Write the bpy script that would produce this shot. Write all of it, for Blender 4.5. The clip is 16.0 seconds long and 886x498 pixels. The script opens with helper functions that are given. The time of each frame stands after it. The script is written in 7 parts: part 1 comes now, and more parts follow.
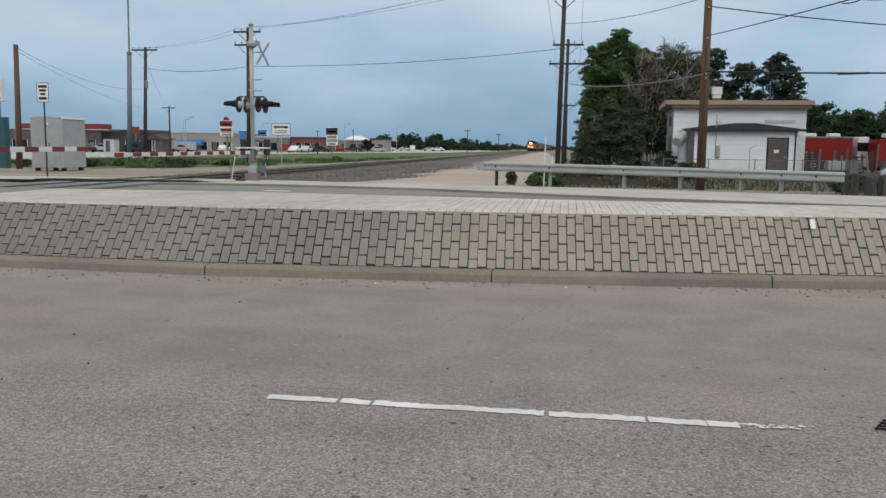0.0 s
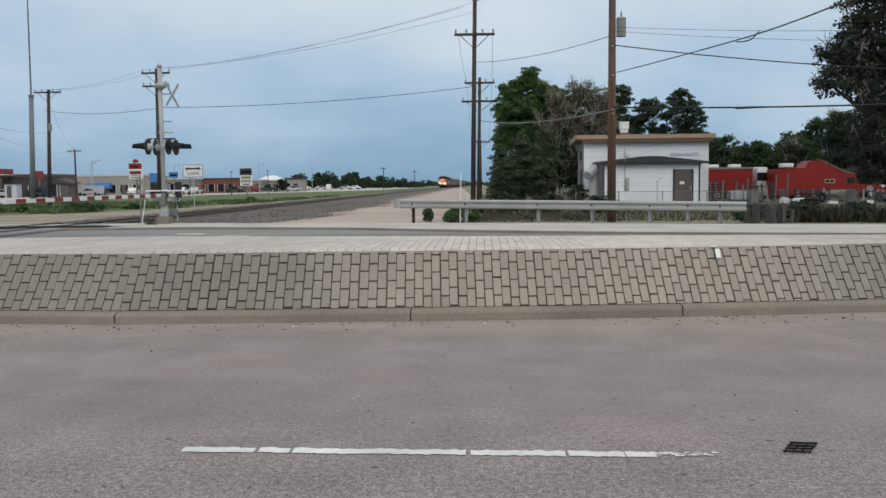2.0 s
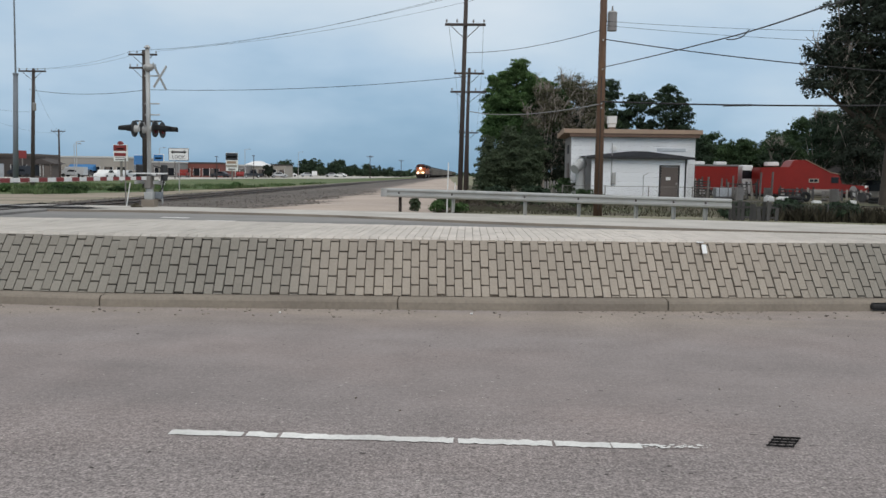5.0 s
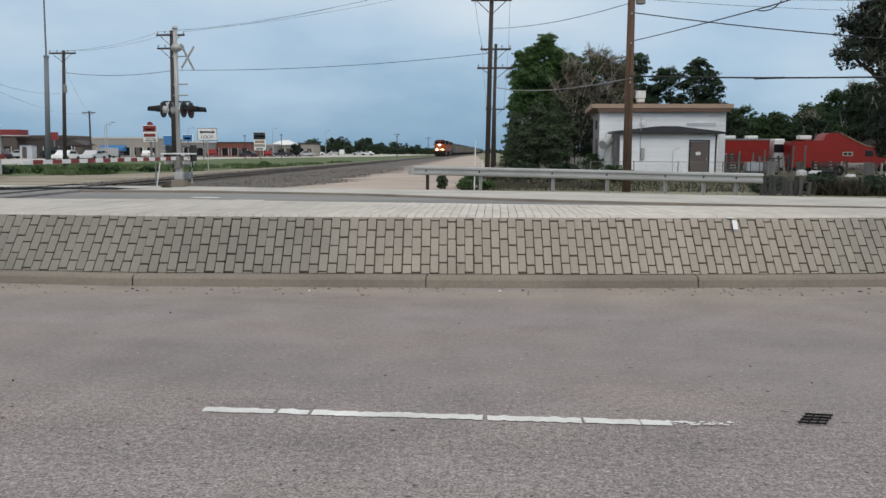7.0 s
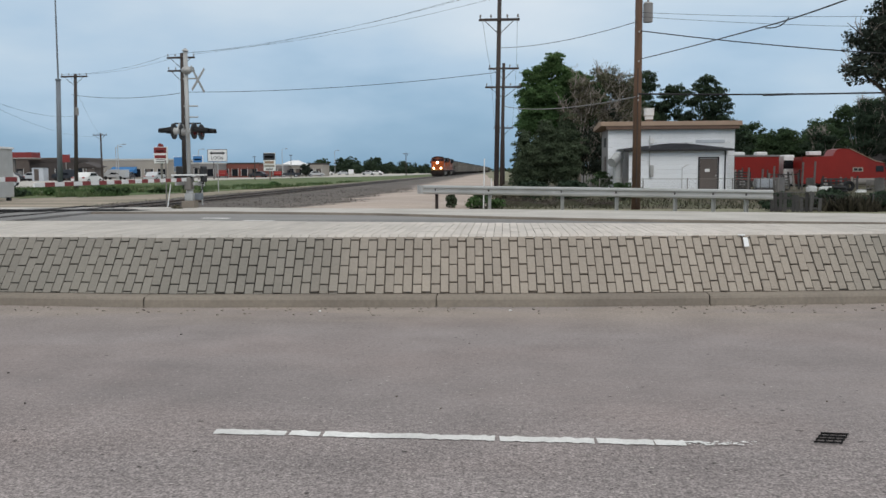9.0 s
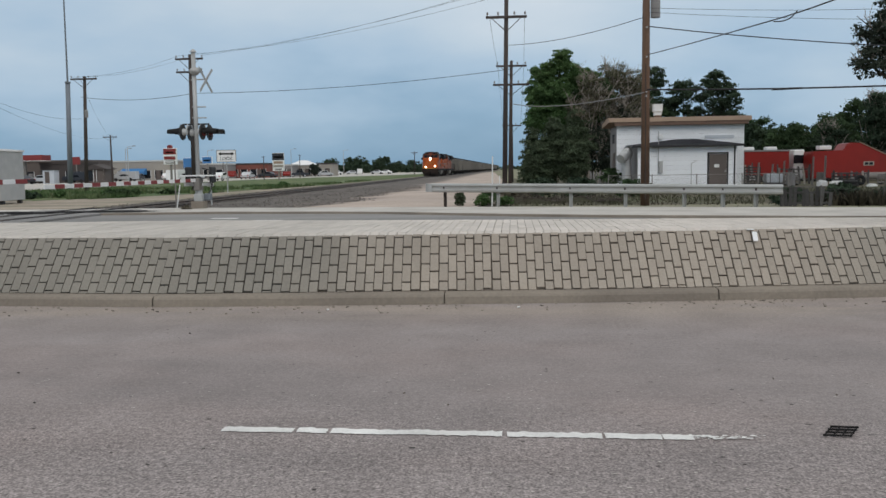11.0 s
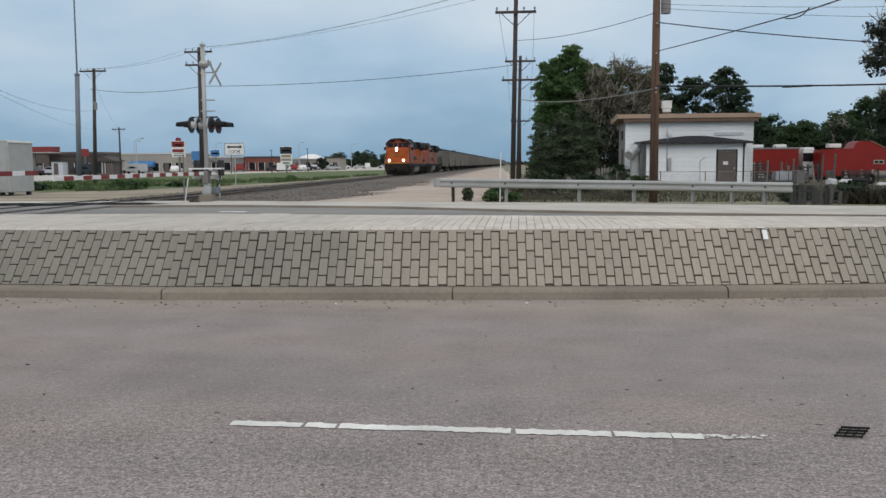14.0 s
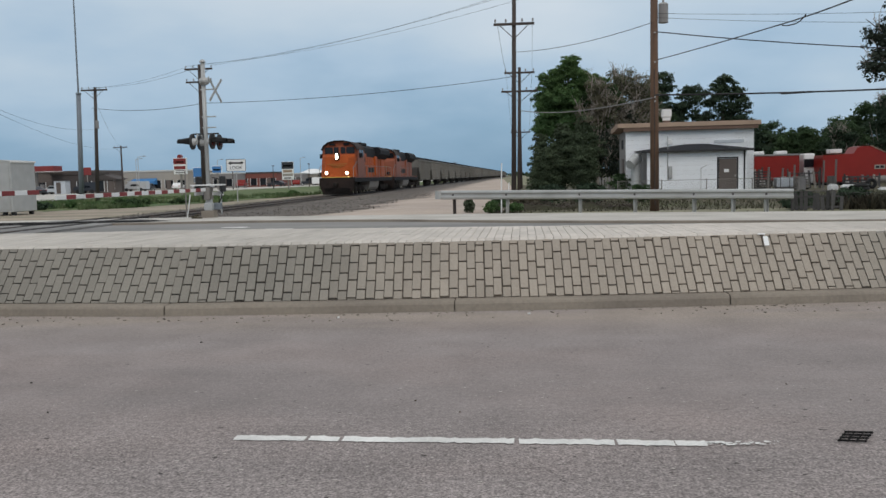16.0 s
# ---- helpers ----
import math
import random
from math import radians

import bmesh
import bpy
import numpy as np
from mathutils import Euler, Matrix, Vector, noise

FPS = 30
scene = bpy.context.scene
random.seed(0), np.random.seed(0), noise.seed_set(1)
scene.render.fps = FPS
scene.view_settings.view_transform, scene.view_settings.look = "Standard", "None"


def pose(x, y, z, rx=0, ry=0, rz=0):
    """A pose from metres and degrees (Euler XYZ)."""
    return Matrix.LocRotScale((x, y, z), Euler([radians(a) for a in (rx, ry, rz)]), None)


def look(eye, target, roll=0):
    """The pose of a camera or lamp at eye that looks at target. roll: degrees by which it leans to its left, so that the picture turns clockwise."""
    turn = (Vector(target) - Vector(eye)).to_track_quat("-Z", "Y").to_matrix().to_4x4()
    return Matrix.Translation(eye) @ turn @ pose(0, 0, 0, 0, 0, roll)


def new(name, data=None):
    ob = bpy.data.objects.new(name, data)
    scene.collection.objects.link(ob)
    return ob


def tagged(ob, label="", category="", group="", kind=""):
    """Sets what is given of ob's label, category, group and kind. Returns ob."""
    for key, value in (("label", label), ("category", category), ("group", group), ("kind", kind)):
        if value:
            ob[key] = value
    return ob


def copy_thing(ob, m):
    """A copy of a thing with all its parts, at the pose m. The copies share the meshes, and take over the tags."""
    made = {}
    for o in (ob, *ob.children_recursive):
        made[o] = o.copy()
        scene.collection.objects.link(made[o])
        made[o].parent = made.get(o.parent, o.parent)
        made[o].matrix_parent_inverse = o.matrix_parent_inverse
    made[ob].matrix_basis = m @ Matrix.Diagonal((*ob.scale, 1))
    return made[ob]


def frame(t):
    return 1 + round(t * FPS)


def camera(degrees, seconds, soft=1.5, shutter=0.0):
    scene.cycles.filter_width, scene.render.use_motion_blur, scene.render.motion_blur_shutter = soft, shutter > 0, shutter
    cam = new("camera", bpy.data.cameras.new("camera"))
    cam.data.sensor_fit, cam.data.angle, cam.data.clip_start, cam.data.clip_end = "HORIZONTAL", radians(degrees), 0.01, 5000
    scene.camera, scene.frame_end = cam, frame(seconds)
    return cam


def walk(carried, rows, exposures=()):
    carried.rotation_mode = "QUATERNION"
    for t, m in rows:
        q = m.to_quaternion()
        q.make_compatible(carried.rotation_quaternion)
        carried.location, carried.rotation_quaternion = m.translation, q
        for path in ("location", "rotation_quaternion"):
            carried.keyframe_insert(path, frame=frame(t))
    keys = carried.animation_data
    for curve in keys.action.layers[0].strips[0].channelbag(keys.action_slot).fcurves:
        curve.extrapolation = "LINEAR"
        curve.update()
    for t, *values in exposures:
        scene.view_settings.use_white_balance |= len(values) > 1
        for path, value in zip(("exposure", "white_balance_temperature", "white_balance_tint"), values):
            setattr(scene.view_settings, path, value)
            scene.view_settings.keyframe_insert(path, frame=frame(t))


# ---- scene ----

cam = camera(55.0, 16.0, soft=1.5)
PATH = [
    (0.0, 0.017, 0.016, 1.486, 8.21, -6.82, -0.57),
    (0.5, 0.081, 0.027, 1.499, 4.47, -6.86, -0.36),
    (1.0, 0.042, 0.015, 1.514, 2.81, -4.17, 1.44),
    (1.5, 0.046, 0.004, 1.509, 2.37, -4.76, 1.28),
    (2.0, 0.033, 0.012, 1.510, 2.61, -4.35, 0.65),
    (2.5, 0.013, 0.019, 1.506, 2.99, -5.41, 0.58),
    (3.0, -0.001, 0.008, 1.499, 3.27, -5.81, -0.10),
    (3.5, -0.027, -0.009, 1.485, 5.24, -5.89, -1.13),
    (4.0, -0.005, -0.007, 1.537, 3.51, -5.91, -1.06),
    (4.2, -0.008, -0.007, 1.505, 1.81, -4.98, -1.23),
    (6.3, -0.010, 0.006, 1.502, 2.38, -5.60, 0.15),
    (6.5, -0.012, -0.004, 1.505, 2.86, -6.05, 0.01),
    (7.0, -0.011, -0.006, 1.507, 3.51, -6.54, -0.19),
    (7.5, -0.019, -0.006, 1.510, 3.53, -6.11, -0.26),
    (8.0, -0.021, -0.009, 1.514, 3.92, -5.84, -0.13),
    (8.5, -0.017, -0.004, 1.515, 3.98, -5.83, -0.51),
    (9.0, -0.018, -0.003, 1.515, 4.10, -5.28, 0.29),
    (9.2, -0.016, -0.007, 1.516, 4.41, -5.34, 0.42),
    (11.3, 0.006, 0.004, 1.498, 4.85, -5.39, 1.07),
    (11.5, 0.007, 0.004, 1.509, 5.29, -5.87, 0.97),
    (12.0, 0.004, 0.010, 1.505, 4.57, -5.96, 1.07),
    (12.5, 0.014, 0.022, 1.502, 3.53, -5.96, 0.42),
    (13.0, -0.009, 0.012, 1.501, 3.68, -6.36, -0.10),
    (13.5, -0.027, 0.004, 1.494, 5.11, -6.45, -0.10),
    (14.0, -0.016, 0.017, 1.504, 5.20, -5.71, 0.41),
    (14.5, -0.013, 0.013, 1.505, 5.01, -4.94, 1.18),
    (15.0, -0.006, 0.012, 1.507, 5.37, -5.82, 1.16),
    (15.5, 0.004, 0.014, 1.507, 3.59, -4.60, 1.71),
    (16.0, -0.000, -0.000, 1.500, 5.29, -4.88, 1.40),
]

walk(cam, [(t, pose(x, y, z, 90 + pitch, roll, yaw)) for t, x, y, z, yaw, pitch, roll in PATH],
     [(0.0, -0.03), (2.5, -0.01), (3.5, -0.01), (4.0, 0.04), (7.0, 0.04), (9.2, 0.05), (11.4, -0.1), (12.0, -0.08), (12.5, 0.01), (13.5, 0.01), (14.5, -0.08), (16.0, -0.09)])

# ---------------------------------------------------------------- sky and light
world = bpy.data.worlds.new("overcast_sky")
scene.world = world
world.use_nodes = True
wn, wl = world.node_tree.nodes, world.node_tree.links
wn.clear()
w_out = wn.new("ShaderNodeOutputWorld")
w_bg = wn.new("ShaderNodeBackground")
w_bg.inputs["Strength"].default_value = 1.0
w_sky = wn.new("ShaderNodeTexSky")
w_sky.sky_type = "NISHITA"
w_sky.sun_disc = False
w_sky.sun_elevation = radians(35)
w_sky.sun_rotation = radians(200)
w_co = wn.new("ShaderNodeTexCoord")
w_sep = wn.new("ShaderNodeSeparateXYZ")
wl.new(w_co.outputs["Generated"], w_sep.inputs[0])
w_map = wn.new("ShaderNodeMapping")
w_map.inputs["Scale"].default_value = (2.2, 2.2, 6.0)
wl.new(w_co.outputs["Generated"], w_map.inputs[0])
w_noise = wn.new("ShaderNodeTexNoise")
w_noise.inputs["Scale"].default_value = 1.5
w_noise.inputs["Detail"].default_value = 5.0
w_noise.inputs["Roughness"].default_value = 0.5
wl.new(w_map.outputs[0], w_noise.inputs["Vector"])
# cloud deck brightens with height above the horizon, broken by soft billows
w_mul = wn.new("ShaderNodeMath"); w_mul.operation = "MULTIPLY_ADD"
wl.new(w_noise.outputs["Fac"], w_mul.inputs[0])
w_mul.inputs[1].default_value = 0.30
w_mul.inputs[2].default_value = -0.145
w_add = wn.new("ShaderNodeMath"); w_add.operation = "ADD"
wl.new(w_sep.outputs["Z"], w_add.inputs[0])
wl.new(w_mul.outputs[0], w_add.inputs[1])
w_ramp = wn.new("ShaderNodeValToRGB")
el = w_ramp.color_ramp.elements
el[0].position, el[0].color = 0.0, (0.212, 0.366, 0.527, 1)
el[1].position, el[1].color = 1.0, (0.90, 0.92, 0.94, 1)
for pos_, col_ in ((0.05, (0.282, 0.442, 0.61, 1)), (0.11, (0.428, 0.575, 0.73, 1)), (0.18, (0.56, 0.675, 0.785, 1)), (0.26, (0.67, 0.755, 0.835, 1)), (0.4, (0.80, 0.85, 0.89, 1))):
    e_ = el.new(pos_); e_.color = col_
wl.new(w_add.outputs[0], w_ramp.inputs[0])
w_skys = wn.new("ShaderNodeMixRGB"); w_skys.blend_type = "MULTIPLY"; w_skys.inputs[0].default_value = 1.0
w_skys.inputs[2].default_value = (0.08, 0.08, 0.08, 1)
wl.new(w_sky.outputs[0], w_skys.inputs[1])
w_mix = wn.new("ShaderNodeMixRGB"); w_mix.inputs[0].default_value = 0.92
wl.new(w_skys.outputs[0], w_mix.inputs[1])
wl.new(w_ramp.outputs[0], w_mix.inputs[2])
wl.new(w_mix.outputs[0], w_bg.inputs["Color"])
wl.new(w_bg.outputs[0], w_out.inputs["Surface"])

sun = new("sun", bpy.data.lights.new("sun", "SUN"))
sun.data.energy = 0.9
sun.data.angle = radians(35)
sun.data.color = (1.0, 0.95, 0.9)
sun.matrix_basis = look((30, -60, 70), (0, 20, 0))

# ---------------------------------------------------------------- materials
def material(name, base, rough=0.8, metal=0.0, vary=0.25, scale=3.0, fine=40.0, bump=0.15, tint=None, tint_amount=0.0, piece=0.0, island=0.0, emit=None, power=0.0, spec=0.4, stretch=(1, 1, 1), ground=False, dust=None):
    """Two scales of noise over the colour, fine relief, and a tint for stains or wear."""
    m = bpy.data.materials.new(name)
    m.use_nodes = True
    n, l = m.node_tree.nodes, m.node_tree.links
    b = n["Principled BSDF"]
    b.inputs["Roughness"].default_value = rough
    b.inputs["Metallic"].default_value = metal
    b.inputs["Specular IOR Level"].default_value = spec
    co = n.new("ShaderNodeTexCoord")
    mp = n.new("ShaderNodeMapping")
    mp.inputs["Scale"].default_value = stretch
    l.new(n.new("ShaderNodeNewGeometry").outputs["Position"] if ground else co.outputs["Object"], mp.inputs[0])
    big = n.new("ShaderNodeTexNoise"); big.inputs["Scale"].default_value = scale; big.inputs["Detail"].default_value = 4
    small = n.new("ShaderNodeTexNoise"); small.inputs["Scale"].default_value = fine; small.inputs["Detail"].default_value = 3
    l.new(mp.outputs[0], big.inputs["Vector"]); l.new(mp.outputs[0], small.inputs["Vector"])
    mx = n.new("ShaderNodeMixRGB"); mx.blend_type = "MIX"; mx.inputs[0].default_value = 0.45
    l.new(big.outputs["Fac"], mx.inputs[1]); l.new(small.outputs["Fac"], mx.inputs[2])
    rg = n.new("ShaderNodeMapRange")
    rg.inputs[1].default_value, rg.inputs[2].default_value = 0.3, 0.7
    rg.inputs[3].default_value, rg.inputs[4].default_value = 1 - vary, 1 + vary
    l.new(mx.outputs[0], rg.inputs[0])
    value = rg.outputs[0]
    if piece or island:
        src = n.new("ShaderNodeObjectInfo").outputs["Random"] if piece else n.new("ShaderNodeNewGeometry").outputs["Random Per Island"]
        r2 = n.new("ShaderNodeMapRange")
        r2.inputs[3].default_value, r2.inputs[4].default_value = 1 - (piece or island), 1 + (piece or island)
        l.new(src, r2.inputs[0])
        mm = n.new("ShaderNodeMath"); mm.operation = "MULTIPLY"
        l.new(value, mm.inputs[0]); l.new(r2.outputs[0], mm.inputs[1])
        value = mm.outputs[0]
    col = n.new("ShaderNodeMixRGB"); col.blend_type = "MIX"
    col.inputs[1].default_value = (*base, 1)
    col.inputs[2].default_value = (*(tint or base), 1)
    if tint:
        st = n.new("ShaderNodeTexNoise"); st.inputs["Scale"].default_value = scale * 0.37; st.inputs["Detail"].default_value = 5
        l.new(mp.outputs[0], st.inputs["Vector"])
        sr = n.new("ShaderNodeMapRange"); sr.inputs[1].default_value, sr.inputs[2].default_value = 0.42, 0.68
        sr.inputs[4].default_value = tint_amount
        l.new(st.outputs["Fac"], sr.inputs[0]); l.new(sr.outputs[0], col.inputs[0])
    else:
        col.inputs[0].default_value = 0.0
    if dust:
        # pale brown dust tracked over one stretch of the paving, ragged at its ends
        sp = n.new("ShaderNodeSeparateXYZ"); l.new(n.new("ShaderNodeNewGeometry").outputs["Position"], sp.inputs[0])
        off = n.new("ShaderNodeMath"); off.operation = "MULTIPLY_ADD"; off.inputs[1].default_value = 2.4; off.inputs[2].default_value = -2.3
        l.new(big.outputs["Fac"], off.inputs[0])
        ad = n.new("ShaderNodeMath"); ad.operation = "ADD"; l.new(sp.outputs["X"], ad.inputs[0]); l.new(off.outputs[0], ad.inputs[1])
        ab = n.new("ShaderNodeMath"); ab.operation = "ABSOLUTE"; l.new(ad.outputs[0], ab.inputs[0])
        dr = n.new("ShaderNodeMapRange"); dr.interpolation_type = "SMOOTHSTEP"
        for i, v in enumerate((4.2, 1.7, 0.0, 0.95)):
            dr.inputs[i + 1].default_value = v
        l.new(ab.outputs[0], dr.inputs[0])
        dm = n.new("ShaderNodeMixRGB"); dm.inputs[2].default_value = (*dust, 1)
        l.new(dr.outputs[0], dm.inputs[0]); l.new(col.outputs[0], dm.inputs[1])
        col = dm
    fin = n.new("ShaderNodeMixRGB"); fin.blend_type = "MULTIPLY"; fin.inputs[0].default_value = 1.0
    l.new(col.outputs[0], fin.inputs[1]); l.new(value, fin.inputs[2])
    l.new(fin.outputs[0], b.inputs["Base Color"])
    if bump:
        bp = n.new("ShaderNodeBump"); bp.inputs["Strength"].default_value = bump; bp.inputs["Distance"].default_value = 0.02
        l.new(small.outputs["Fac"], bp.inputs["Height"]); l.new(bp.outputs[0], b.inputs["Normal"])
    if emit:
        b.inputs["Emission Color"].default_value = (*emit, 1)
        b.inputs["Emission Strength"].default_value = power
    return m


def leafy(name, base, other):
    """Leaves: colour by island, a little light through them."""
    m = material(name, base, rough=0.85, vary=0.3, scale=0.6, fine=5, bump=0, tint=other, tint_amount=0.7, island=0.35, spec=0.1)
    n, l = m.node_tree.nodes, m.node_tree.links
    b = n["Principled BSDF"]
    through_leaf = n.new("ShaderNodeBsdfTranslucent")
    l.new(b.inputs["Base Color"].links[0].from_socket, through_leaf.inputs["Color"])
    mix = n.new("ShaderNodeMixShader"); mix.inputs[0].default_value = 0.3
    l.new(b.outputs[0], mix.inputs[1]); l.new(through_leaf.outputs[0], mix.inputs[2])
    l.new(mix.outputs[0], n["Material Output"].inputs["Surface"])
    return m


def worn_asphalt(name):
    """Chip-seal asphalt: aggregate grains of many tones, wheel-track streaks, ruddy patches and dust by the kerb."""
    m = bpy.data.materials.new(name)
    m.use_nodes = True
    n, l = m.node_tree.nodes, m.node_tree.links
    b = n["Principled BSDF"]
    b.inputs["Roughness"].default_value = 0.92
    b.inputs["Specular IOR Level"].default_value = 0.22
    pos = n.new("ShaderNodeNewGeometry").outputs["Position"]

    def tex(scale, detail, stretch=(1, 1, 1), lo=0.3, hi=0.7, a=0.0, z=1.0):
        mp = n.new("ShaderNodeMapping"); mp.inputs["Scale"].default_value = stretch
        l.new(pos, mp.inputs[0])
        t = n.new("ShaderNodeTexNoise"); t.inputs["Scale"].default_value = scale; t.inputs["Detail"].default_value = detail
        l.new(mp.outputs[0], t.inputs["Vector"])
        r = n.new("ShaderNodeMapRange")
        for i, v in enumerate((lo, hi, a, z)):
            r.inputs[i + 1].default_value = v
        l.new(t.outputs["Fac"], r.inputs[0])
        return r.outputs[0], t

    def mix(fac, c1, c2, kind="MIX"):
        x = n.new("ShaderNodeMixRGB"); x.blend_type = kind
        for sock, v in zip(x.inputs, (fac, c1, c2)):
            if isinstance(v, (int, float)):
                sock.default_value = v if sock.type == "VALUE" else (v, v, v, 1)
            elif isinstance(v, tuple):
                sock.default_value = (*v, 1)
            else:
                l.new(v, sock)
        return x.outputs[0]

    streak, _ = tex(0.5, 4, (0.16, 1.0, 1), 0.35, 0.65)
    patch, _ = tex(0.55, 4, (0.6, 1, 1), 0.45, 0.68, 0.0, 0.55)
    wear, _ = tex(1.7, 5, (1, 1, 1), 0.3, 0.7, 0.90, 1.10)
    grain, gt = tex(70.0, 2, (1, 1, 1), 0.32, 0.68, 0.55, 1.5)
    chips, ct = tex(24.0, 4, (1, 1, 1), 0.33, 0.67, 0.75, 1.25)
    col = mix(streak, (0.218, 0.191, 0.184), (0.269, 0.237, 0.227))
    col = mix(patch, col, (0.285, 0.232, 0.215))
    sep = n.new("ShaderNodeSeparateXYZ"); l.new(pos, sep.inputs[0])
    edge = n.new("ShaderNodeMapRange")
    edge.interpolation_type = "SMOOTHSTEP"
    edge.inputs[1].default_value, edge.inputs[2].default_value = 7.6, 9.3
    l.new(sep.outputs["Y"], edge.inputs[0])
    dust, _ = tex(1.1, 5, (0.35, 1.6, 1), 0.25, 0.6)
    dd = n.new("ShaderNodeMath"); dd.operation = "MULTIPLY"
    l.new(edge.outputs[0], dd.inputs[0]); l.new(dust, dd.inputs[1])
    col = mix(dd.outputs[0], col, (0.315, 0.268, 0.23))
    col = mix(1.0, col, wear, "MULTIPLY")
    # the near lane has lost its fines and shows coarse stone; the far one is worn smooth
    lane = n.new("ShaderNodeMapRange"); lane.interpolation_type = "SMOOTHSTEP"
    for i, v in enumerate((4.2, 5.8, 1.0, 0.35)):
        lane.inputs[i + 1].default_value = v
    l.new(sep.outputs["Y"], lane.inputs[0])
    col = mix(lane.outputs[0], col, mix(1.0, mix(1.0, col, grain, "MULTIPLY"), chips, "MULTIPLY"))
    l.new(col, b.inputs["Base Color"])
    bp = n.new("ShaderNodeBump"); bp.inputs["Strength"].default_value = 0.22; bp.inputs["Distance"].default_value = 0.012
    l.new(ct.outputs["Fac"], bp.inputs["Height"]); l.new(bp.outputs[0], b.inputs["Normal"])
    return m


def washed_dirt(name):
    """Pinkish dirt that thins out raggedly into dark ballast stone; "wash" is the distance from its edge in metres."""
    m = material(name, (0.44, 0.365, 0.31), 0.95, vary=0.22, scale=0.25, fine=8, bump=0.3, tint=(0.34, 0.29, 0.255), tint_amount=0.8, spec=0.12)
    n, l = m.node_tree.nodes, m.node_tree.links
    b = n["Principled BSDF"]
    at = n.new("ShaderNodeAttribute"); at.attribute_name = "wash"
    pos = n.new("ShaderNodeNewGeometry").outputs["Position"]
    total = at.outputs["Fac"]
    for scale, amount, stretch in ((0.55, 5.0, (1, 0.5, 1)), (3.5, 2.6, (1, 0.6, 1))):
        mp = n.new("ShaderNodeMapping"); mp.inputs["Scale"].default_value = stretch; l.new(pos, mp.inputs[0])
        t = n.new("ShaderNodeTexNoise"); t.inputs["Scale"].default_value = scale; t.inputs["Detail"].default_value = 5
        l.new(mp.outputs[0], t.inputs["Vector"])
        sh = n.new("ShaderNodeMath"); sh.operation = "MULTIPLY_ADD"; sh.inputs[1].default_value = amount; sh.inputs[2].default_value = -0.5 * amount
        l.new(t.outputs["Fac"], sh.inputs[0])
        ad = n.new("ShaderNodeMath"); ad.operation = "ADD"; l.new(total, ad.inputs[0]); l.new(sh.outputs[0], ad.inputs[1])
        total = ad.outputs[0]
    ramp = n.new("ShaderNodeMapRange"); ramp.interpolation_type = "SMOOTHSTEP"
    ramp.inputs[1].default_value, ramp.inputs[2].default_value = -1.1, 1.5
    l.new(total, ramp.inputs[0])
    stone = n.new("ShaderNodeTexNoise"); stone.inputs["Scale"].default_value = 9; stone.inputs["Detail"].default_value = 3
    l.new(pos, stone.inputs["Vector"])
    tone = n.new("ShaderNodeMixRGB"); tone.inputs[1].default_value = (0.07, 0.062, 0.056, 1); tone.inputs[2].default_value = (0.2, 0.175, 0.155, 1)
    l.new(stone.outputs["Fac"], tone.inputs[0])
    mx = n.new("ShaderNodeMixRGB")
    l.new(ramp.outputs[0], mx.inputs[0]); l.new(tone.outputs[0], mx.inputs[1])
    l.new(b.inputs["Base Color"].links[0].from_socket, mx.inputs[2])
    l.new(mx.outputs[0], b.inputs["Base Color"])
    return m


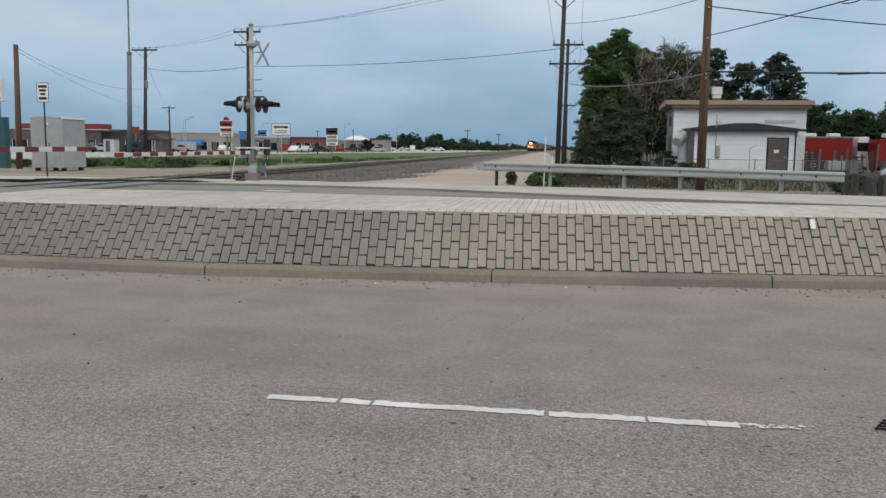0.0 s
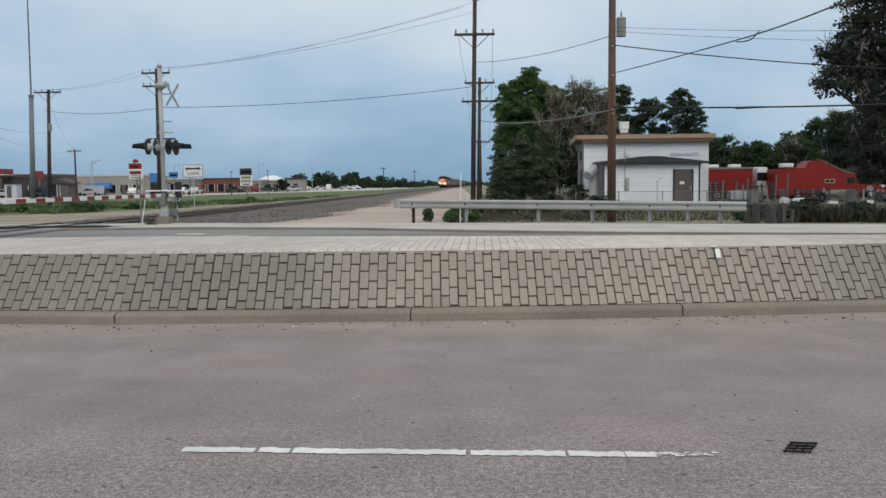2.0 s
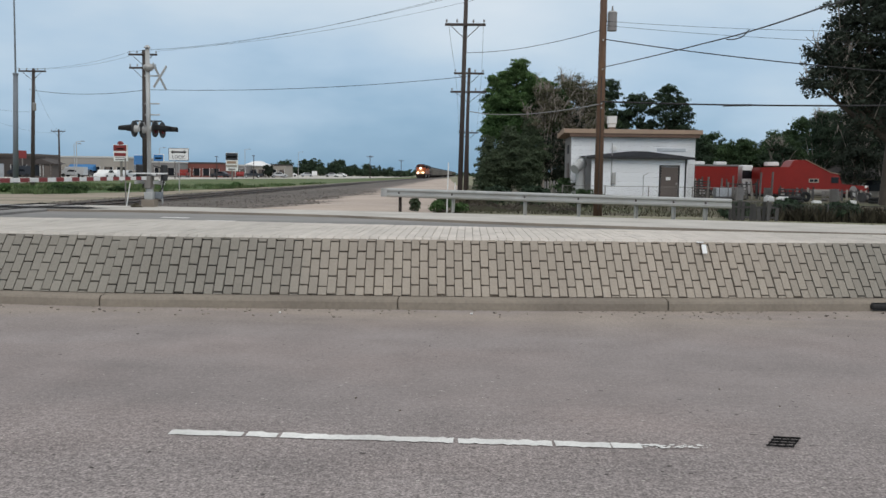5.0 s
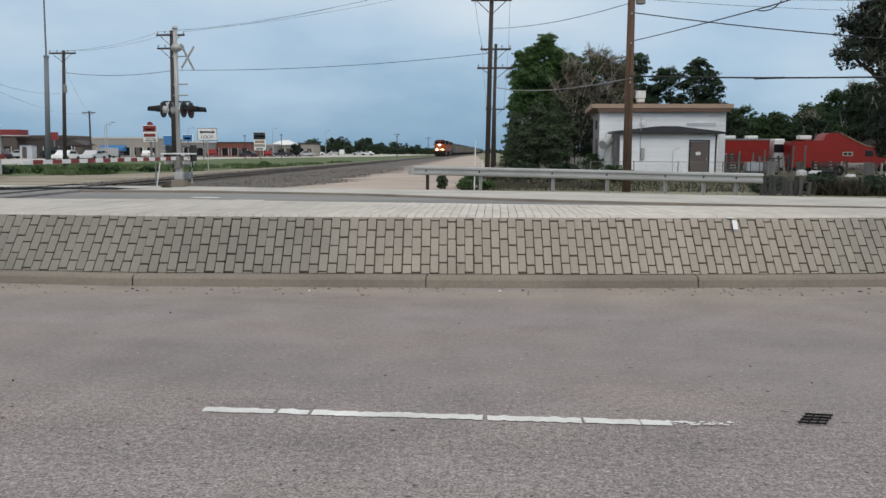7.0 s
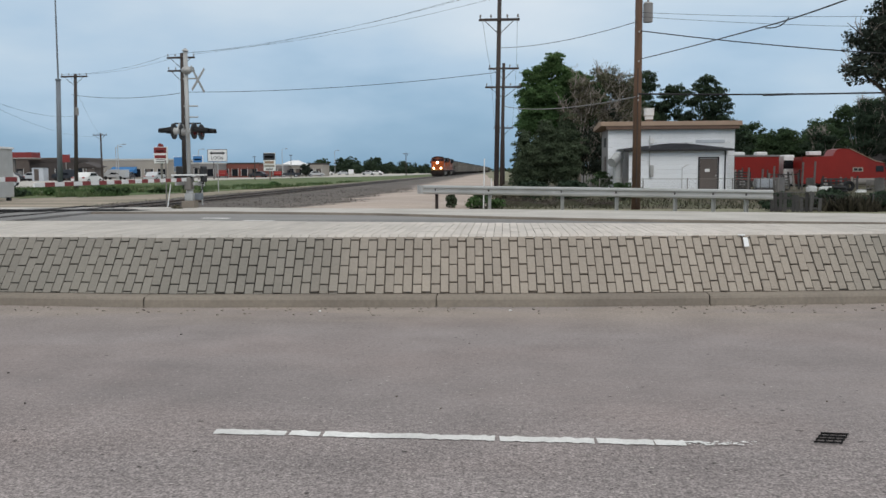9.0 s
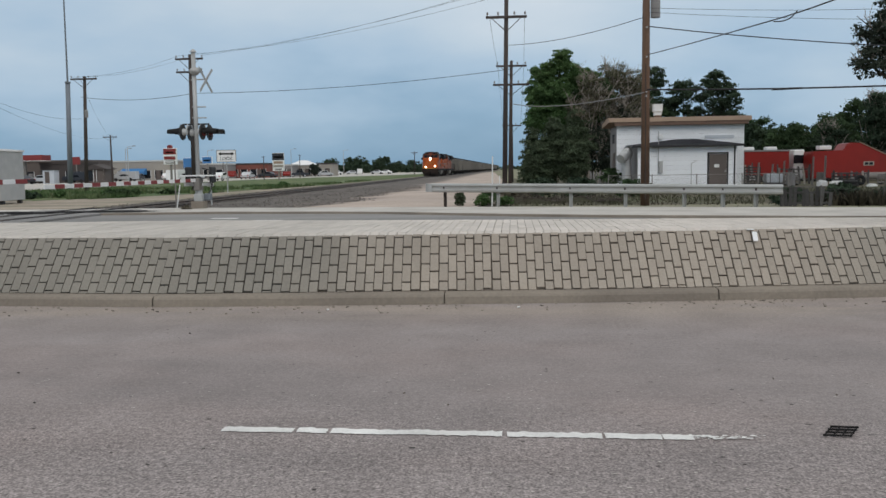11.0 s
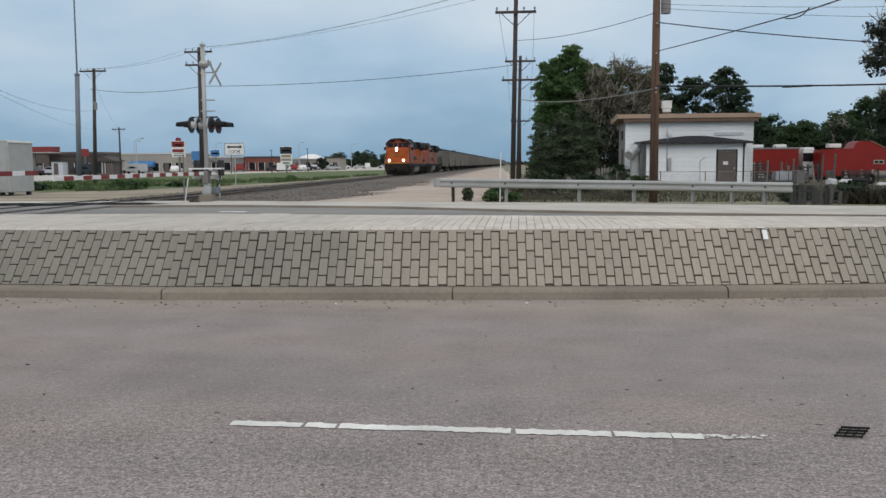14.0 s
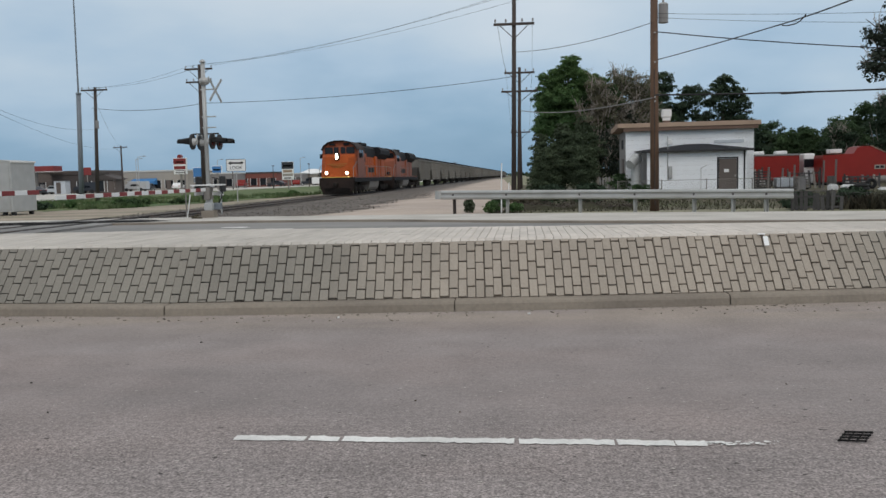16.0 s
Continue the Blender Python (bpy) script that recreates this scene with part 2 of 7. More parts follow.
MAT = dict(
    asphalt=worn_asphalt("asphalt"),
    asphalt_far=material("asphalt_far", (0.20, 0.194, 0.187), 0.9, vary=0.2, scale=0.5, fine=8, bump=0.2, spec=0.25, tint=(0.30, 0.29, 0.275), tint_amount=0.7, stretch=(0.3, 1, 1)),
    pit=material("asphalt_pit", (0.085, 0.078, 0.074), 0.95, vary=0.3, scale=9, fine=60, bump=0, spec=0.1),
    pebble=material("pale_aggregate", (0.42, 0.39, 0.36), 0.95, vary=0.3, scale=9, fine=60, bump=0, island=0.3, spec=0.1),
    paint=material("road_paint", (0.72, 0.71, 0.68), 0.7, vary=0.22, scale=4, fine=60, bump=0.1, tint=(0.4, 0.38, 0.36), tint_amount=0.5),
    concrete=material("concrete", (0.49, 0.465, 0.425), 0.9, vary=0.14, scale=1.2, fine=30, bump=0.2, tint=(0.36, 0.335, 0.30), tint_amount=0.7, spec=0.25),
    kerb=material("kerb_concrete", (0.252, 0.217, 0.177), 0.9, vary=0.18, scale=1.6, fine=25, bump=0.25, tint=(0.175, 0.15, 0.127), tint_amount=0.7, spec=0.25),
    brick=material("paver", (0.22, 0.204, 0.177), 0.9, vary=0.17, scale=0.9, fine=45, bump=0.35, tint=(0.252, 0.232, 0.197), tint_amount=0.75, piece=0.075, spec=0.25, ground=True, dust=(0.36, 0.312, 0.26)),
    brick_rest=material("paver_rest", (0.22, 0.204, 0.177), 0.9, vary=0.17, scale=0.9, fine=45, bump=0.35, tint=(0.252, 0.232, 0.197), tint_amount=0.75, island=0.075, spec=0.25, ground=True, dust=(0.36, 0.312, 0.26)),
    # bricks on the median top, base colour over twice that of the slope
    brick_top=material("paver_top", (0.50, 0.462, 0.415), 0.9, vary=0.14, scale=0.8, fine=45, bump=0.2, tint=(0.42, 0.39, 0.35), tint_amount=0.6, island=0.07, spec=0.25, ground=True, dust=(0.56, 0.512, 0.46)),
    mortar=material("joint_sand", (0.05, 0.045, 0.04), 0.95, vary=0.25, scale=3, fine=30, spec=0.2, dust=(0.165, 0.14, 0.116)),
    dirt=washed_dirt("dry_dirt"),
    verge_dirt=material("verge_dirt", (0.33, 0.28, 0.225), 0.95, vary=0.4, scale=0.6, fine=6, bump=0.4, tint=(0.21, 0.195, 0.14), tint_amount=0.85, spec=0.12, stretch=(0.4, 1, 1)),
    field=material("prairie_ground", (0.24, 0.22, 0.16), 0.95, vary=0.3, scale=0.05, fine=1.5, bump=0.3, tint=(0.13, 0.16, 0.075), tint_amount=0.9, spec=0.15),
    weeds=material("dead_weeds", (0.105, 0.09, 0.066), 0.95, vary=0.4, scale=0.4, fine=7, bump=0.6, tint=(0.085, 0.1, 0.05), tint_amount=0.8, spec=0.15),
    grass=material("grass", (0.085, 0.125, 0.05), 0.9, vary=0.4, scale=0.5, fine=9, bump=0.5, tint=(0.21, 0.20, 0.11), tint_amount=0.6, spec=0.15),
    blades_dry=material("dry_blades", (0.062, 0.057, 0.04), 0.8, vary=0.3, scale=0.8, fine=9, bump=0, tint=(0.10, 0.12, 0.055), tint_amount=0.6, island=0.35, spec=0.2),
    weed_dark=material("dark_weeds", (0.05, 0.045, 0.032), 0.9, vary=0.3, scale=0.8, fine=9, bump=0, tint=(0.045, 0.055, 0.03), tint_amount=0.6, island=0.4, spec=0.1),
    blades=material("grass_blades", (0.06, 0.105, 0.04), 0.8, vary=0.3, scale=0.8, fine=9, bump=0, tint=(0.16, 0.16, 0.085), tint_amount=0.6, island=0.35, spec=0.2),
    ballast=material("ballast", (0.115, 0.102, 0.092), 0.95, vary=0.32, scale=0.5, fine=12, bump=0.4, tint=(0.17, 0.15, 0.134), tint_amount=0.8, spec=0.12, stretch=(1, 0.45, 1)),
    loose_stone=material("loose_stone", (0.115, 0.102, 0.09), 0.95, vary=0.3, scale=2, fine=30, bump=0, island=0.35, spec=0.12),
    tie=material("creosoted_tie", (0.06, 0.05, 0.045), 0.9, vary=0.3, scale=3, fine=30, piece=0.2),
    rail=material("rail_steel", (0.045, 0.038, 0.034), 0.55, metal=0.5, vary=0.3, scale=3, fine=30, tint=(0.13, 0.07, 0.045), tint_amount=0.6),
    rubber=material("crossing_rubber", (0.02, 0.019, 0.019), 0.95, vary=0.3, scale=2, fine=30, spec=0.05),
    galv=material("galvanised_steel", (0.44, 0.44, 0.43), 0.5, metal=0.45, vary=0.12, scale=2, fine=20, bump=0.05, tint=(0.33, 0.32, 0.30), tint_amount=0.5),
    steel=material("grey_steel", (0.17, 0.19, 0.215), 0.6, metal=0.2, vary=0.12, scale=1, fine=10, bump=0.05),
    alu=material("painted_aluminium", (0.43, 0.435, 0.43), 0.55, metal=0.25, vary=0.14, scale=2, fine=20, bump=0.04, tint=(0.45, 0.45, 0.43), tint_amount=0.4),
    wood=material("pole_wood", (0.145, 0.085, 0.055), 0.9, vary=0.3, scale=2, fine=25, bump=0.5, tint=(0.08, 0.055, 0.045), tint_amount=0.8, stretch=(4, 4, 0.4)),
    wood_dark=material("pole_wood_dark", (0.055, 0.045, 0.042), 0.9, vary=0.3, scale=2, fine=25, bump=0.5, tint=(0.09, 0.07, 0.06), tint_amount=0.6, stretch=(4, 4, 0.4)),
    black=material("black_paint", (0.02, 0.02, 0.021), 0.55, vary=0.2, scale=3, fine=20),
    rubber_tyre=material("tyre_rubber", (0.022, 0.022, 0.022), 0.85, vary=0.2, scale=4, fine=30),
    white=material("white_paint", (0.76, 0.76, 0.75), 0.6, vary=0.06, scale=1, fine=15, bump=0.05, tint=(0.6, 0.59, 0.57), tint_amount=0.4),
    siding=material("white_siding", (0.83, 0.85, 0.87), 0.6, vary=0.05, scale=0.6, fine=10, bump=0.05, tint=(0.6, 0.6, 0.59), tint_amount=0.35, piece=0.03),
    pale_panel=material("pale_panel", (0.5, 0.53, 0.57), 0.6, vary=0.1),
    fascia=material("tan_fascia", (0.33, 0.235, 0.17), 0.7, vary=0.12, scale=1, fine=15, tint=(0.25, 0.18, 0.13), tint_amount=0.5),
    gutter_brown=material("gutter_brown", (0.15, 0.095, 0.07), 0.7, vary=0.12, scale=1, fine=15),
    shingle=material("dark_shingles", (0.04, 0.042, 0.05), 0.85, vary=0.25, scale=1.5, fine=12, bump=0.4),
    door=material("brown_door", (0.105, 0.085, 0.075), 0.6, vary=0.12, scale=1.5, fine=15),
    red=material("red_truck_paint", (0.24, 0.014, 0.009), 0.4, vary=0.1, scale=0.8, fine=9, bump=0.0, tint=(0.17, 0.012, 0.009), tint_amount=0.6, spec=0.35),
    gate_red=material("gate_red", (0.21, 0.03, 0.03), 0.5, vary=0.1),
    orange=material("orange_loco_paint", (0.42, 0.085, 0.014), 0.6, vary=0.2, scale=0.8, fine=7, bump=0.03, tint=(0.2, 0.038, 0.01), tint_amount=0.75, spec=0.2),
    orange_dull=material("faded_loco_paint", (0.27, 0.07, 0.03), 0.55, vary=0.2, scale=0.8, fine=10, bump=0.03, tint=(0.15, 0.05, 0.03), tint_amount=0.7, spec=0.35),
    rust_pilot=material("rusty_black_pilot", (0.03, 0.022, 0.02), 0.7, vary=0.3, scale=1, fine=8, tint=(0.055, 0.032, 0.025), tint_amount=0.7, spec=0.12),
    emblem=material("tarnished_emblem", (0.26, 0.15, 0.03), 0.6, vary=0.3, scale=4, fine=20),
    yellow=material("yellow_stripe", (0.65, 0.42, 0.08), 0.5, vary=0.1),
    loco_black=material("sooty_black", (0.013, 0.014, 0.017), 0.75, vary=0.3, scale=1, fine=8, spec=0.15),
    under=material("running_gear_grime", (0.024, 0.021, 0.02), 0.9, spec=0.12, vary=0.35, scale=1.5, fine=12, tint=(0.06, 0.05, 0.042), tint_amount=0.6),
    tank=material("fuel_tank_grey", (0.2, 0.185, 0.17), 0.6, vary=0.2, scale=1, fine=10),
    car_body=material("weathered_coal_car", (0.185, 0.176, 0.16), 0.8, metal=0.0, vary=0.2, scale=0.6, fine=8, bump=0.1, tint=(0.165, 0.15, 0.125), tint_amount=0.7, piece=0.12, stretch=(1, 1, 0.4)),
    coal=material("coal", (0.016, 0.016, 0.017), 0.95, vary=0.5, scale=2, fine=8, bump=1.0, spec=0.05),
    glass=material("dark_glass", (0.014, 0.016, 0.02), 0.12, vary=0.1, spec=0.35, bump=0),
    lamp_hot=material("lit_headlight", (0.9, 0.8, 0.6), 0.3, emit=(1.0, 0.82, 0.55), power=120.0, bump=0),
    lamp_red=material("red_lens", (0.14, 0.008, 0.008), 0.2, vary=0.05, bump=0, spec=0.6),
    bark=material("bark", (0.085, 0.07, 0.058), 0.95, vary=0.35, scale=2, fine=14, bump=0.7, stretch=(2, 2, 0.5)),
    twig=material("bare_twig", (0.31, 0.275, 0.24), 0.95, vary=0.25, scale=2, fine=14),
    leaf_a=leafy("leaf_deep_green", (0.078, 0.138, 0.055), (0.115, 0.18, 0.068)),
    leaf_b=leafy("leaf_juniper", (0.088, 0.115, 0.07), (0.06, 0.085, 0.05)),
    leaf_c=leafy("leaf_elm", (0.048, 0.078, 0.038), (0.07, 0.106, 0.045)),
    leaf_d=leafy("leaf_shade", (0.044, 0.066, 0.043), (0.064, 0.094, 0.053)),
    leaf_e=leafy("leaf_cottonwood", (0.042, 0.053, 0.041), (0.06, 0.075, 0.053)),
    slat=material("weathered_slat", (0.075, 0.072, 0.07), 0.9, vary=0.3, scale=2, fine=20, piece=0.35),
    leaf_dry=leafy("leaf_dry", (0.16, 0.14, 0.105), (0.11, 0.11, 0.07)),
    leaf_mixed=leafy("leaf_mixed", (0.15, 0.14, 0.1), (0.1, 0.12, 0.065)),
    cable=material("black_cable", (0.02, 0.02, 0.022), 0.6, vary=0.1, bump=0),
    sign_white=material("sign_white", (0.78, 0.78, 0.77), 0.45, vary=0.06, bump=0),
    sign_black=material("sign_black", (0.02, 0.02, 0.02), 0.5, vary=0.05, bump=0),
    sign_red=material("sign_red", (0.3, 0.028, 0.03), 0.5, vary=0.08, bump=0),
    sign_blue=material("sign_blue", (0.05, 0.17, 0.38), 0.5, vary=0.08, bump=0),
    stucco=material("tan_stucco", (0.33, 0.305, 0.27), 0.9, vary=0.1, scale=0.3, fine=5, bump=0.1, tint=(0.26, 0.22, 0.18), tint_amount=0.5),
    stucco_grey=material("grey_stucco", (0.235, 0.225, 0.22), 0.9, vary=0.1, scale=0.3, fine=5, bump=0.1),
    coping=material("pale_coping", (0.48, 0.48, 0.46), 0.7, vary=0.1),
    redbrick=material("red_facade", (0.19, 0.07, 0.055), 0.9, vary=0.15, scale=0.4, fine=6, bump=0.1),
    darkroof=material("dark_roof", (0.065, 0.055, 0.052), 0.85, vary=0.15, scale=0.4, fine=6, bump=0.1),
    teal=material("teal_panel", (0.035, 0.1, 0.12), 0.5, vary=0.12, bump=0),
    blue=material("blue_awning", (0.05, 0.19, 0.42), 0.6, vary=0.08, bump=0),
    silver=material("silver_car_paint", (0.55, 0.56, 0.57), 0.35, metal=0.4, vary=0.05, bump=0),
    darkcar=material("dark_car_paint", (0.03, 0.035, 0.045), 0.35, vary=0.05, bump=0),
)

# ---------------------------------------------------------------- mesh helpers
def box(bm, cx, cy, cz, sx, sy, sz, bevel=0.0, rot=None):
    """A box centred at c with full sizes s; rot: a matrix turned about its centre."""
    m = Matrix.Translation((cx, cy, cz)) @ (rot or Matrix.Identity(4)) @ Matrix.Diagonal((sx, sy, sz, 1))
    r = bmesh.ops.create_cube(bm, size=1.0, matrix=m)
    if bevel:
        edges = list({e for v in r["verts"] for e in v.link_edges})
        bmesh.ops.bevel(bm, geom=edges, offset=bevel, segments=2, profile=0.5, affect="EDGES")
    return bm


def tube(bm, p0, p1, r0, r1=None, seg=10, caps=True):
    """A tapered cylinder from p0 to p1."""
    p0, p1 = Vector(p0), Vector(p1)
    d = p1 - p0
    m = Matrix.Translation((p0 + p1) / 2) @ d.to_track_quat("Z", "Y").to_matrix().to_4x4()
    bmesh.ops.create_cone(bm, cap_ends=caps, segments=seg, radius1=r0, radius2=r0 if r1 is None else r1, depth=d.length, matrix=m)
    return bm


def prism(bm, outline, axis, a, b):
    """Extrude a closed outline of 2D points along axis 'x', 'y' or 'z' from a to b."""
    def place(p, h):
        return {"x": (h, p[0], p[1]), "y": (p[0], h, p[1]), "z": (p[0], p[1], h)}[axis]
    lo = [bm.verts.new(place(p, a)) for p in outline]
    hi = [bm.verts.new(place(p, b)) for p in outline]
    k = len(outline)
    for i in range(k):
        bm.faces.new((lo[i], lo[(i + 1) % k], hi[(i + 1) % k], hi[i]))
    bm.faces.new(lo); bm.faces.new(hi)
    bmesh.ops.recalc_face_normals(bm, faces=bm.faces[:])
    return bm


def sheet(bm, rows):
    """A surface through rows of points, all of one length."""
    vs = [[bm.verts.new(p) for p in row] for row in rows]
    for a, b in zip(vs, vs[1:]):
        for i in range(len(a) - 1):
            bm.faces.new((a[i], a[i + 1], b[i + 1], b[i]))
    bmesh.ops.recalc_face_normals(bm, faces=bm.faces[:])
    return bm


def B():
    return bmesh.new()


def mesh_of(name, bm, mat, smooth=False):
    me = bpy.data.meshes.new(name)
    bm.to_mesh(me); bm.free()
    me.materials.append(MAT[mat])
    if smooth:
        me.polygons.foreach_set("use_smooth", [True] * len(me.polygons))
    return me


def part(name, bm, mat, parent, label="", smooth=False, kind=""):
    ob = new(name, mesh_of(name, bm, mat, smooth))
    ob.parent = parent
    return tagged(ob, label, kind=kind)


def thing(name, label, category, m=None, group="", kind=""):
    ob = new(name)
    if m is not None:
        ob.matrix_basis = m
    return tagged(ob, label, category, group, kind)


def solo(name, bm, mat, label, category, m=None, group="", kind="", smooth=False):
    ob = new(name, mesh_of(name, bm, mat, smooth))
    if m is not None:
        ob.matrix_basis = m
    return tagged(ob, label, category, group, kind)


def wire(name, pts, sag, r, label, mat="cable", group="overhead wires", n=14):
    """A cable hung through points, each span sagging."""
    bm = B()
    path = []
    for a, b in zip(pts, pts[1:]):
        a, b = Vector(a), Vector(b)
        for i in range(n):
            u = i / n
            p = a.lerp(b, u); p.z -= 4 * sag * u * (1 - u)
            path.append(p)
    path.append(Vector(pts[-1]))
    rings = []
    for i, p in enumerate(path):
        d = (path[min(i + 1, len(path) - 1)] - path[max(i - 1, 0)]).normalized()
        u = d.cross(Vector((0, 0, 1))).normalized()
        w = u.cross(d)
        rings.append([bm.verts.new(p + (u * math.cos(a) + w * math.sin(a)) * r) for a in (0, 1.257, 2.513, 3.77, 5.027)])
    for ra, rb in zip(rings, rings[1:]):
        for k in range(5):
            bm.faces.new((ra[k], ra[(k + 1) % 5], rb[(k + 1) % 5], rb[k]))
    return solo(name, bm, mat, label, "cable", group=group)


rnd = random.Random(7)

# ---------------------------------------------------------------- ground and roads
GROUND = 0.0          # level of the land beyond the far road
TRACK_X = -15.7        # middle of the railway


def land_z(y):
    return float(np.interp(y, (-60, 12, 15, 22, 30, 34), (-0.06, -0.06, 0.03, 0.07, 0.07, GROUND)))


def kerb_y(x):
    return float(np.interp(x, (-60, -6.8, -4.0, -0.75, 0.95, 2.2, 3.5, 4.6, 12, 60), (12.5, 9.33, 9.17, 9.33, 9.43, 9.56, 9.7, 9.85, 10.6, 13.9)))


def back_y(x):
    return float(np.interp(x, (-60, -8, -5, -2.2, 0.4, 3.8, 5.7, 12, 60), (16.5, 12.9, 13.0, 12.6, 12.3, 12.1, 11.9, 12.6, 17.0)))


def walk_front(x):
    return float(np.interp(x, (-60, -13, -10.3, -4.4, -2.5, 0.8, 3.8, 6.5, 9.8, 60), (28.0, 27.5, 27.8, 26.6, 25.6, 23.9, 22.9, 22.1, 21.4, 19.0)))


def walk_back(x):
    return float(np.interp(x, (-60, -11.6, -7, -3, 1, 4.7, 8, 11.8, 60), (31.8, 31.5, 30.4, 29.9, 29.0, 28.0, 26.9, 25.8, 22.5)))


bm = B()
xs = (-2500, -400, -120, -40, 0, 40, 120, 400, 2500)
sheet(bm, [[(x, y, land_z(y)) for x in xs] for y in (-2500, -300, -60, 12, 15, 22, 30, 34, 60, 200, 600, 3000)])
solo("ground", bm, "field", "flat dry prairie ground with patchy grass", "ground", kind="structure")

bm = B()
sheet(bm, [[(x, -14, 0.0) for x in range(-60, 61, 4)], [(x, kerb_y(x) + 0.1, 0.0) for x in range(-60, 61, 4)]])
road = solo("road", bm, "asphalt", "worn grey asphalt road with dusty edge", "road", kind="structure")

bm = B()
sheet(bm, [[(x, back_y(x) - 0.6, 0.12) for x in range(-60, 61, 4)], [(x, walk_front(x) + 0.1, 0.12) for x in range(-60, 61, 4)]])
solo("road_far", bm, "asphalt_far", "grey asphalt roadway beyond the paved median", "road", kind="structure")

bm = B()
n = 60
xx = [-60 + 120 * i / n for i in range(n + 1)]
sheet(bm, [[(x, walk_front(x) + 0.155, 0.186) for x in xx],
           [(x, walk_back(x), 0.175) for x in xx], [(x, walk_back(x) + 0.02, 0.0) for x in xx]])
# far kerb: darker colour than the pavement stands for its shaded face
kb = B()
sheet(kb, [[(x, walk_front(x), 0.0) for x in xx], [(x, walk_front(x) + 0.02, 0.185) for x in xx], [(x, walk_front(x) + 0.04, 0.19) for x in xx], [(x, walk_front(x) + 0.155, 0.19) for x in xx], [(x, walk_front(x) + 0.155, 0.0) for x in xx]])
solo("kerb", kb, "kerb", "concrete kerb of the far road, face shade in its brown-grey colour", "kerb", kind="structure")
solo("pavement", bm, "concrete", "pale concrete sidewalk and kerb beside the road", "sidewalk", kind="structure")

# dry gravel lot between the railway and the guardrail
bm = B()
edge_y = [32.0 + 0.3 * k for k in range(120)] + [70, 80, 100, 130, 200, 300]
edge_l = [(float(np.interp(v, (32, 35, 37, 40, 46, 54, 61, 80, 130, 300), (-10.6, -8.6, -7.8, -7.5, -8.1, -8.0, -7.4, -8.3, -8.8, -10.2))) + (0.35 * math.sin(0.8 * v) + 0.22 * math.sin(1.9 * v + 1) if v < 70 else 0), v) for v in edge_y]
edge_r = [(float(np.interp(v, (30, 36, 50, 80, 130, 300), (-2.2, -0.6, 0.1, -0.4, -2.0, -6.5))), v - (2.0 if v < 33 else 0)) for v in edge_y]
wash = bm.verts.layers.float.new("wash")
lot_rows = []
for a, b in zip(edge_l, edge_r):
    row = []
    for u in (-0.45, -0.25, -0.1, 0, 0.12, 0.3, 0.6, 1):
        sx = 6.0 * u if u < 0 else (b[0] - a[0]) * u
        vert = bm.verts.new((a[0] + sx, a[1] + (b[1] - a[1]) * max(u, 0), GROUND + 0.045 + 0.06 * math.sin(math.pi * max(u, 0)) * (1 if a[1] < 90 else 0.3)))
        vert[wash] = sx
        row.append(vert)
    lot_rows.append(row)
for ra, rb in zip(lot_rows, lot_rows[1:]):
    for k in range(7):
        bm.faces.new((ra[k], ra[k + 1], rb[k + 1], rb[k]))
bmesh.ops.recalc_face_normals(bm, faces=bm.faces[:])
solo("gravel_lot", bm, "dirt", "pale pinkish dirt washed over ballast beside the railway", "ground", kind="structure")

bm = B()
sheet(bm, [[(x, y, GROUND + 0.012) for x in (-110, -70, -45, -30, -19.0)] for y in (33.5, 36.0, 50.0, 90.0, 150.0)])
solo("dirt_strip", bm, "verge_dirt", "bare tan dirt strip along the railway", "ground", kind="structure")


def grass_front(x):
    """Where the green begins beyond the bare dirt, with a ragged edge."""
    return float(np.interp(x, (-110, -60, -28.5, -25.4, -23.5, -22, -20.6, -19.4), (48, 47, 48, 49.5, 54, 59, 72, 88))) + 0.9 * math.sin(2.1 * x) + 0.6 * math.sin(5.3 * x + 1)


bm = B()
gx = [-110 + 2.0 * k for k in range(36)] + [-39 + 0.4 * k for k in range(50)]
sheet(bm, [[(x, grass_front(x), GROUND + 0.024) for x in gx], [(x, grass_front(x) + 25, GROUND + 0.026) for x in gx], [(x, grass_front(x) + 60, GROUND + 0.028) for x in gx], [(x, 420, GROUND + 0.03) for x in gx]])
solo("grass_verge", bm, "grass", "green weedy grass verge beside the railway", "grass", kind="structure")
bm = B()
sheet(bm, [[(-2.0, 32.5, GROUND + 0.02), (10, 30.2, GROUND + 0.02), (60, 25, GROUND + 0.02)], [(-1.0, 50, GROUND + 0.02), (10, 50, GROUND + 0.02), (60, 50, GROUND + 0.02)], [(0.0, 120, GROUND + 0.02), (20, 120, GROUND + 0.02), (80, 120, GROUND + 0.02)]])
solo("weedy_lot", bm, "weeds", "dry weedy lot behind the guardrail", "grass", kind="structure")

# stray stones and dark clods spilled over the edge of the lot
lot = random.Random(17)
bm = B()
for k in range(900):
    v = 33 + 38 * lot.random() ** 1.3
    x = float(np.interp(v, (32, 35, 37, 40, 46, 54, 61, 80), (-10.6, -8.6, -7.8, -7.5, -8.1, -8.0, -7.4, -8.3))) + lot.gauss(0.0, 0.5) + (1.8 * lot.random() if k % 6 == 0 else 0)
    w_ = lot.uniform(0.008, 0.036)
    bmesh.ops.create_cube(bm, size=1, matrix=Matrix.Translation((x, v, GROUND + 0.05)) @ Matrix.Rotation(lot.uniform(0, 3), 4, "Z") @ Matrix.Diagonal((w_ * 2.2, w_ * 1.6, w_ * 1.3, 1)))
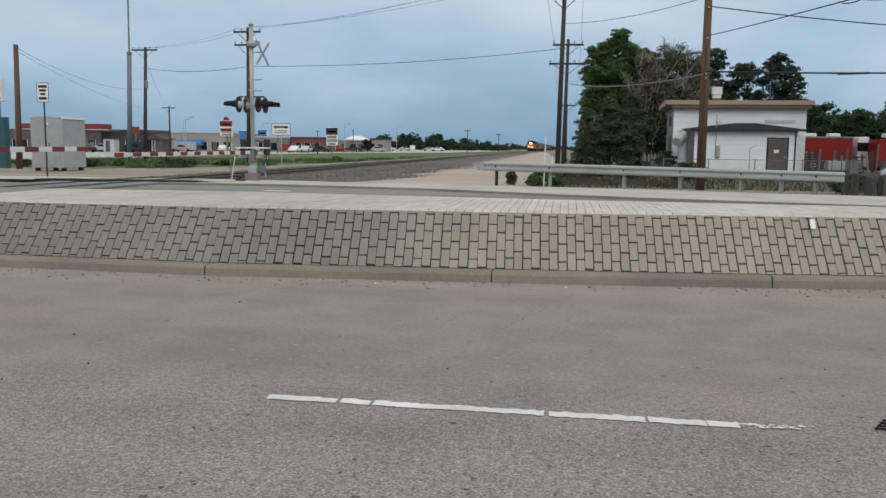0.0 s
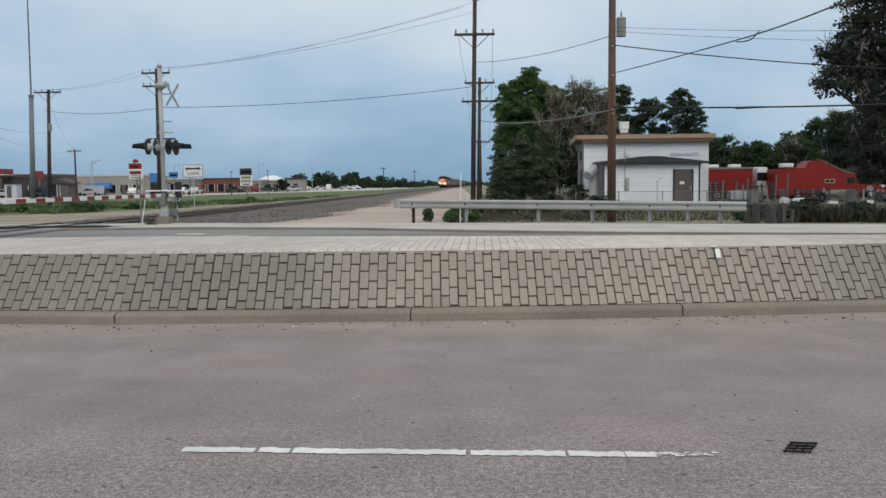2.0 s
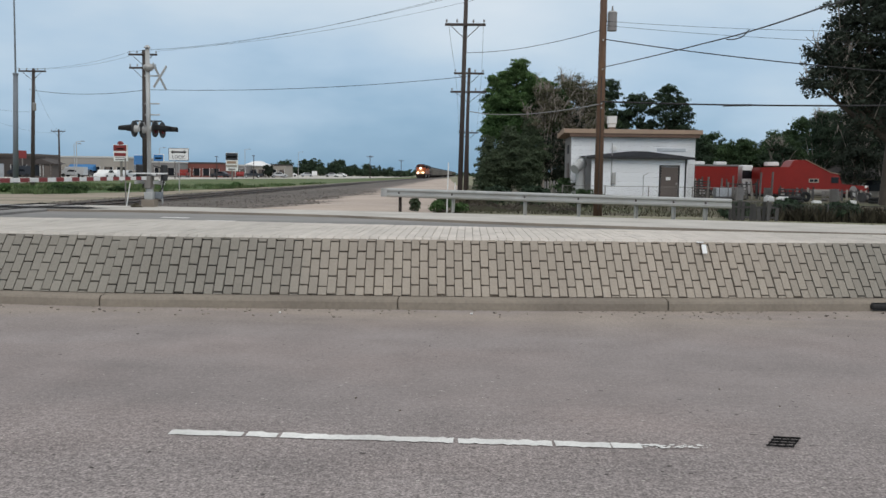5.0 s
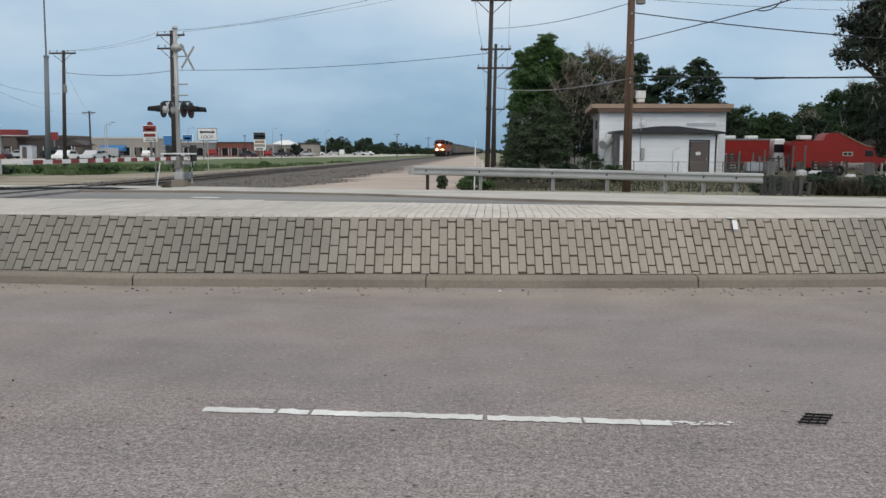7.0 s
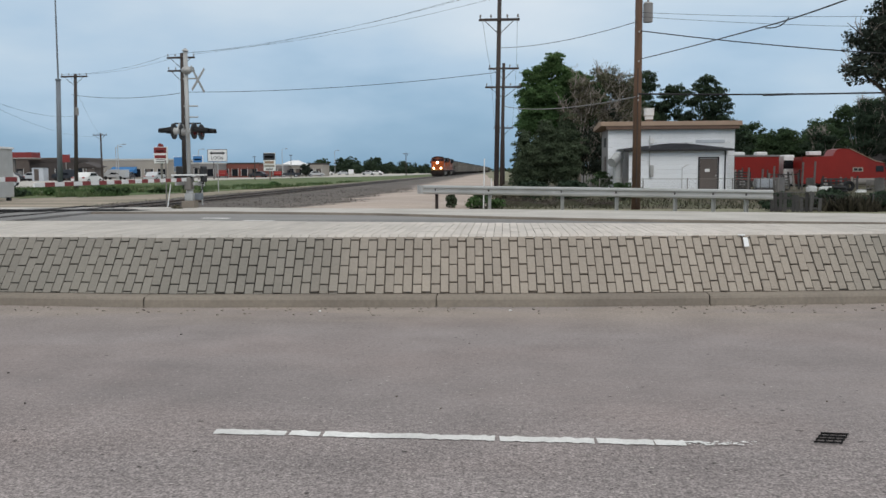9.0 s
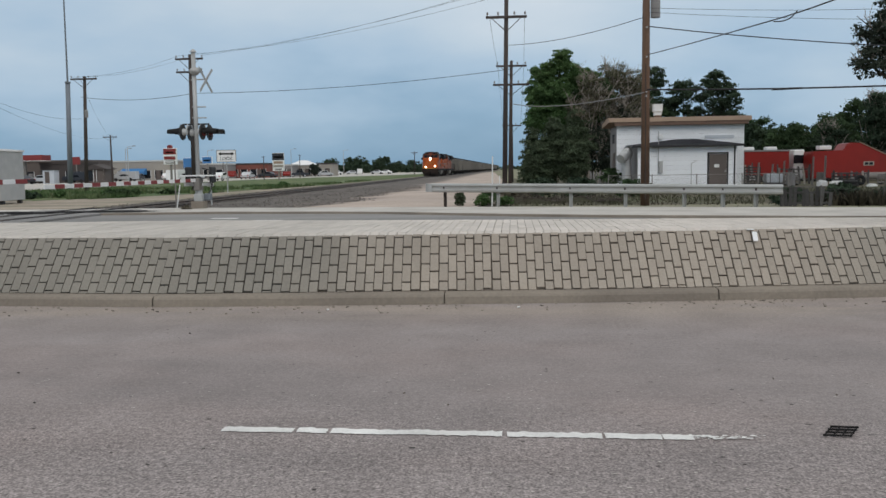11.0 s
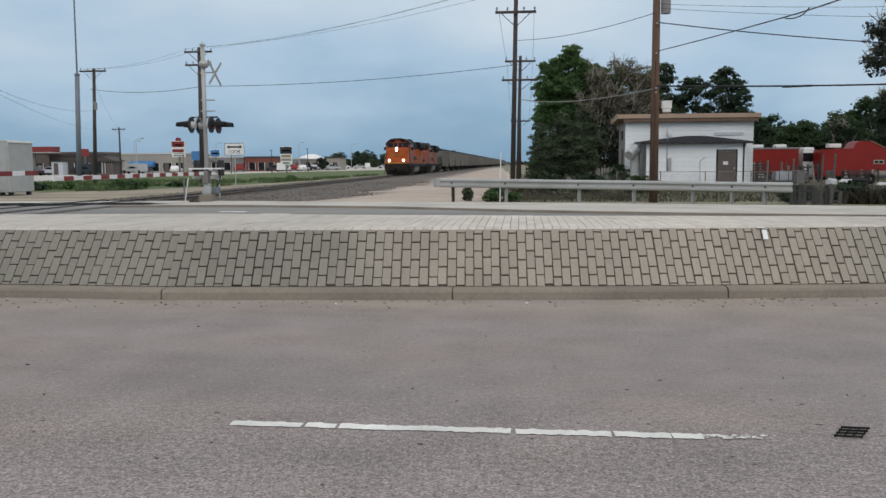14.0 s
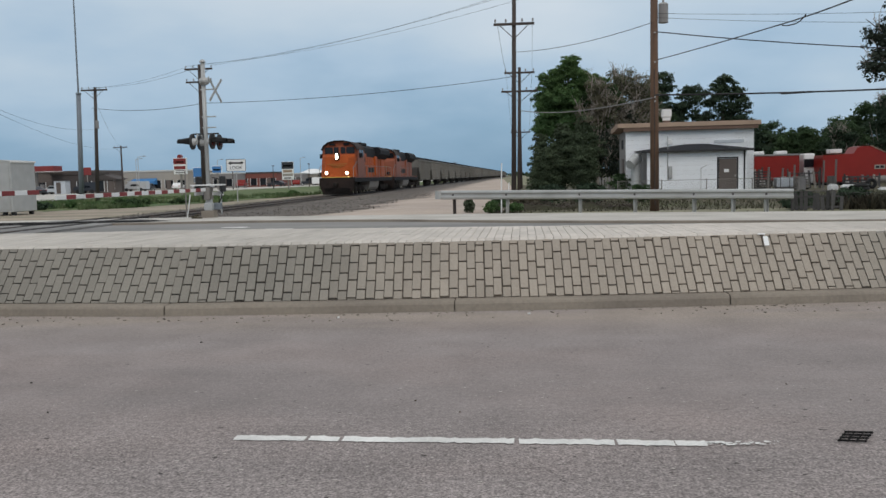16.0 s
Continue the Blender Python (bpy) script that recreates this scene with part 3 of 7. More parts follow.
# crushed stone lying loose over the bed, from the rails to the lot
sv, sf = [], []
for k in range(2600):
    v = 32 + 45 * lot.random() ** 1.6
    x = TRACK_X + lot.uniform(-3.0, 7.6)
    w_, a_ = lot.uniform(0.02, 0.055), lot.uniform(0, 3.14)
    o = len(sv)
    for p in ((1, 0, 0), (0, 1, 0), (-1, 0, 0), (0, -1, 0)):
        q = w_ * lot.uniform(0.6, 1.3)
        sv.append((x + q * (p[0] * math.cos(a_) - p[1] * math.sin(a_)), v + q * (p[0] * math.sin(a_) + p[1] * math.cos(a_)), GROUND + 0.03))
    sv.append((x, v, GROUND + 0.045 + w_ * lot.uniform(0.5, 1.2)))
    sf += [(o + i, o + (i + 1) % 4, o + 4) for i in range(4)]
me = bpy.data.meshes.new("ballast_stones"); me.from_pydata(sv, [], sf); me.update()
me.materials.append(MAT["loose_stone"])
tagged(new("ballast_stones", me), "loose crushed stones over the railway bed", "gravel", kind="stuff")
solo("spilled_stones", bm, "ballast", "dark ballast stones spilled over the edge of the dirt lot", "gravel", kind="stuff")

# frontage street and car park across the railway
bm = B()
sheet(bm, [[(-420, y, GROUND + 0.06), (-200, y, GROUND + 0.06), (x2, y, GROUND + 0.06)] for y, x2 in ((66, -43), (80, -45), (118, -49), (150, -48.5), (175, -46), (200, -40), (235, -31), (420, -26))])
solo("frontage_street", bm, "concrete", "pale frontage street and car park", "street", kind="structure")

# ---------------------------------------------------------------- median
CREST = 0.755           # height of the median's top
FOOT, HEAD = 0.215, 0.7  # where the paved slope starts and ends behind the kerb's face
bm = B()
rows = []
for k in range(241):
    x = -60 + k * 0.5
    y0, y1 = kerb_y(x), back_y(x)
    rows.append([(x, y0 + FOOT - 0.01, 0.0), (x, y0 + FOOT, 0.096), (x, y0 + HEAD, CREST - 0.028), (x, y0 + HEAD + 0.1, CREST - 0.016), (x, y1, CREST - 0.018), (x, y1 + 0.15, 0.0)])
sheet(bm, rows)
median = solo("median", bm, "mortar", "raised traffic median with steep brick-paved sides", "median", kind="structure")
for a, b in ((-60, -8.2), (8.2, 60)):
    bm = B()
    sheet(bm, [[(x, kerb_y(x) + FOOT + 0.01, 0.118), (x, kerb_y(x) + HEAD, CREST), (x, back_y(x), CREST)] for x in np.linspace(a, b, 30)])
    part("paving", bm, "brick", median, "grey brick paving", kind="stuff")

# kerb in cast lengths, each with a rounded top edge
JOINTS = (-24, -21, -18, -14.6, -11.2, -7.7, -4.05, -0.77, 2.27, 5.4, 8.8, 12, 15, 18)
for a, b in zip(JOINTS, JOINTS[1:]):
    bm = B()
    rows = []
    for k in range(5):
        x = a + 0.006 + (b - a - 0.012) * k / 4
        y = kerb_y(x)
        rows.append([(x, y, -0.02), (x, y + 0.012, 0.082), (x, y + 0.028, 0.106), (x, y + 0.05, 0.115), (x, y + 0.205, 0.121), (x, y + 0.205, -0.02)])
    sheet(bm, rows)
    part("kerbstone", bm, "kerb", median, "dusty brown-grey concrete kerb length")

# ---------------------------------------------------------------- railway
bm = B()
prof = [(-4.4, GROUND - 0.05), (-2.0, GROUND - 0.015), (-1.7, GROUND - 0.012), (1.7, GROUND - 0.012), (2.6, GROUND + 0.02), (5.0, GROUND - 0.01), (7.2, GROUND - 0.05), (8.2, GROUND - 0.09)]
sheet(bm, [[(TRACK_X + px, y, pz + 0.03) for px, pz in prof] for y in (31.5, 45, 70, 120, 300, 900)])
solo("ballast_bed", bm, "ballast", "grey crushed-stone ballast under the railway", "ballast", kind="structure")
RAIL_Z = GROUND + 0.10
track = thing("railway_track", "single railway track of rusty rails on dark ties", "railway track", kind="structure")
for s in (-0.7525, 0.7525):
    bm = B()
    x = TRACK_X + s
    prism(bm, [(x - 0.07, RAIL_Z - 0.15), (x + 0.07, RAIL_Z - 0.15), (x + 0.07, RAIL_Z - 0.135), (x + 0.012, RAIL_Z - 0.11), (x + 0.012, RAIL_Z - 0.045), (x + 0.037, RAIL_Z - 0.035), (x + 0.037, RAIL_Z), (x - 0.037, RAIL_Z), (x - 0.037, RAIL_Z - 0.035), (x - 0.012, RAIL_Z - 0.045), (x - 0.012, RAIL_Z - 0.11), (x - 0.07, RAIL_Z - 0.135)], "y", 31.5, 900)
    part("rail", bm, "rail", track)
tb = B(); box(tb, 0, 0, 0, 2.6, 0.22, 0.12, 0.01)
tie_mesh = mesh_of("tie", tb, "tie")
for k in range(180):
    t_ = new("tie", tie_mesh); t_.parent = track
    t_.matrix_basis = pose(TRACK_X + rnd.uniform(-0.03, 0.03), 32.4 + 0.53 * k, GROUND - 0.02, 0, 0, rnd.uniform(-1, 1))
for s in (-0.7525, 0.7525):
    bm = B(); box(bm, TRACK_X + s, 22.0, 0.134, 0.075, 19.0, 0.13, 0.01)
    part("rail", bm, "rail", track)
# panels where the roadway crosses the rails, with black flangeway strips
for s, w in ((-1.4, 1.0), (0.0, 1.16), (1.4, 1.0)):
    for k in range(6):
        bm = B()
        box(bm, TRACK_X + s, 16.4 + 2.6 * k, 0.131, w, 2.55, 0.12, 0.01)
        part("crossing_panel", bm, "asphalt_far", track, "grey crossing panel")
for s in (-0.7525, 0.7525):
    for e in (-0.14, 0.14):
        bm = B()
        box(bm, TRACK_X + s + e, 23.6, 0.134, 0.2, 17.5, 0.12, 0.01)
        part("flangeway_strip", bm, "rubber", track, "black rubber flangeway strip")
tar = random.Random(9)
bm = B()
for k in range(30):
    x, y = TRACK_X + tar.uniform(-3.6, 2.4), tar.gauss(28.3, 0.5)
    w, h = tar.uniform(0.5, 1.9), tar.uniform(0.12, 0.42)
    n_ = 9
    vs = [bm.verts.new((x + w * math.cos(6.283 * i / n_) * tar.uniform(0.7, 1.1), y + h * math.sin(6.283 * i / n_) * tar.uniform(0.7, 1.2), 0.1965 + 0.0004 * k)) for i in range(n_)]
    bm.faces.new(vs)
solo("tar_patches", bm, "rubber", "black tar patches around the crossing", "road patch", kind="structure")
bm = B()
for (x0, x1, y0, y1) in ((-9.15, -8.2, 23.5, 23.75), (-9.05, -8.2, 24.75, 25.1), (-7.4, -6.5, 23.6, 23.8)):
    sheet(bm, [[(x0, y0, 0.126), (x1, y0 - 0.1, 0.126)], [(x0, y1, 0.126), (x1, y1 - 0.1, 0.126)]])
solo("stop_marking", bm, "paint", "worn white paint bars on the far roadway", "road marking", kind="structure")

# ---------------------------------------------------------------- road marking
bm = B()
for a, b, da in ((-1.70, -1.275, 0), (-1.255, -1.075, 0), (-1.055, -0.07, 0), (-0.04, 0.485, 0), (0.505, 0.81, 0), (0.82, 0.985, 0.01)):
    k = max(2, int((b - a) / 0.03))
    lo = [(a + (b - a) * i / k, 4.70 - 0.028 * (a + (b - a) * i / k) - 0.046 + rnd.uniform(-0.01, 0.01) + da) for i in range(k + 1)]
    hi = [(p[0] + rnd.uniform(-0.004, 0.004), p[1] + 0.09 + rnd.uniform(-0.01, 0.01)) for p in lo]
    sheet(bm, [[(*p, 0.005) for p in lo], [(*p, 0.005) for p in hi]])
for k in range(64):
    u = k / 63
    x = 0.99 + 0.38 * u
    w = (1 - 0.6 * u) * rnd.uniform(0.004, 0.024)
    y = 4.67 + rnd.uniform(-0.03, 0.035)
    z = 0.005 + 0.00012 * k
    sheet(bm, [[(x - w, y - w * 0.6, z), (x + w, y - w * 0.4, z)], [(x - w * 0.7, y + w * 0.7, z), (x + w * 0.8, y + w * 0.5, z)]])
solo("lane_line", bm, "paint", "cracked white dashed lane line, worn off at one end", "lane marking", kind="structure")

# ---------------------------------------------------------------- utility poles and wires
def pole(x, y, h, r, mat, arms, label, lean=(0, 0)):
    t = thing("utility_pole", label, "utility pole", pose(x, y, GROUND - 0.02), group="utility poles")
    bm = B()
    tube(bm, (0, 0, 0), (lean[0], lean[1], h), r, r * 0.72, seg=14)
    part("post", bm, mat, t, smooth=True)
    for z, w in arms:
        u = z / h
        cx, cy = lean[0] * u, lean[1] * u - r - 0.03
        bm = B()
        box(bm, cx, cy, z, w, 0.1, 0.13, 0.01)
        part("crossarm", bm, mat, t)
        for s in (-1, 1):
            bm = B()
            tube(bm, (cx + s * w * 0.36, cy - 0.06, z - 0.05), (cx, cy - 0.03, z - 0.75), 0.02, seg=6)
            part("brace", bm, "wood_dark", t)
        for s in (-0.46, -0.2, 0.2, 0.46):
            bm = B()
            tube(bm, (cx + w * s, cy, z + 0.06), (cx + w * s, cy, z + 0.13), 0.02, seg=8)
            tube(bm, (cx + w * s, cy, z + 0.13), (cx + w * s, cy, z + 0.26), 0.055, 0.04, seg=8)
            part("insulator", bm, "stucco_grey", t)
    return t


def can_on(t, x, y, z, r, h, label):
    """A transformer can with lid and bushing on a pole."""
    bm = B()
    tube(bm, (x, y, z), (x, y, z + h), r, seg=18)
    c = part("transformer", bm, "stucco_grey", t, label, smooth=False)
    bm = B()
    tube(bm, (x, y, z + h), (x, y, z + h + 0.05), r * 1.08, r * 0.8, seg=18)
    part("lid", bm, "galv", c)
    bm = B()
    tube(bm, (x, y, z + h + 0.05), (x, y, z + h + 0.25), 0.04, 0.025, seg=8)
    part("bushing", bm, "stucco_grey", c)


p_r = pole(4.85, 32.0, 9.9, 0.165, "wood", [(9.4, 2.0)], "brown wooden utility pole standing behind the guardrail")
can_on(p_r, 0.32, -0.05, 6.85, 0.17, 0.65, "small grey transformer can")
for z0 in (4.05, 4.2, 5.45, 6.5):
    bm = B()
    tube(bm, (0, -0.14, z0), (0.0, -0.22, z0), 0.03, seg=8)
    part("cable_clamp", bm, "galv", p_r)
bm = B(); tube(bm, (-0.02, -0.18, 0.3), (-0.02, -0.15, 5.2), 0.018, seg=6)
part("ground_wire", bm, "wood_dark", p_r)
pole(-0.45, 45.0, 12.8, 0.135, "wood_dark", [(9.25, 2.1), (11.6, 2.0)], "tall dark wooden utility pole with crossarms", lean=(0.22, 0))
pole(-0.22, 60.0, 8.9, 0.14, "wood_dark", [(8.52, 2.1), (7.25, 2.5)], "dark wooden utility pole with two crossarms", lean=(0.16, 0))
pole(-0.1, 90.0, 6.1, 0.15, "wood_dark", [(5.9, 2.0)], "distant wooden utility pole beside the railway")
pole(-23.75, 62.0, 10.2, 0.17, "wood_dark", [(9.85, 2.1), (8.9, 2.0)], "dark wooden utility pole beyond the signal mast", lean=(0.1, 0))
p_l = pole(-36.25, 70.0, 9.75, 0.17, "wood_dark", [(9.5, 2.3)], "wooden utility pole with crossarm and transformer", lean=(0.35, 0))
can_on(p_l, 0.32, 0.0, 6.3, 0.16, 0.6, "small grey transformer can")
pole(-63.0, 130.0, 7.6, 0.16, "wood_dark", [(7.3, 2.2)], "far wooden utility pole with crossarm")
pole(-30.95, 45.0, 7.0, 0.18, "wood", [], "stout brown wooden pole cut off at the top", lean=(0.12, 0))
for x, y, h in ((-30, 260, 7), (-26, 330, 7)):
    pole(x, y, h, 0.15, "wood_dark", [(h - 0.4, 2.0)], "distant wooden utility pole along the railway")

t = thing("lighting_mast", "tall grey steel mast with a thin whip on top", "mast", pose(-43.05, 80, GROUND - 0.02))
bm = B(); tube(bm, (0, 0, 0), (0.3, 0, 10.4), 0.25, 0.215, seg=18); part("post", bm, "steel", t, smooth=True)
bm = B(); tube(bm, (0.3, 0, 10.4), (0.42, 0, 24), 0.09, 0.05, seg=8); part("whip", bm, "steel", t)
bm = B(); tube(bm, (0.3, 0, 10.3), (0.3, 0, 10.45), 0.26, seg=18); part("cap", bm, "steel", t)

WIRE = "sagging black overhead wire strung between utility poles"
wire("overhead_wire", [(-0.2, 60.0, 8.3), (-23.5, 62.0, 7.35), (-36.3, 70.0, 8.0)], 0.35, 0.019, WIRE)
wire("overhead_wire", [(0.1, 45.0, 10.5), (-23.6, 62.0, 10.2)], 0.5, 0.008, WIRE)
wire("overhead_wire", [(-0.9, 45.0, 10.65), (-24.5, 62.0, 10.1)], 0.5, 0.008, WIRE)
wire("overhead_wire", [(0.8, 45.0, 11.2), (-22.8, 62.0, 10.1)], 0.5, 0.008, WIRE)
wire("overhead_wire", [(-23.5, 62.0, 10.1), (-36.2, 70.0, 9.7)], 0.4, 0.008, WIRE)
wire("overhead_wire", [(-24.5, 62.0, 10.1), (-37.2, 70.0, 9.7)], 0.4, 0.008, WIRE)
wire("overhead_wire", [(4.75, 31.8, 4.15), (0.0, 59.8, 5.9)], 0.3, 0.026, WIRE, mat="stucco_grey")
wire("overhead_wire", [(4.85, 31.78, 4.25), (41, 24, 6.0)], 0.85, 0.03, WIRE, n=24)
wire("overhead_wire", [(4.9, 31.8, 6.5), (41, 24, 5.6)], 1.4, 0.02, WIRE, n=24)
wire("overhead_wire", [(4.9, 31.8, 5.5), (6.05, 20.0, 4.76), (5.95, 15.0, 4.42), (5.75, 6, 3.8), (5.6, -20, 5.2)], 0.02, 0.016, WIRE)
wire("overhead_wire", [(4.9, 31.8, 7.15), (41, 24, 8.6)], 1.3, 0.007, WIRE, n=24)
wire("overhead_wire", [(4.9, 31.8, 7.0), (41, 24, 7.2)], 1.2, 0.007, WIRE, n=24)
wire("overhead_wire", [(-0.2, 44.8, 7.8), (4.75, 31.8, 6.83)], 0.21, 0.013, WIRE)
wire("overhead_wire", [(-30.95, 45.0, 6.9), (-36.3, 70.0, 6.2)], 0.7, 0.009, WIRE)
wire("overhead_wire", [(-30.95, 45.0, 6.7), (-63.0, 130.0, 7.2)], 1.2, 0.009, WIRE)
wire("overhead_wire", [(-36.3, 70.0, 9.6), (-63.0, 130.0, 7.4)], 0.8, 0.009, WIRE)
wire("overhead_wire", [(6.02, 20.6, 4.77), (6.06, 19.7, 4.66), (6.03, 19.0, 4.72)], 0.02, 0.014, "slack loop of black wire at a splice", n=6)
sp = Vector((4.85, 31.78, 4.25)).lerp(Vector((41, 24, 6.0)), 0.115)
bm = B(); tube(bm, (0, 0, 0), (0.95, -0.2, 0.005), 0.042, 0.036, seg=10)
solo("splice_closure", bm, "cable", "black sleeve clamped round the overhead cable", "cable splice", pose(sp.x, sp.y, sp.z - 4 * 0.85 * 0.115 * 0.885 - 0.02))
for s in (-0.9, 0.9):
    wire("overhead_wire", [(-0.25 + s, 45.0, 9.3), (-0.1 + s, 60.0, 8.7), (-0.1 + s, 90, 6.0)], 0.25, 0.009, WIRE)

# ---------------------------------------------------------------- crossing signal and gates
def gate_arm(parent, p0, p1, z0, z1):
    """Striped wooden arm, alternate red and white lengths, running along y."""
    n = int(abs(p1 - p0) / 0.48)
    for k in range(n):
        a, b = k / n, (k + 1) / n
        bm = B()
        y, z = p0 + (p1 - p0) * (a + b) / 2, z0 + (z1 - z0) * (a + b) / 2
        hgt = 0.125 - 0.015 * (a + b) / 2
        box(bm, 0, y, z, 0.05, abs(p1 - p0) / n, hgt, 0.006)
        part("stripe", bm, "gate_red" if k % 2 else "white", parent, "red gate stripe" if k % 2 else "white gate stripe")


def mechanism(t, z):
    bm = B(); box(bm, 0, -0.02, z, 0.24, 0.42, 0.46, 0.03); m = part("gate_mechanism", bm, "tank", t, "grey gate motor box")
    bm = B(); box(bm, 0, -0.02, z + 0.32, 1.25, 0.36, 0.05, 0.01); part("bracket_plate", bm, "white", t)
    for s in (-1, 1):
        bm = B()
        box(bm, 0.46 * s, 0.25, z + 0.35, 0.09, 0.55, 0.6, 0.04)
        part("counterweight", bm, "black", t, "black iron counterweight")
        bm = B()
        box(bm, 0.34 * s, -0.1, z, 0.05, 0.8, 0.12, 0.01)
        part("support_arm", bm, "alu", t)


mast = thing("crossing_signal", "grey railway crossing mast with black lamp hoods and crossbuck", "crossing signal", pose(-11.7, 31.0, 0.17))
bm = B(); box(bm, 0, 0, 0.1, 0.48, 0.48, 0.34, 0.03); part("foundation", bm, "kerb", mast)
bm = B(); box(bm, 0, 0, 0.4, 0.32, 0.32, 0.3, 0.05); tube(bm, (0, 0, 0.5), (0, 0, 0.85), 0.14, 0.11, seg=16); part("base_casting", bm, "alu", mast)
bm = B(); tube(bm, (0, 0, 0.8), (0, 0, 5.75), 0.078, seg=18); part("post", bm, "alu", mast, smooth=True)
bm = B(); tube(bm, (0, 0, 5.75), (0, 0, 5.85), 0.13, 0.04, seg=14); part("cap", bm, "alu", mast)
bm = B()
bmesh.ops.create_uvsphere(bm, u_segments=14, v_segments=8, radius=0.2, matrix=Matrix.Translation((0.05, -0.05, 5.05)) @ Matrix.Diagonal((1, 1, 0.75, 1)))
part("bell", bm, "galv", mast, "round grey warning bell", smooth=True)
buck = pose(0.46, -0.05, 4.72, 0, 0, 78)
for a in (45, -45):
    bm = B()
    box(bm, 0, 0.012 if a > 0 else -0.012, 0, 1.2, 0.02, 0.1, 0.004, Matrix.Rotation(radians(a), 4, "Y"))
    bm.transform(buck)
    part("crossbuck_blade", bm, "galv", mast, "weathered pale crossbuck board")
for z in (3.75, 4.75, 3.35):
    bm = B(); tube(bm, (-0.12, 0, z), (0.42, -0.03, z), 0.025, seg=8); part("mounting_bracket", bm, "alu", mast)
bm = B(); tube(bm, (-0.5, 0, 3.12), (0.5, 0, 3.12), 0.03, seg=10); part("lamp_crossarm", bm, "black", mast)
for s in (-1, 1):
    for dy in (-0.38, 0.38):
        bm = B(); tube(bm, (0.35 * s, dy, 2.82), (0.40 * s, dy, 2.82), 0.29, seg=24)
        disc = part("lamp_backing", bm, "black", mast, "round black lamp backing")
        bm = B(); tube(bm, (0.40 * s, dy, 2.82), (0.43 * s, dy, 2.82), 0.15, seg=20); part("lens", bm, "lamp_red", disc, "dark red lens")
        bm = B()
        for k in range(13):
            a0 = radians(-15 + 210 * k / 12)
            c, sn = math.cos(a0), math.sin(a0)
            bm.verts.new((0.40 * s, dy + 0.17 * c, 2.82 + 0.17 * sn)); bm.verts.new((0.92 * s, dy + 0.13 * c, 2.80 + 0.13 * sn))
        bm.verts.ensure_lookup_table()
        for k in range(12):
            bm.faces.new([bm.verts[2 * k], bm.verts[2 * k + 2], bm.verts[2 * k + 3], bm.verts[2 * k + 1]])
        bmesh.ops.solidify(bm, geom=bm.faces[:], thickness=0.012)
        part("hood", bm, "black", disc, "black lamp hood")
        bm = B(); tube(bm, (0.2 * s, dy, 2.82), (0.35 * s, dy, 2.82), 0.1, 0.14, seg=14); tube(bm, (0.25 * s, dy * 0.5, 3.1), (0.25 * s, dy, 2.85), 0.03, seg=8)
        part("lamp_housing", bm, "alu", disc)
mechanism(mast, 0.9)
gate_arm(mast, -0.35, -10.55, 1.05, 1.03)
bm = B(); box(bm, 0.27, 0.2, 0.42, 0.26, 0.26, 0.26, 0.04); part("junction_box", bm, "steel", mast)
bm = B()
for p, q in (((0.12, 0.1, 1.5), (0.44, 0.1, 1.42)), ((0.44, 0.1, 1.42), (0.5, 0.1, 1.0)), ((0.5, 0.1, 1.0), (0.44, 0.1, 0.7)), ((0.44, 0.1, 0.7), (0.3, 0.12, 0.5))):
    tube(bm, p, q, 0.022, seg=7)
part("conduit", bm, "black", mast)

gate = thing("crossing_gate", "grey gate post on the median with lowered striped arm", "crossing gate", pose(-11.75, 12.4, CREST - 0.02))
bm = B(); tube(bm, (0, 0, 0), (0, 0, 1.2), 0.11, seg=16); part("post", bm, "alu", gate)
mechanism(gate, 0.6)
gate_arm(gate, 0.35, 7.4, 0.60, 0.62)

# small white fibre posts and weeds beside the gravel
for x, h in ((-0.82, 1.95), (-0.55, 1.2)):
    bm = B(); tube(bm, (0, 0, 0), (0.04, 0, h), 0.025, 0.02, seg=8)
    solo("marker_post", bm, "white", "slim white plastic marker post beside the railway", "marker post", pose(x, 33, GROUND), group="marker posts")
bm = B(); tube(bm, (0.05, -0.1, 0.0), (0.22, -0.1, 1.0), 0.025, seg=8)
solo("bent_marker_post", bm, "white", "pale leaning marker post beside the track", "marker post", pose(-14.0, 34.5, GROUND))
bm = B(); tube(bm, (0, 0, 0), (0.02, 0, 2.0), 0.03, seg=8)
solo("iron_stake", bm, "tank", "thin dark iron stake beside the track", "stake", pose(-14.02, 34.5, GROUND))

# ---------------------------------------------------------------- signal cabinet and roadside signs
cab = thing("signal_cabinet", "grey ribbed metal railway signal cabinet on short legs", "equipment cabinet", pose(-27.2, 43.0, GROUND))
bm = B(); box(bm, 0, 0, 1.5, 1.8, 2.2, 2.6, 0.02); part("body", bm, "alu", cab)
bm = B(); prism(bm, [(-0.92, 2.8), (0.92, 2.8), (0.92, 2.85), (0, 2.93), (-0.92, 2.85)], "y", -1.12, 1.12); part("roof", bm, "alu", cab)
bm = B(); box(bm, 0.93, 0, 2.8, 0.06, 2.3, 0.09, 0.01); part("roof_edge", bm, "white", cab, "white drip edge")
for k in range(9):
    bm = B(); box(bm, -0.82 + 0.1 * k, -1.11, 1.5, 0.03, 0.03, 2.4, 0.004); part("rib", bm, "alu", cab)
bm = B(); box(bm, 0.45, -1.12, 1.45, 0.72, 0.05, 2.3, 0.01); d_ = part("door", bm, "galv", cab)
bm = B(); box(bm, 0.18, -1.16, 1.4, 0.04, 0.04, 0.2, 0.01); part("handle", bm, "black", d_)
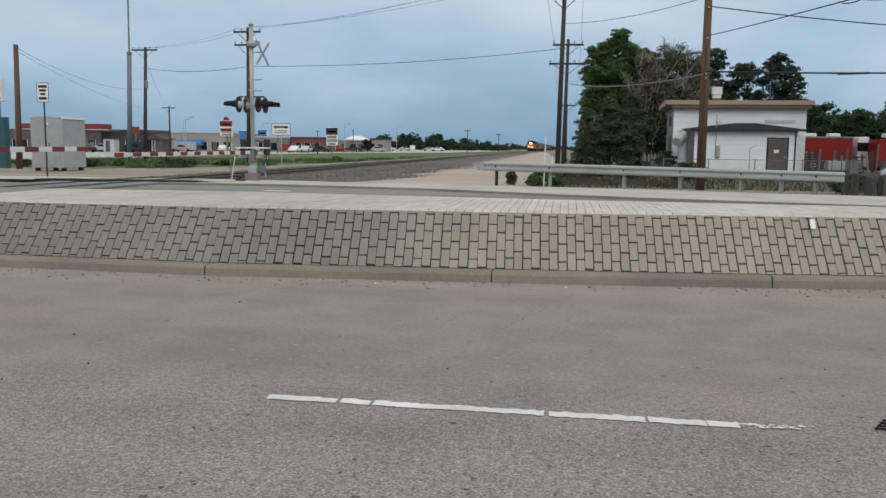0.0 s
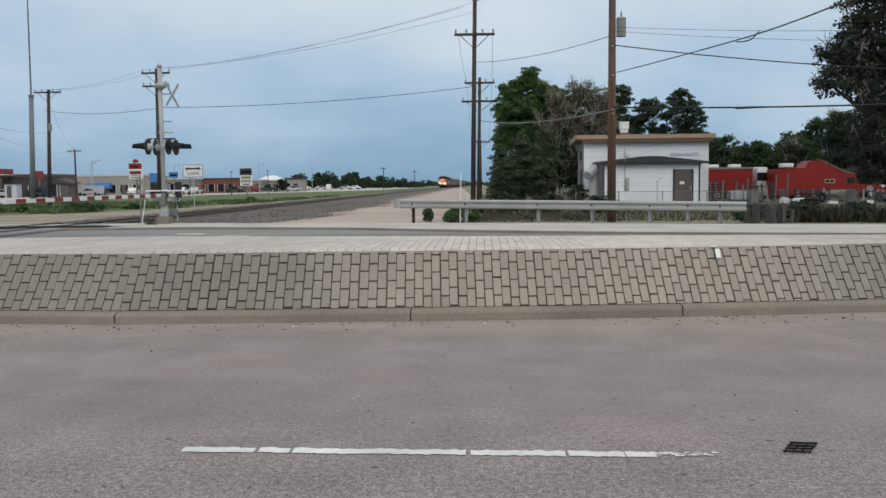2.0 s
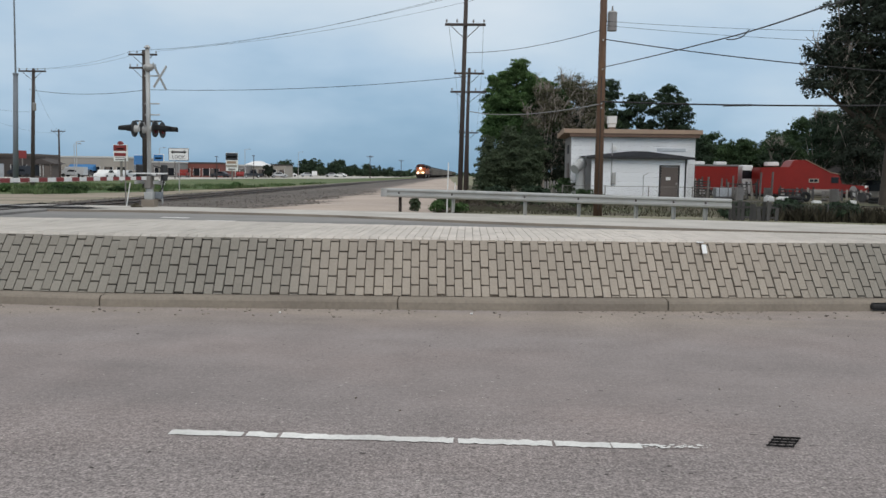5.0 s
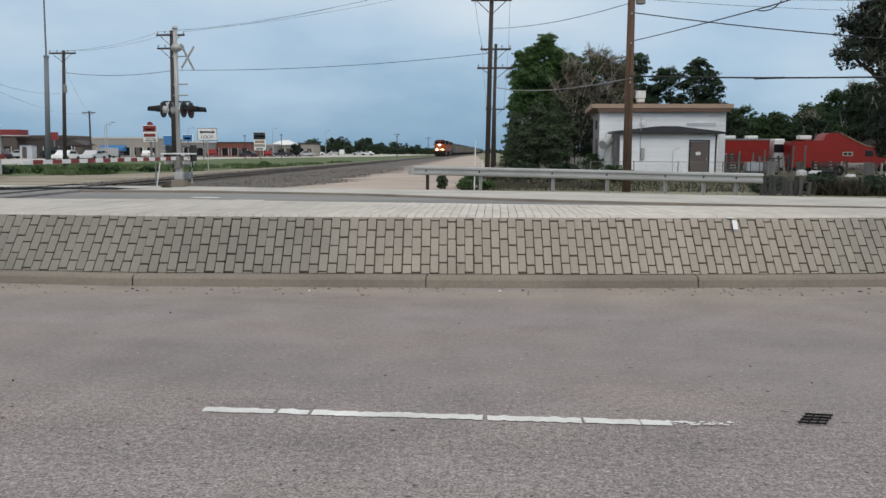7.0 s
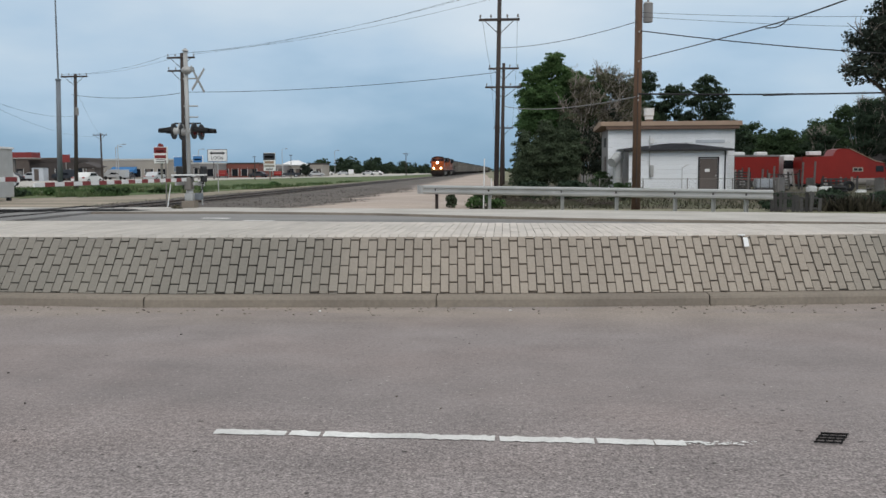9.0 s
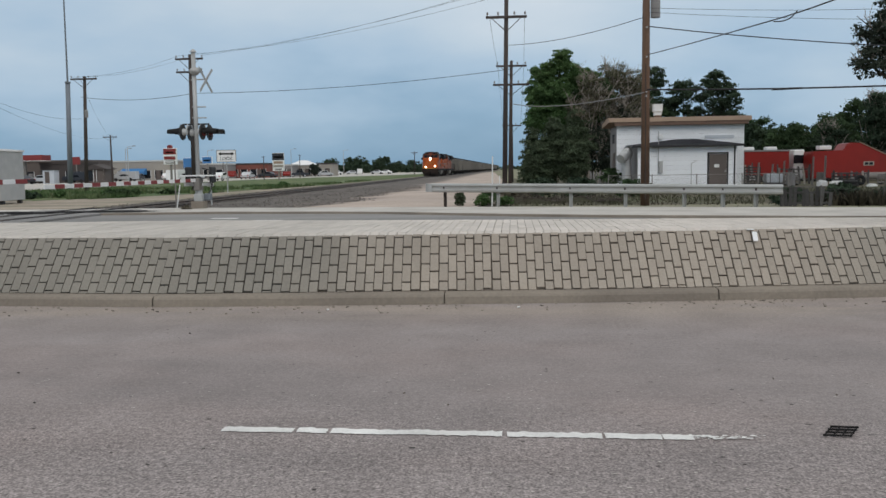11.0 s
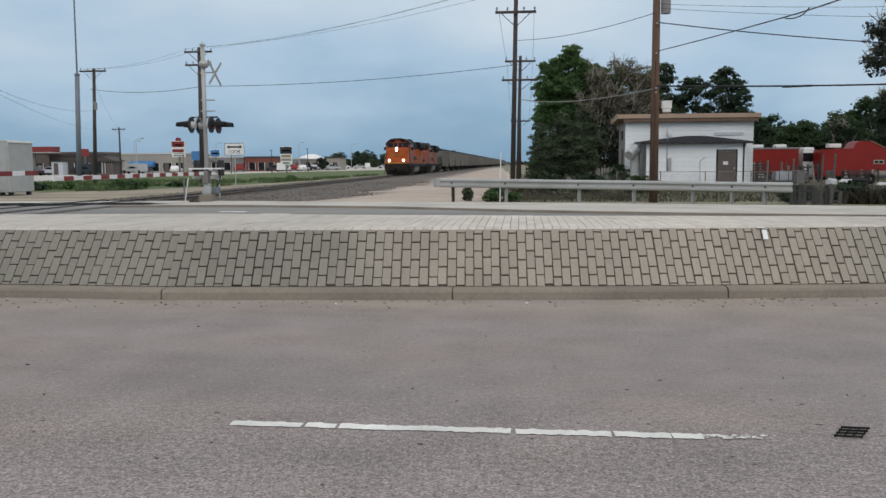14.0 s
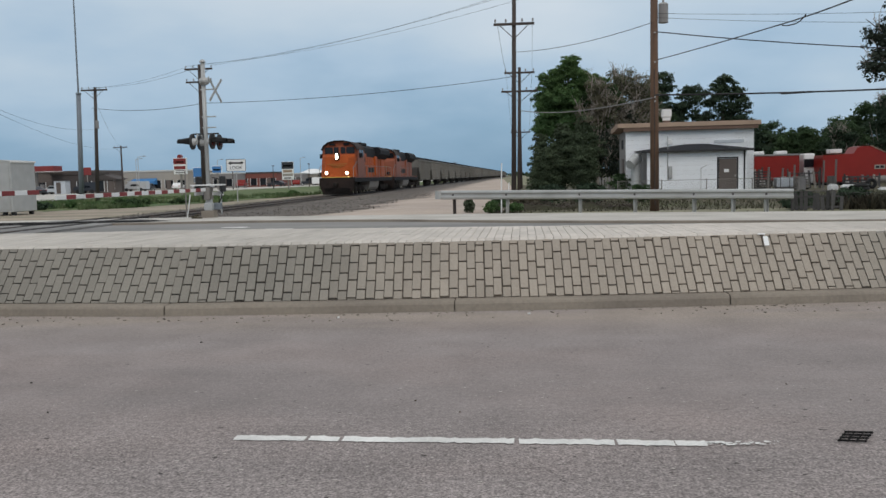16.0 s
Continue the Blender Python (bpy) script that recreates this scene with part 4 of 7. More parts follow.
for sx in (-0.75, 0.75):
    for sy in (-0.8, 0.8):
        bm = B(); box(bm, sx, sy, 0.1, 0.2, 0.2, 0.22, 0.01); part("leg", bm, "black", cab)
bm = B(); tube(bm, (0.1, -1.1, 2.5), (0.1, -1.18, 2.5), 0.07, seg=10); part("lamp", bm, "white", cab)


def sign(name, x, y, h, w, sh, label, bars, post_mat="wood_dark", face="sign_white", turn=0, post_r=0.035, rim="sign_black"):
    """A flat sign on a post; bars: (u, v, width, height, material) on its face, from its centre."""
    t = thing(name, label, "sign", pose(x, y, GROUND, 0, 0, turn))
    bm = B(); tube(bm, (0, 0, 0), (0, 0, h - sh * 0.3), post_r, seg=10); part("post", bm, post_mat, t)
    bm = B(); box(bm, 0, -post_r - 0.02, h - sh / 2, w, 0.02, sh, 0.006); f = part("panel", bm, face, t)
    bm = B()
    for s in (-1, 1):
        box(bm, s * (w / 2 - 0.02), -post_r - 0.034, h - sh / 2, 0.015 + 0.01 * w, 0.006, sh - 0.05)
        box(bm, 0, -post_r - 0.034, h - sh / 2 + s * (sh / 2 - 0.02), w - 0.05, 0.006, 0.015 + 0.01 * w)
    part("border", bm, rim, f)
    for u, v, bw, bh, m_ in bars:
        bm = B(); box(bm, u, -post_r - 0.036, h - sh / 2 + v, bw, 0.008, bh, 0.002); part("marking", bm, m_, f)
    return t


def lettering(text, size, m, mat, parent):
    """Raised letters in the built-in font, centred, as a mesh."""
    cu = bpy.data.curves.new("lettering", "FONT")
    cu.body, cu.size, cu.align_x, cu.align_y, cu.extrude = text, size, "CENTER", "CENTER", 0.004
    ob = bpy.data.objects.new("lettering", cu)
    me = bpy.data.meshes.new_from_object(ob)
    bpy.data.objects.remove(ob); bpy.data.curves.remove(cu)
    me.transform(m @ pose(0, 0, 0, 90, 0, 0))
    me.materials.clear(); me.materials.append(MAT[mat])
    o = new("lettering", me); o.parent = parent
    return tagged(o, "black painted word " + text.lower())


K = "sign_black"
sign("regulatory_sign", -21.45, 33.0, 3.98, 0.56, 0.82, "white roadside sign with black lettering on a brown post", [(0, 0.24, 0.38, 0.1, K), (0, 0.08, 0.3, 0.09, K), (0, -0.07, 0.22, 0.09, K), (0, -0.24, 0.36, 0.1, K)])
ar = sign("arrow_sign", -20.5, 60.0, 3.1, 1.45, 0.88, "white look-both-ways sign with a black double arrow", [], "galv")
panel = next(o for o in ar.children if o.name.startswith("panel"))
bm = B(); prism(bm, [(-0.58, 2.82), (-0.38, 2.95), (-0.38, 2.88), (0.38, 2.88), (0.38, 2.95), (0.58, 2.82), (0.38, 2.69), (0.38, 2.76), (-0.38, 2.76), (-0.38, 2.69)], "y", -0.072, -0.062)
part("double_arrow", bm, K, panel, "black double-headed arrow")
lettering("LOOK", 0.33, pose(0, -0.07, 2.47), K, panel)
sign("small_sign", -13.4, 37.0, 1.1, 0.28, 0.22, "tiny pale marker sign beside the rails", [(0, 0, 0.18, 0.08, K)], "galv")

# ---------------------------------------------------------------- guardrail
rail_t = thing("guardrail", "galvanised steel w-beam guardrail on dull posts", "guardrail")
gx0, gx1 = -3.05, 8.75


def guard(x):
    u = (x - gx0) / (gx1 - gx0)
    return 32.0 - 3.4 * u, 0.955 - 0.14 * u


bm = B()
rows = []
prof = [(0.0, 0.0), (-0.075, -0.03), (-0.08, -0.07), (-0.02, -0.12), (-0.015, -0.155), (-0.02, -0.19), (-0.08, -0.24), (-0.075, -0.28), (0.0, -0.31)]
for k in range(25):
    x = gx0 + (gx1 - gx0) * k / 24
    y, z = guard(x)
    rows.append([(x, y + a, z + b) for a, b in prof])
sheet(bm, rows)
bmesh.ops.solidify(bm, geom=bm.faces[:], thickness=0.012)
part("beam", bm, "galv", rail_t)
bm = B()
y, z = guard(gx0)
sheet(bm, [[(gx0 - 0.25 * math.sin(a), y - 0.08 + 0.22 * (1 - math.cos(a)), z - 0.31 * v) for v in (0, 0.5, 1)] for a in np.linspace(0, 2.2, 7)])
bmesh.ops.solidify(bm, geom=bm.faces[:], thickness=0.012)
part("end_terminal", bm, "galv", rail_t)
for x in (-2.55, -0.55, 2.05, 3.9, 5.8, 7.0, 8.0):
    y, z = guard(x)
    bm = B()
    for sx in (-0.05, 0.05):
        box(bm, x + sx, y + 0.12, (z - 0.1) / 2, 0.012, 0.15, z + 0.1)
    box(bm, x, y + 0.12, (z - 0.1) / 2, 0.1, 0.012, z + 0.1)
    part("post", bm, "wood_dark" if x < -2 else "galv", rail_t)
    bm = B(); box(bm, x, y + 0.03, z - 0.155, 0.14, 0.12, 0.3, 0.01); part("spacer", bm, "wood_dark", rail_t)
    bm = B(); tube(bm, (x, y - 0.03, z - 0.155), (x, y - 0.045, z - 0.155), 0.02, seg=8); part("bolt", bm, "galv", rail_t)

# ---------------------------------------------------------------- white shed with lean-to
shed = thing("white_shed", "white sided metal shed with tan fascia and dark lean-to roof", "building", pose(0, 0, 0.05))
X0, X1, Y0, Y1, ZT = 6.9, 15.2, 58.0, 61.6, 4.12
bm = B()
box(bm, (X0 + X1) / 2, (Y0 + Y1) / 2, ZT / 2, X1 - X0, Y1 - Y0, ZT)
wall = part("wall", bm, "stucco_grey", shed)
bm = B(); box(bm, (X0 + X1) / 2, (Y0 + Y1) / 2, -0.1, X1 - X0 + 0.1, Y1 - Y0 + 0.1, 0.22, 0.01); part("foundation", bm, "concrete", shed)
sb = B(); box(sb, 0, 0, 0, X1 - X0, 0.03, 0.287, 0.008)
plank = mesh_of("siding_board", sb, "siding")
for k in range(14):
    o = new("siding_board", plank); o.parent = wall
    o.matrix_basis = pose((X0 + X1) / 2, Y0 - 0.012, 0.15 + 0.293 * k, 3, 0, 0)
bm = B()
prism(bm, [(Y0 - 0.5, ZT + 0.22), (Y0 - 0.45, ZT + 0.5), (Y0 + 0.6, ZT + 0.56), (Y1 + 0.5, ZT + 0.28), (Y1 + 0.5, ZT + 0.02)], "x", X0 - 0.55, X1 + 0.35)
part("roof", bm, "fascia", shed, "tan metal roof edge")
bm = B(); box(bm, (X0 + X1) / 2, Y0 - 0.4, ZT + 0.1, X1 - X0 + 0.35, 0.08, 0.25, 0.015); part("gutter", bm, "gutter_brown", shed, "dark brown gutter")
bm = B(); box(bm, (X0 + X1) / 2, Y0 - 0.18, ZT + 0.03, X1 - X0 + 0.3, 0.36, 0.05, 0.01); part("soffit", bm, "gutter_brown", shed)
bm = B(); box(bm, X0 - 0.02, 59.6, 3.3, 0.06, 0.8, 0.6, 0.01); part("gable_vent", bm, "black", shed)
bm = B(); box(bm, X0 - 0.02, 59.4, 1.2, 0.06, 0.95, 2.3, 0.01); part("side_door", bm, "door", shed)
# lean-to
L0, L1, F = 7.87, 13.99, 55.0
bm = B(); box(bm, (L0 + L1) / 2, (F + Y0) / 2, 1.35, L1 - L0, Y0 - F - 0.06, 2.7); lw = part("lean_to_wall", bm, "stucco_grey", shed)
bm = B(); box(bm, (L0 + L1) / 2, (F + Y0) / 2, -0.1, L1 - L0 + 0.1, Y0 - F - 0.1, 0.22, 0.01); part("foundation", bm, "concrete", shed)
sb = B(); box(sb, 0, 0, 0, L1 - L0, 0.03, 0.284, 0.006)
plank = mesh_of("siding_board", sb, "siding")
for k in range(9):
    o = new("siding_board", plank); o.parent = lw
    o.matrix_basis = pose((L0 + L1) / 2, F + 0.015, 0.14 + 0.29 * k, 3, 0, 0)
bm = B()
v = [bm.verts.new(p) for p in ((L0 - 0.4, F - 0.4, 2.68), (L1 + 0.4, F - 0.4, 2.72), (L1 + 0.4, Y0 - 0.03, 2.8), (L0 - 0.4, Y0 - 0.03, 2.8), ((L0 + L1) / 2 - 0.4, F + 0.9, 3.12), ((L0 + L1) / 2 + 0.7, F + 0.9, 3.12), ((L0 + L1) / 2 + 0.7, Y0 - 0.03, 3.15), ((L0 + L1) / 2 - 0.4, Y0 - 0.03, 3.15))]
for f in ((0, 1, 5, 4), (1, 2, 6, 5), (3, 0, 4, 7), (4, 5, 6, 7)):
    bm.faces.new([v[i] for i in f])
bmesh.ops.solidify(bm, geom=bm.faces[:], thickness=0.06)
part("lean_to_roof", bm, "shingle", shed, "dark shingled low roof")
bm = B(); box(bm, (L0 + L1) / 2, F - 0.41, 2.66, L1 - L0 + 0.8, 0.05, 0.12, 0.01); part("eave_board", bm, "black", shed)
bm = B(); box(bm, 12.83, F - 0.02, 1.12, 1.08, 0.06, 2.0, 0.01); dd = part("door", bm, "door", shed, "brown metal door")
bm = B(); box(bm, 12.75, F - 0.06, 1.38, 0.3, 0.01, 0.2); part("notice", bm, "white", dd)
bm = B(); box(bm, 13.28, F - 0.07, 1.05, 0.06, 0.08, 0.12, 0.01); part("handle", bm, "galv", dd)
bm = B()
for s in (-0.6, 0.6):
    box(bm, 12.83 + s, F - 0.02, 1.15, 0.08, 0.07, 2.16)
box(bm, 12.83, F - 0.02, 2.19, 1.28, 0.07, 0.08)
part("door_frame", bm, "black", shed)
bm = B(); tube(bm, (13.85, F - 0.05, 0.1), (13.85, F - 0.05, 2.6), 0.045, seg=8); part("downpipe", bm, "black", shed)
bm = B(); tube(bm, (9.15, F - 0.05, 0.9), (9.15, F - 0.05, 3.6), 0.025, seg=8); part("conduit", bm, "galv", shed)
bm = B(); box(bm, 9.3, F - 0.07, 1.35, 0.22, 0.14, 0.75, 0.03); part("meter_box", bm, "galv", shed, "grey electric meter box")
bm = B(); tube(bm, (9.75, Y0 - 0.1, 3.35), (9.75, Y0 - 0.16, 3.35), 0.2, 0.16, seg=16); part("wall_disc", bm, "white", shed)
bm = B(); box(bm, 13.6, Y0 - 0.06, 3.3, 1.9, 0.05, 0.2, 0.01); part("nameplate", bm, "pale_panel", shed)
for k in range(3):
    bm = B(); box(bm, 12.83, F - 0.35 - 0.3 * k, 0.1 - 0.03 * k, 1.3, 0.3, 0.2 - 0.05 * k, 0.01); part("step", bm, "concrete", shed)
bm = B(); tube(bm, (11.1, F - 0.5, 0), (11.1, F - 0.5, 1.55), 0.025, seg=8); tube(bm, (11.1, F - 0.5, 1.55), (11.45, F - 0.5, 1.75), 0.025, seg=8); part("bent_pipe", bm, "galv", shed)
# flue fan with a hooded outlet at the corner
bm = B()
tube(bm, (7.3, F + 1.0, 0.0), (7.3, F + 1.0, 2.2), 0.3, seg=16); tube(bm, (7.3, F + 1.0, 2.25), (6.85, F + 0.5, 1.95), 0.34, 0.3, seg=16)
bmesh.ops.create_uvsphere(bm, u_segments=16, v_segments=10, radius=0.36, matrix=Matrix.Translation((7.35, F + 1.0, 2.3)))
solo("extractor_duct", bm, "alu", "pale metal extractor duct with a bent outlet", "duct", pose(0, 0, GROUND), smooth=False)
cool = thing("roof_cooler", "white louvred evaporative cooler on a roof stand", "cooler", pose(9.95, 60.3, ZT + 0.5))
bm = B(); box(bm, 0, 0, 0.78, 0.62, 0.62, 0.5, 0.07); part("body", bm, "white", cool)
bm = B(); box(bm, 0, 0, 0.42, 0.5, 0.5, 0.22, 0.04); part("base", bm, "white", cool)
bm = B(); box(bm, 0, 0, 0.16, 0.46, 0.46, 0.32, 0.02); part("curb", bm, "gutter_brown", cool)
bm = B(); box(bm, 0, 0, 1.05, 0.66, 0.66, 0.06, 0.02); part("lid", bm, "white", cool)
for k in range(4):
    bm = B(); box(bm, 0, -0.312, 0.62 + 0.1 * k, 0.5, 0.02, 0.03); part("louvre", bm, "white", cool)


def chain_fence(path, h, label, mesh_step=0.12, post_step=2.4, wires=True, mat="galv", rail_r=0.022):
    t = thing("chain_link_fence", label, "fence", group="fences")
    for (xa, ya), (xb, yb) in zip(path, path[1:]):
        ln = math.hypot(xb - xa, yb - ya)
        k = max(1, round(ln / post_step))
        for i in range(k + 1):
            bm = B(); tube(bm, (xa + (xb - xa) * i / k, ya + (yb - ya) * i / k, GROUND - 0.02), (xa + (xb - xa) * i / k, ya + (yb - ya) * i / k, GROUND + h + 0.05), 0.03, seg=8)
            part("post", bm, mat, t)
        bm = B(); tube(bm, (xa, ya, GROUND + h), (xb, yb, GROUND + h), rail_r, seg=6); part("top_rail", bm, mat, t)
        if wires:
            bm = B()
            n = int(ln / mesh_step)
            for i in range(-int(h / mesh_step), n):
                for sg in (0, 1):
                    u0, u1 = i * mesh_step, i * mesh_step + h
                    za, zb = (0.04, h) if sg == 0 else (h, 0.04)
                    c0, c1 = max(u0, 0), min(u1, ln)
                    if c1 - c0 < 0.03:
                        continue
                    q0, q1 = (c0 - u0) / h, (c1 - u0) / h
                    a = (xa + (xb - xa) * c0 / ln, ya + (yb - ya) * c0 / ln, GROUND + za + (zb - za) * q0)
                    b = (xa + (xb - xa) * c1 / ln, ya + (yb - ya) * c1 / ln, GROUND + za + (zb - za) * q1)
                    tube(bm, a, b, 0.0035, seg=3, caps=False)
            part("wire_mesh", bm, "tank" if mat == "galv" else mat, t, kind="stuff")
    return t


chain_fence([(5.6, 51.0), (15.6, 50.0)], 0.95, "low chain-link fence before the white shed", 0.2, mat="tank", rail_r=0.014)
chain_fence([(8.95, 29.4), (10.15, 29.15)], 0.72, "short chain-link panel at the end of the guardrail", 0.09, mat="slat", rail_r=0.012)
chain_fence([(10.2, 29.7), (16.5, 29.0)], 0.62, "low sagging chain-link fence grown through with weeds", 0.13, mat="slat", rail_r=0.008)
for k in range(11):
    bm = B(); box(bm, 0, 0, 0.55 + 0.02 * (k % 3), 0.1, 0.02, 1.1, 0.004); prism(bm, [(-0.05, 1.1), (0.05, 1.1), (0, 1.22)], "y", -0.01, 0.01)
    solo("picket", bm, "stucco_grey", "pale grey fence picket beside the shed", "picket", pose(5.2 + 0.16 * k, 57.4 + 0.05 * k, GROUND, 0, (k * 37 % 7) - 3, 0), group="pickets")

# dark slats woven along the overgrown fence
sl = random.Random(17)
slat_fence = thing("slatted_fence", "low dark weathered slatted fence with broken tops", "fence", group="fences")
sb = [B(), B(), B()]
for k, h in enumerate((0.5, 0.62, 0.7)):
    box(sb[k], 0, 0, h / 2, 0.11, 0.025, h, 0.006)
slat_mesh = [mesh_of("slat", b_, "slat") for b_ in sb]
for k in range(12):
    u = k / 99
    if sl.random() < 0.15:
        continue
    o = new("slat", slat_mesh[sl.choice((0, 1, 1, 2))]); o.parent = slat_fence
    o.matrix_basis = pose(9.0 + 13.0 * u, 29.46 - 2.8 * u, 0.03, sl.uniform(-4, 4), sl.uniform(-5, 5), -12)
for z in (0.15, 0.5):
    bm = B(); box(bm, 9.7, 29.33, z + 0.03, 1.45, 0.04, 0.07, 0.01, Matrix.Rotation(math.atan2(-2.8, 13.0), 4, "Z"))
    part("fence_rail", bm, "slat", slat_fence)

# ---------------------------------------------------------------- trees and bushes
def leaves(name, blobs, count, size, mat, parent, seed, gap=0.35, label=""):
    """Leaf clumps gathered in puffs round the skins of the blobs (x, y, z, rx, ry, rz); gap: how open the crown is."""
    r = np.random.default_rng(seed)
    centres, radii = [], []
    for x, y, z, rx, ry, rz in blobs:
        mean = (rx * ry * rz) ** (1 / 3)
        for _ in range(int(30 - 10 * gap)):
            d = r.normal(size=3); d /= np.linalg.norm(d)
            if d[2] < -0.5:
                d[2] *= -1
            centres.append((x, y, z) + d * (rx, ry, rz) * r.uniform(0.45, 1.08))
            radii.append(mean * r.uniform(0.13, 0.38))
    centres, radii = np.array(centres), np.array(radii)
    pick = r.choice(len(radii), count, p=radii ** 2 / (radii ** 2).sum())
    d = r.normal(size=(count, 3)); d /= np.linalg.norm(d, axis=1)[:, None]
    d[:, 2] = np.where(d[:, 2] < -0.25, -0.6 * d[:, 2], d[:, 2])
    c = centres[pick] + d * (radii[pick] * (1.02 - 0.5 * r.random(count) ** 1.6) * (1 + 0.45 * r.random(count) ** 4))[:, None] * (1.12, 1.12, 0.85)
    face = d * 0.9 + (0, 0, 0.35) + r.normal(size=(count, 3)) * 0.5
    # darker heart: loose leaves through the middle of the blobs
    core = r.random(count) < 0.5 * (1 - 0.7 * gap)
    vol = np.array([b[3] * b[4] * b[5] for b in blobs]) ** 0.67
    b = np.array(blobs)[r.choice(len(blobs), count, p=vol / vol.sum())]
    dc = r.normal(size=(count, 3)); dc /= np.linalg.norm(dc, axis=1)[:, None]
    inner = b[:, :3] + dc * b[:, 3:6] * (0.82 * r.random(count) ** 0.45)[:, None]
    c = np.where(core[:, None], inner, c)
    face = np.where(core[:, None], dc + r.normal(size=(count, 3)), face)
    face /= np.linalg.norm(face, axis=1)[:, None]
    u = np.cross(face, r.normal(size=(count, 3))); u /= np.linalg.norm(u, axis=1)[:, None]
    w = np.cross(face, u)
    s = size * r.uniform(0.5, 1.4, count)[:, None]
    v = np.stack([c - u * s, c + w * s * 0.6, c + u * s, c - w * s * 0.6 + face * s * 0.3], 1).reshape(-1, 3)
    keep = np.repeat(c[:, 2] > 0.02, 4)
    v[:, 2] = np.where(keep, v[:, 2], np.abs(v[:, 2]) + 0.05)
    me = bpy.data.meshes.new(name)
    me.vertices.add(4 * count); me.vertices.foreach_set("co", v.ravel())
    me.loops.add(4 * count); me.loops.foreach_set("vertex_index", np.arange(4 * count))
    me.polygons.add(count); me.polygons.foreach_set("loop_start", np.arange(0, 4 * count, 4))
    me.update(calc_edges=True); me.validate()
    me.materials.append(MAT[mat])
    ob = new(name, me)
    ob.parent = parent
    return tagged(ob, label)


def limbs(trunk_h, r, blobs, parent, mat="bark", seed=1, twigs=0):
    """Tapered trunk, a limb to each blob, and optional bare twigs."""
    rr = random.Random(seed)
    bm = B()
    tube(bm, (0, 0, -0.1), (0.1, 0, trunk_h), r, r * 0.7, seg=12)
    for x, y, z, rx, ry, rz in blobs:
        mid = (x * 0.45 + rr.uniform(-0.2, 0.2), y * 0.45, trunk_h + (z - trunk_h) * 0.45)
        tube(bm, (0.1, 0, trunk_h - 0.2), mid, r * 0.55, r * 0.33, seg=8)
        tube(bm, mid, (x, y, z + rz * 0.3), r * 0.33, r * 0.1, seg=7)
        for _ in range(4):
            tube(bm, (x, y, z), (x + rr.uniform(-1, 1) * rx, y + rr.uniform(-1, 1) * ry, z + rr.uniform(-0.2, 1) * rz), r * 0.12, r * 0.03, seg=5)
    part("trunk", bm, mat, parent)
    if twigs:
        bm = B()
        for _ in range(twigs):
            x, y, z, rx, ry, rz = rr.choice(blobs)
            p = Vector((x + rr.uniform(-0.6, 0.6) * rx, y + rr.uniform(-0.6, 0.6) * ry, z + rr.uniform(-0.5, 0.6) * rz))
            q = p + Vector((rr.uniform(-0.6, 0.6) * rx, rr.uniform(-0.5, 0.5) * ry, rr.uniform(0.3, 1.0) * rz))
            tube(bm, p, q, 0.035, 0.012, seg=4, caps=False)
            for _ in range(3):
                m_ = p.lerp(q, rr.uniform(0.3, 0.9))
                tube(bm, m_, m_ + Vector((rr.uniform(-0.5, 0.5), rr.uniform(-0.4, 0.4), rr.uniform(0.1, 0.7))), 0.018, 0.006, seg=3, caps=False)
        part("brushwood", bm, "twig", parent, "bare grey twigs", kind="stuff")


def tree(x, y, trunk_h, r, blobs, count, size, mat, label, seed, name="tree", gap=0.4, twigs=0, bark="bark"):
    t = thing(name, label, "tree", pose(x, y, GROUND - 0.02), group="trees")
    limbs(trunk_h, r, blobs, t, bark, seed, twigs)
    leaves("crown", blobs, count, size, mat, t, seed, gap)
    return t


# tall green tree at the head of the grove, and the grey-green junipers under it
tree(3.2, 71, 3.0, 0.35, [(0.75, 0, 9.9, 0.95, 1.2, 1.2), (-0.5, 0, 8.9, 1.1, 1.3, 1.1), (1.8, 0, 8.9, 1.15, 1.3, 1.0), (-0.95, 0, 7.2, 1.35, 1.6, 1.3), (0.7, -0.3, 7.6, 1.6, 1.6, 1.3), (-1.1, -0.4, 5.3, 1.4, 1.6, 1.5), (0.8, -0.5, 5.6, 1.6, 1.6, 1.5), (2.5, 0, 7.2, 1.3, 1.4, 1.4), (3.0, 0, 8.6, 0.9, 1.1, 0.8)], 62000, 0.085, "leaf_a", "tall dense green leafy tree", 11, gap=0.15)
for k, (x, y, h, w) in enumerate(((1.65, 68.5, 4.4, 1.2), (3.2, 68.0, 5.2, 1.4), (4.9, 68.4, 5.9, 1.5), (4.4, 66.8, 4.2, 1.3), (2.5, 67.4, 3.6, 1.3), (1.5, 67.2, 2.6, 0.95))):
    tree(x, y, 0.5, 0.15, [(0, 0, h * 0.33, w, w, h * 0.36), (0.1, 0, h * 0.62, w * 0.85, w * 0.85, h * 0.3), (-0.1, 0, h * 0.86, w * 0.5, w * 0.5, h * 0.2)], 17000, 0.072, "leaf_b", "soft grey-green bushy juniper", 20 + k, "juniper", gap=0.0)
for k, (x, y, h, w) in enumerate(((6.3, 69.5, 5.0, 1.5), (7.8, 70.0, 4.8, 1.4), (9.4, 71, 6.2, 1.4))):
    tree(x, y, 0.6, 0.15, [(0, 0, h * 0.35, w, w, h * 0.37), (0.2, 0, h * 0.68, w * 0.8, w * 0.8, h * 0.28), (-0.5, 0, h * 0.9, w * 0.45, w * 0.5, h * 0.16)], 9500, 0.075, "leaf_e", "dark dusty scrub tree beside the shed", 140 + k, "scrub_tree", gap=0.5, twigs=70)
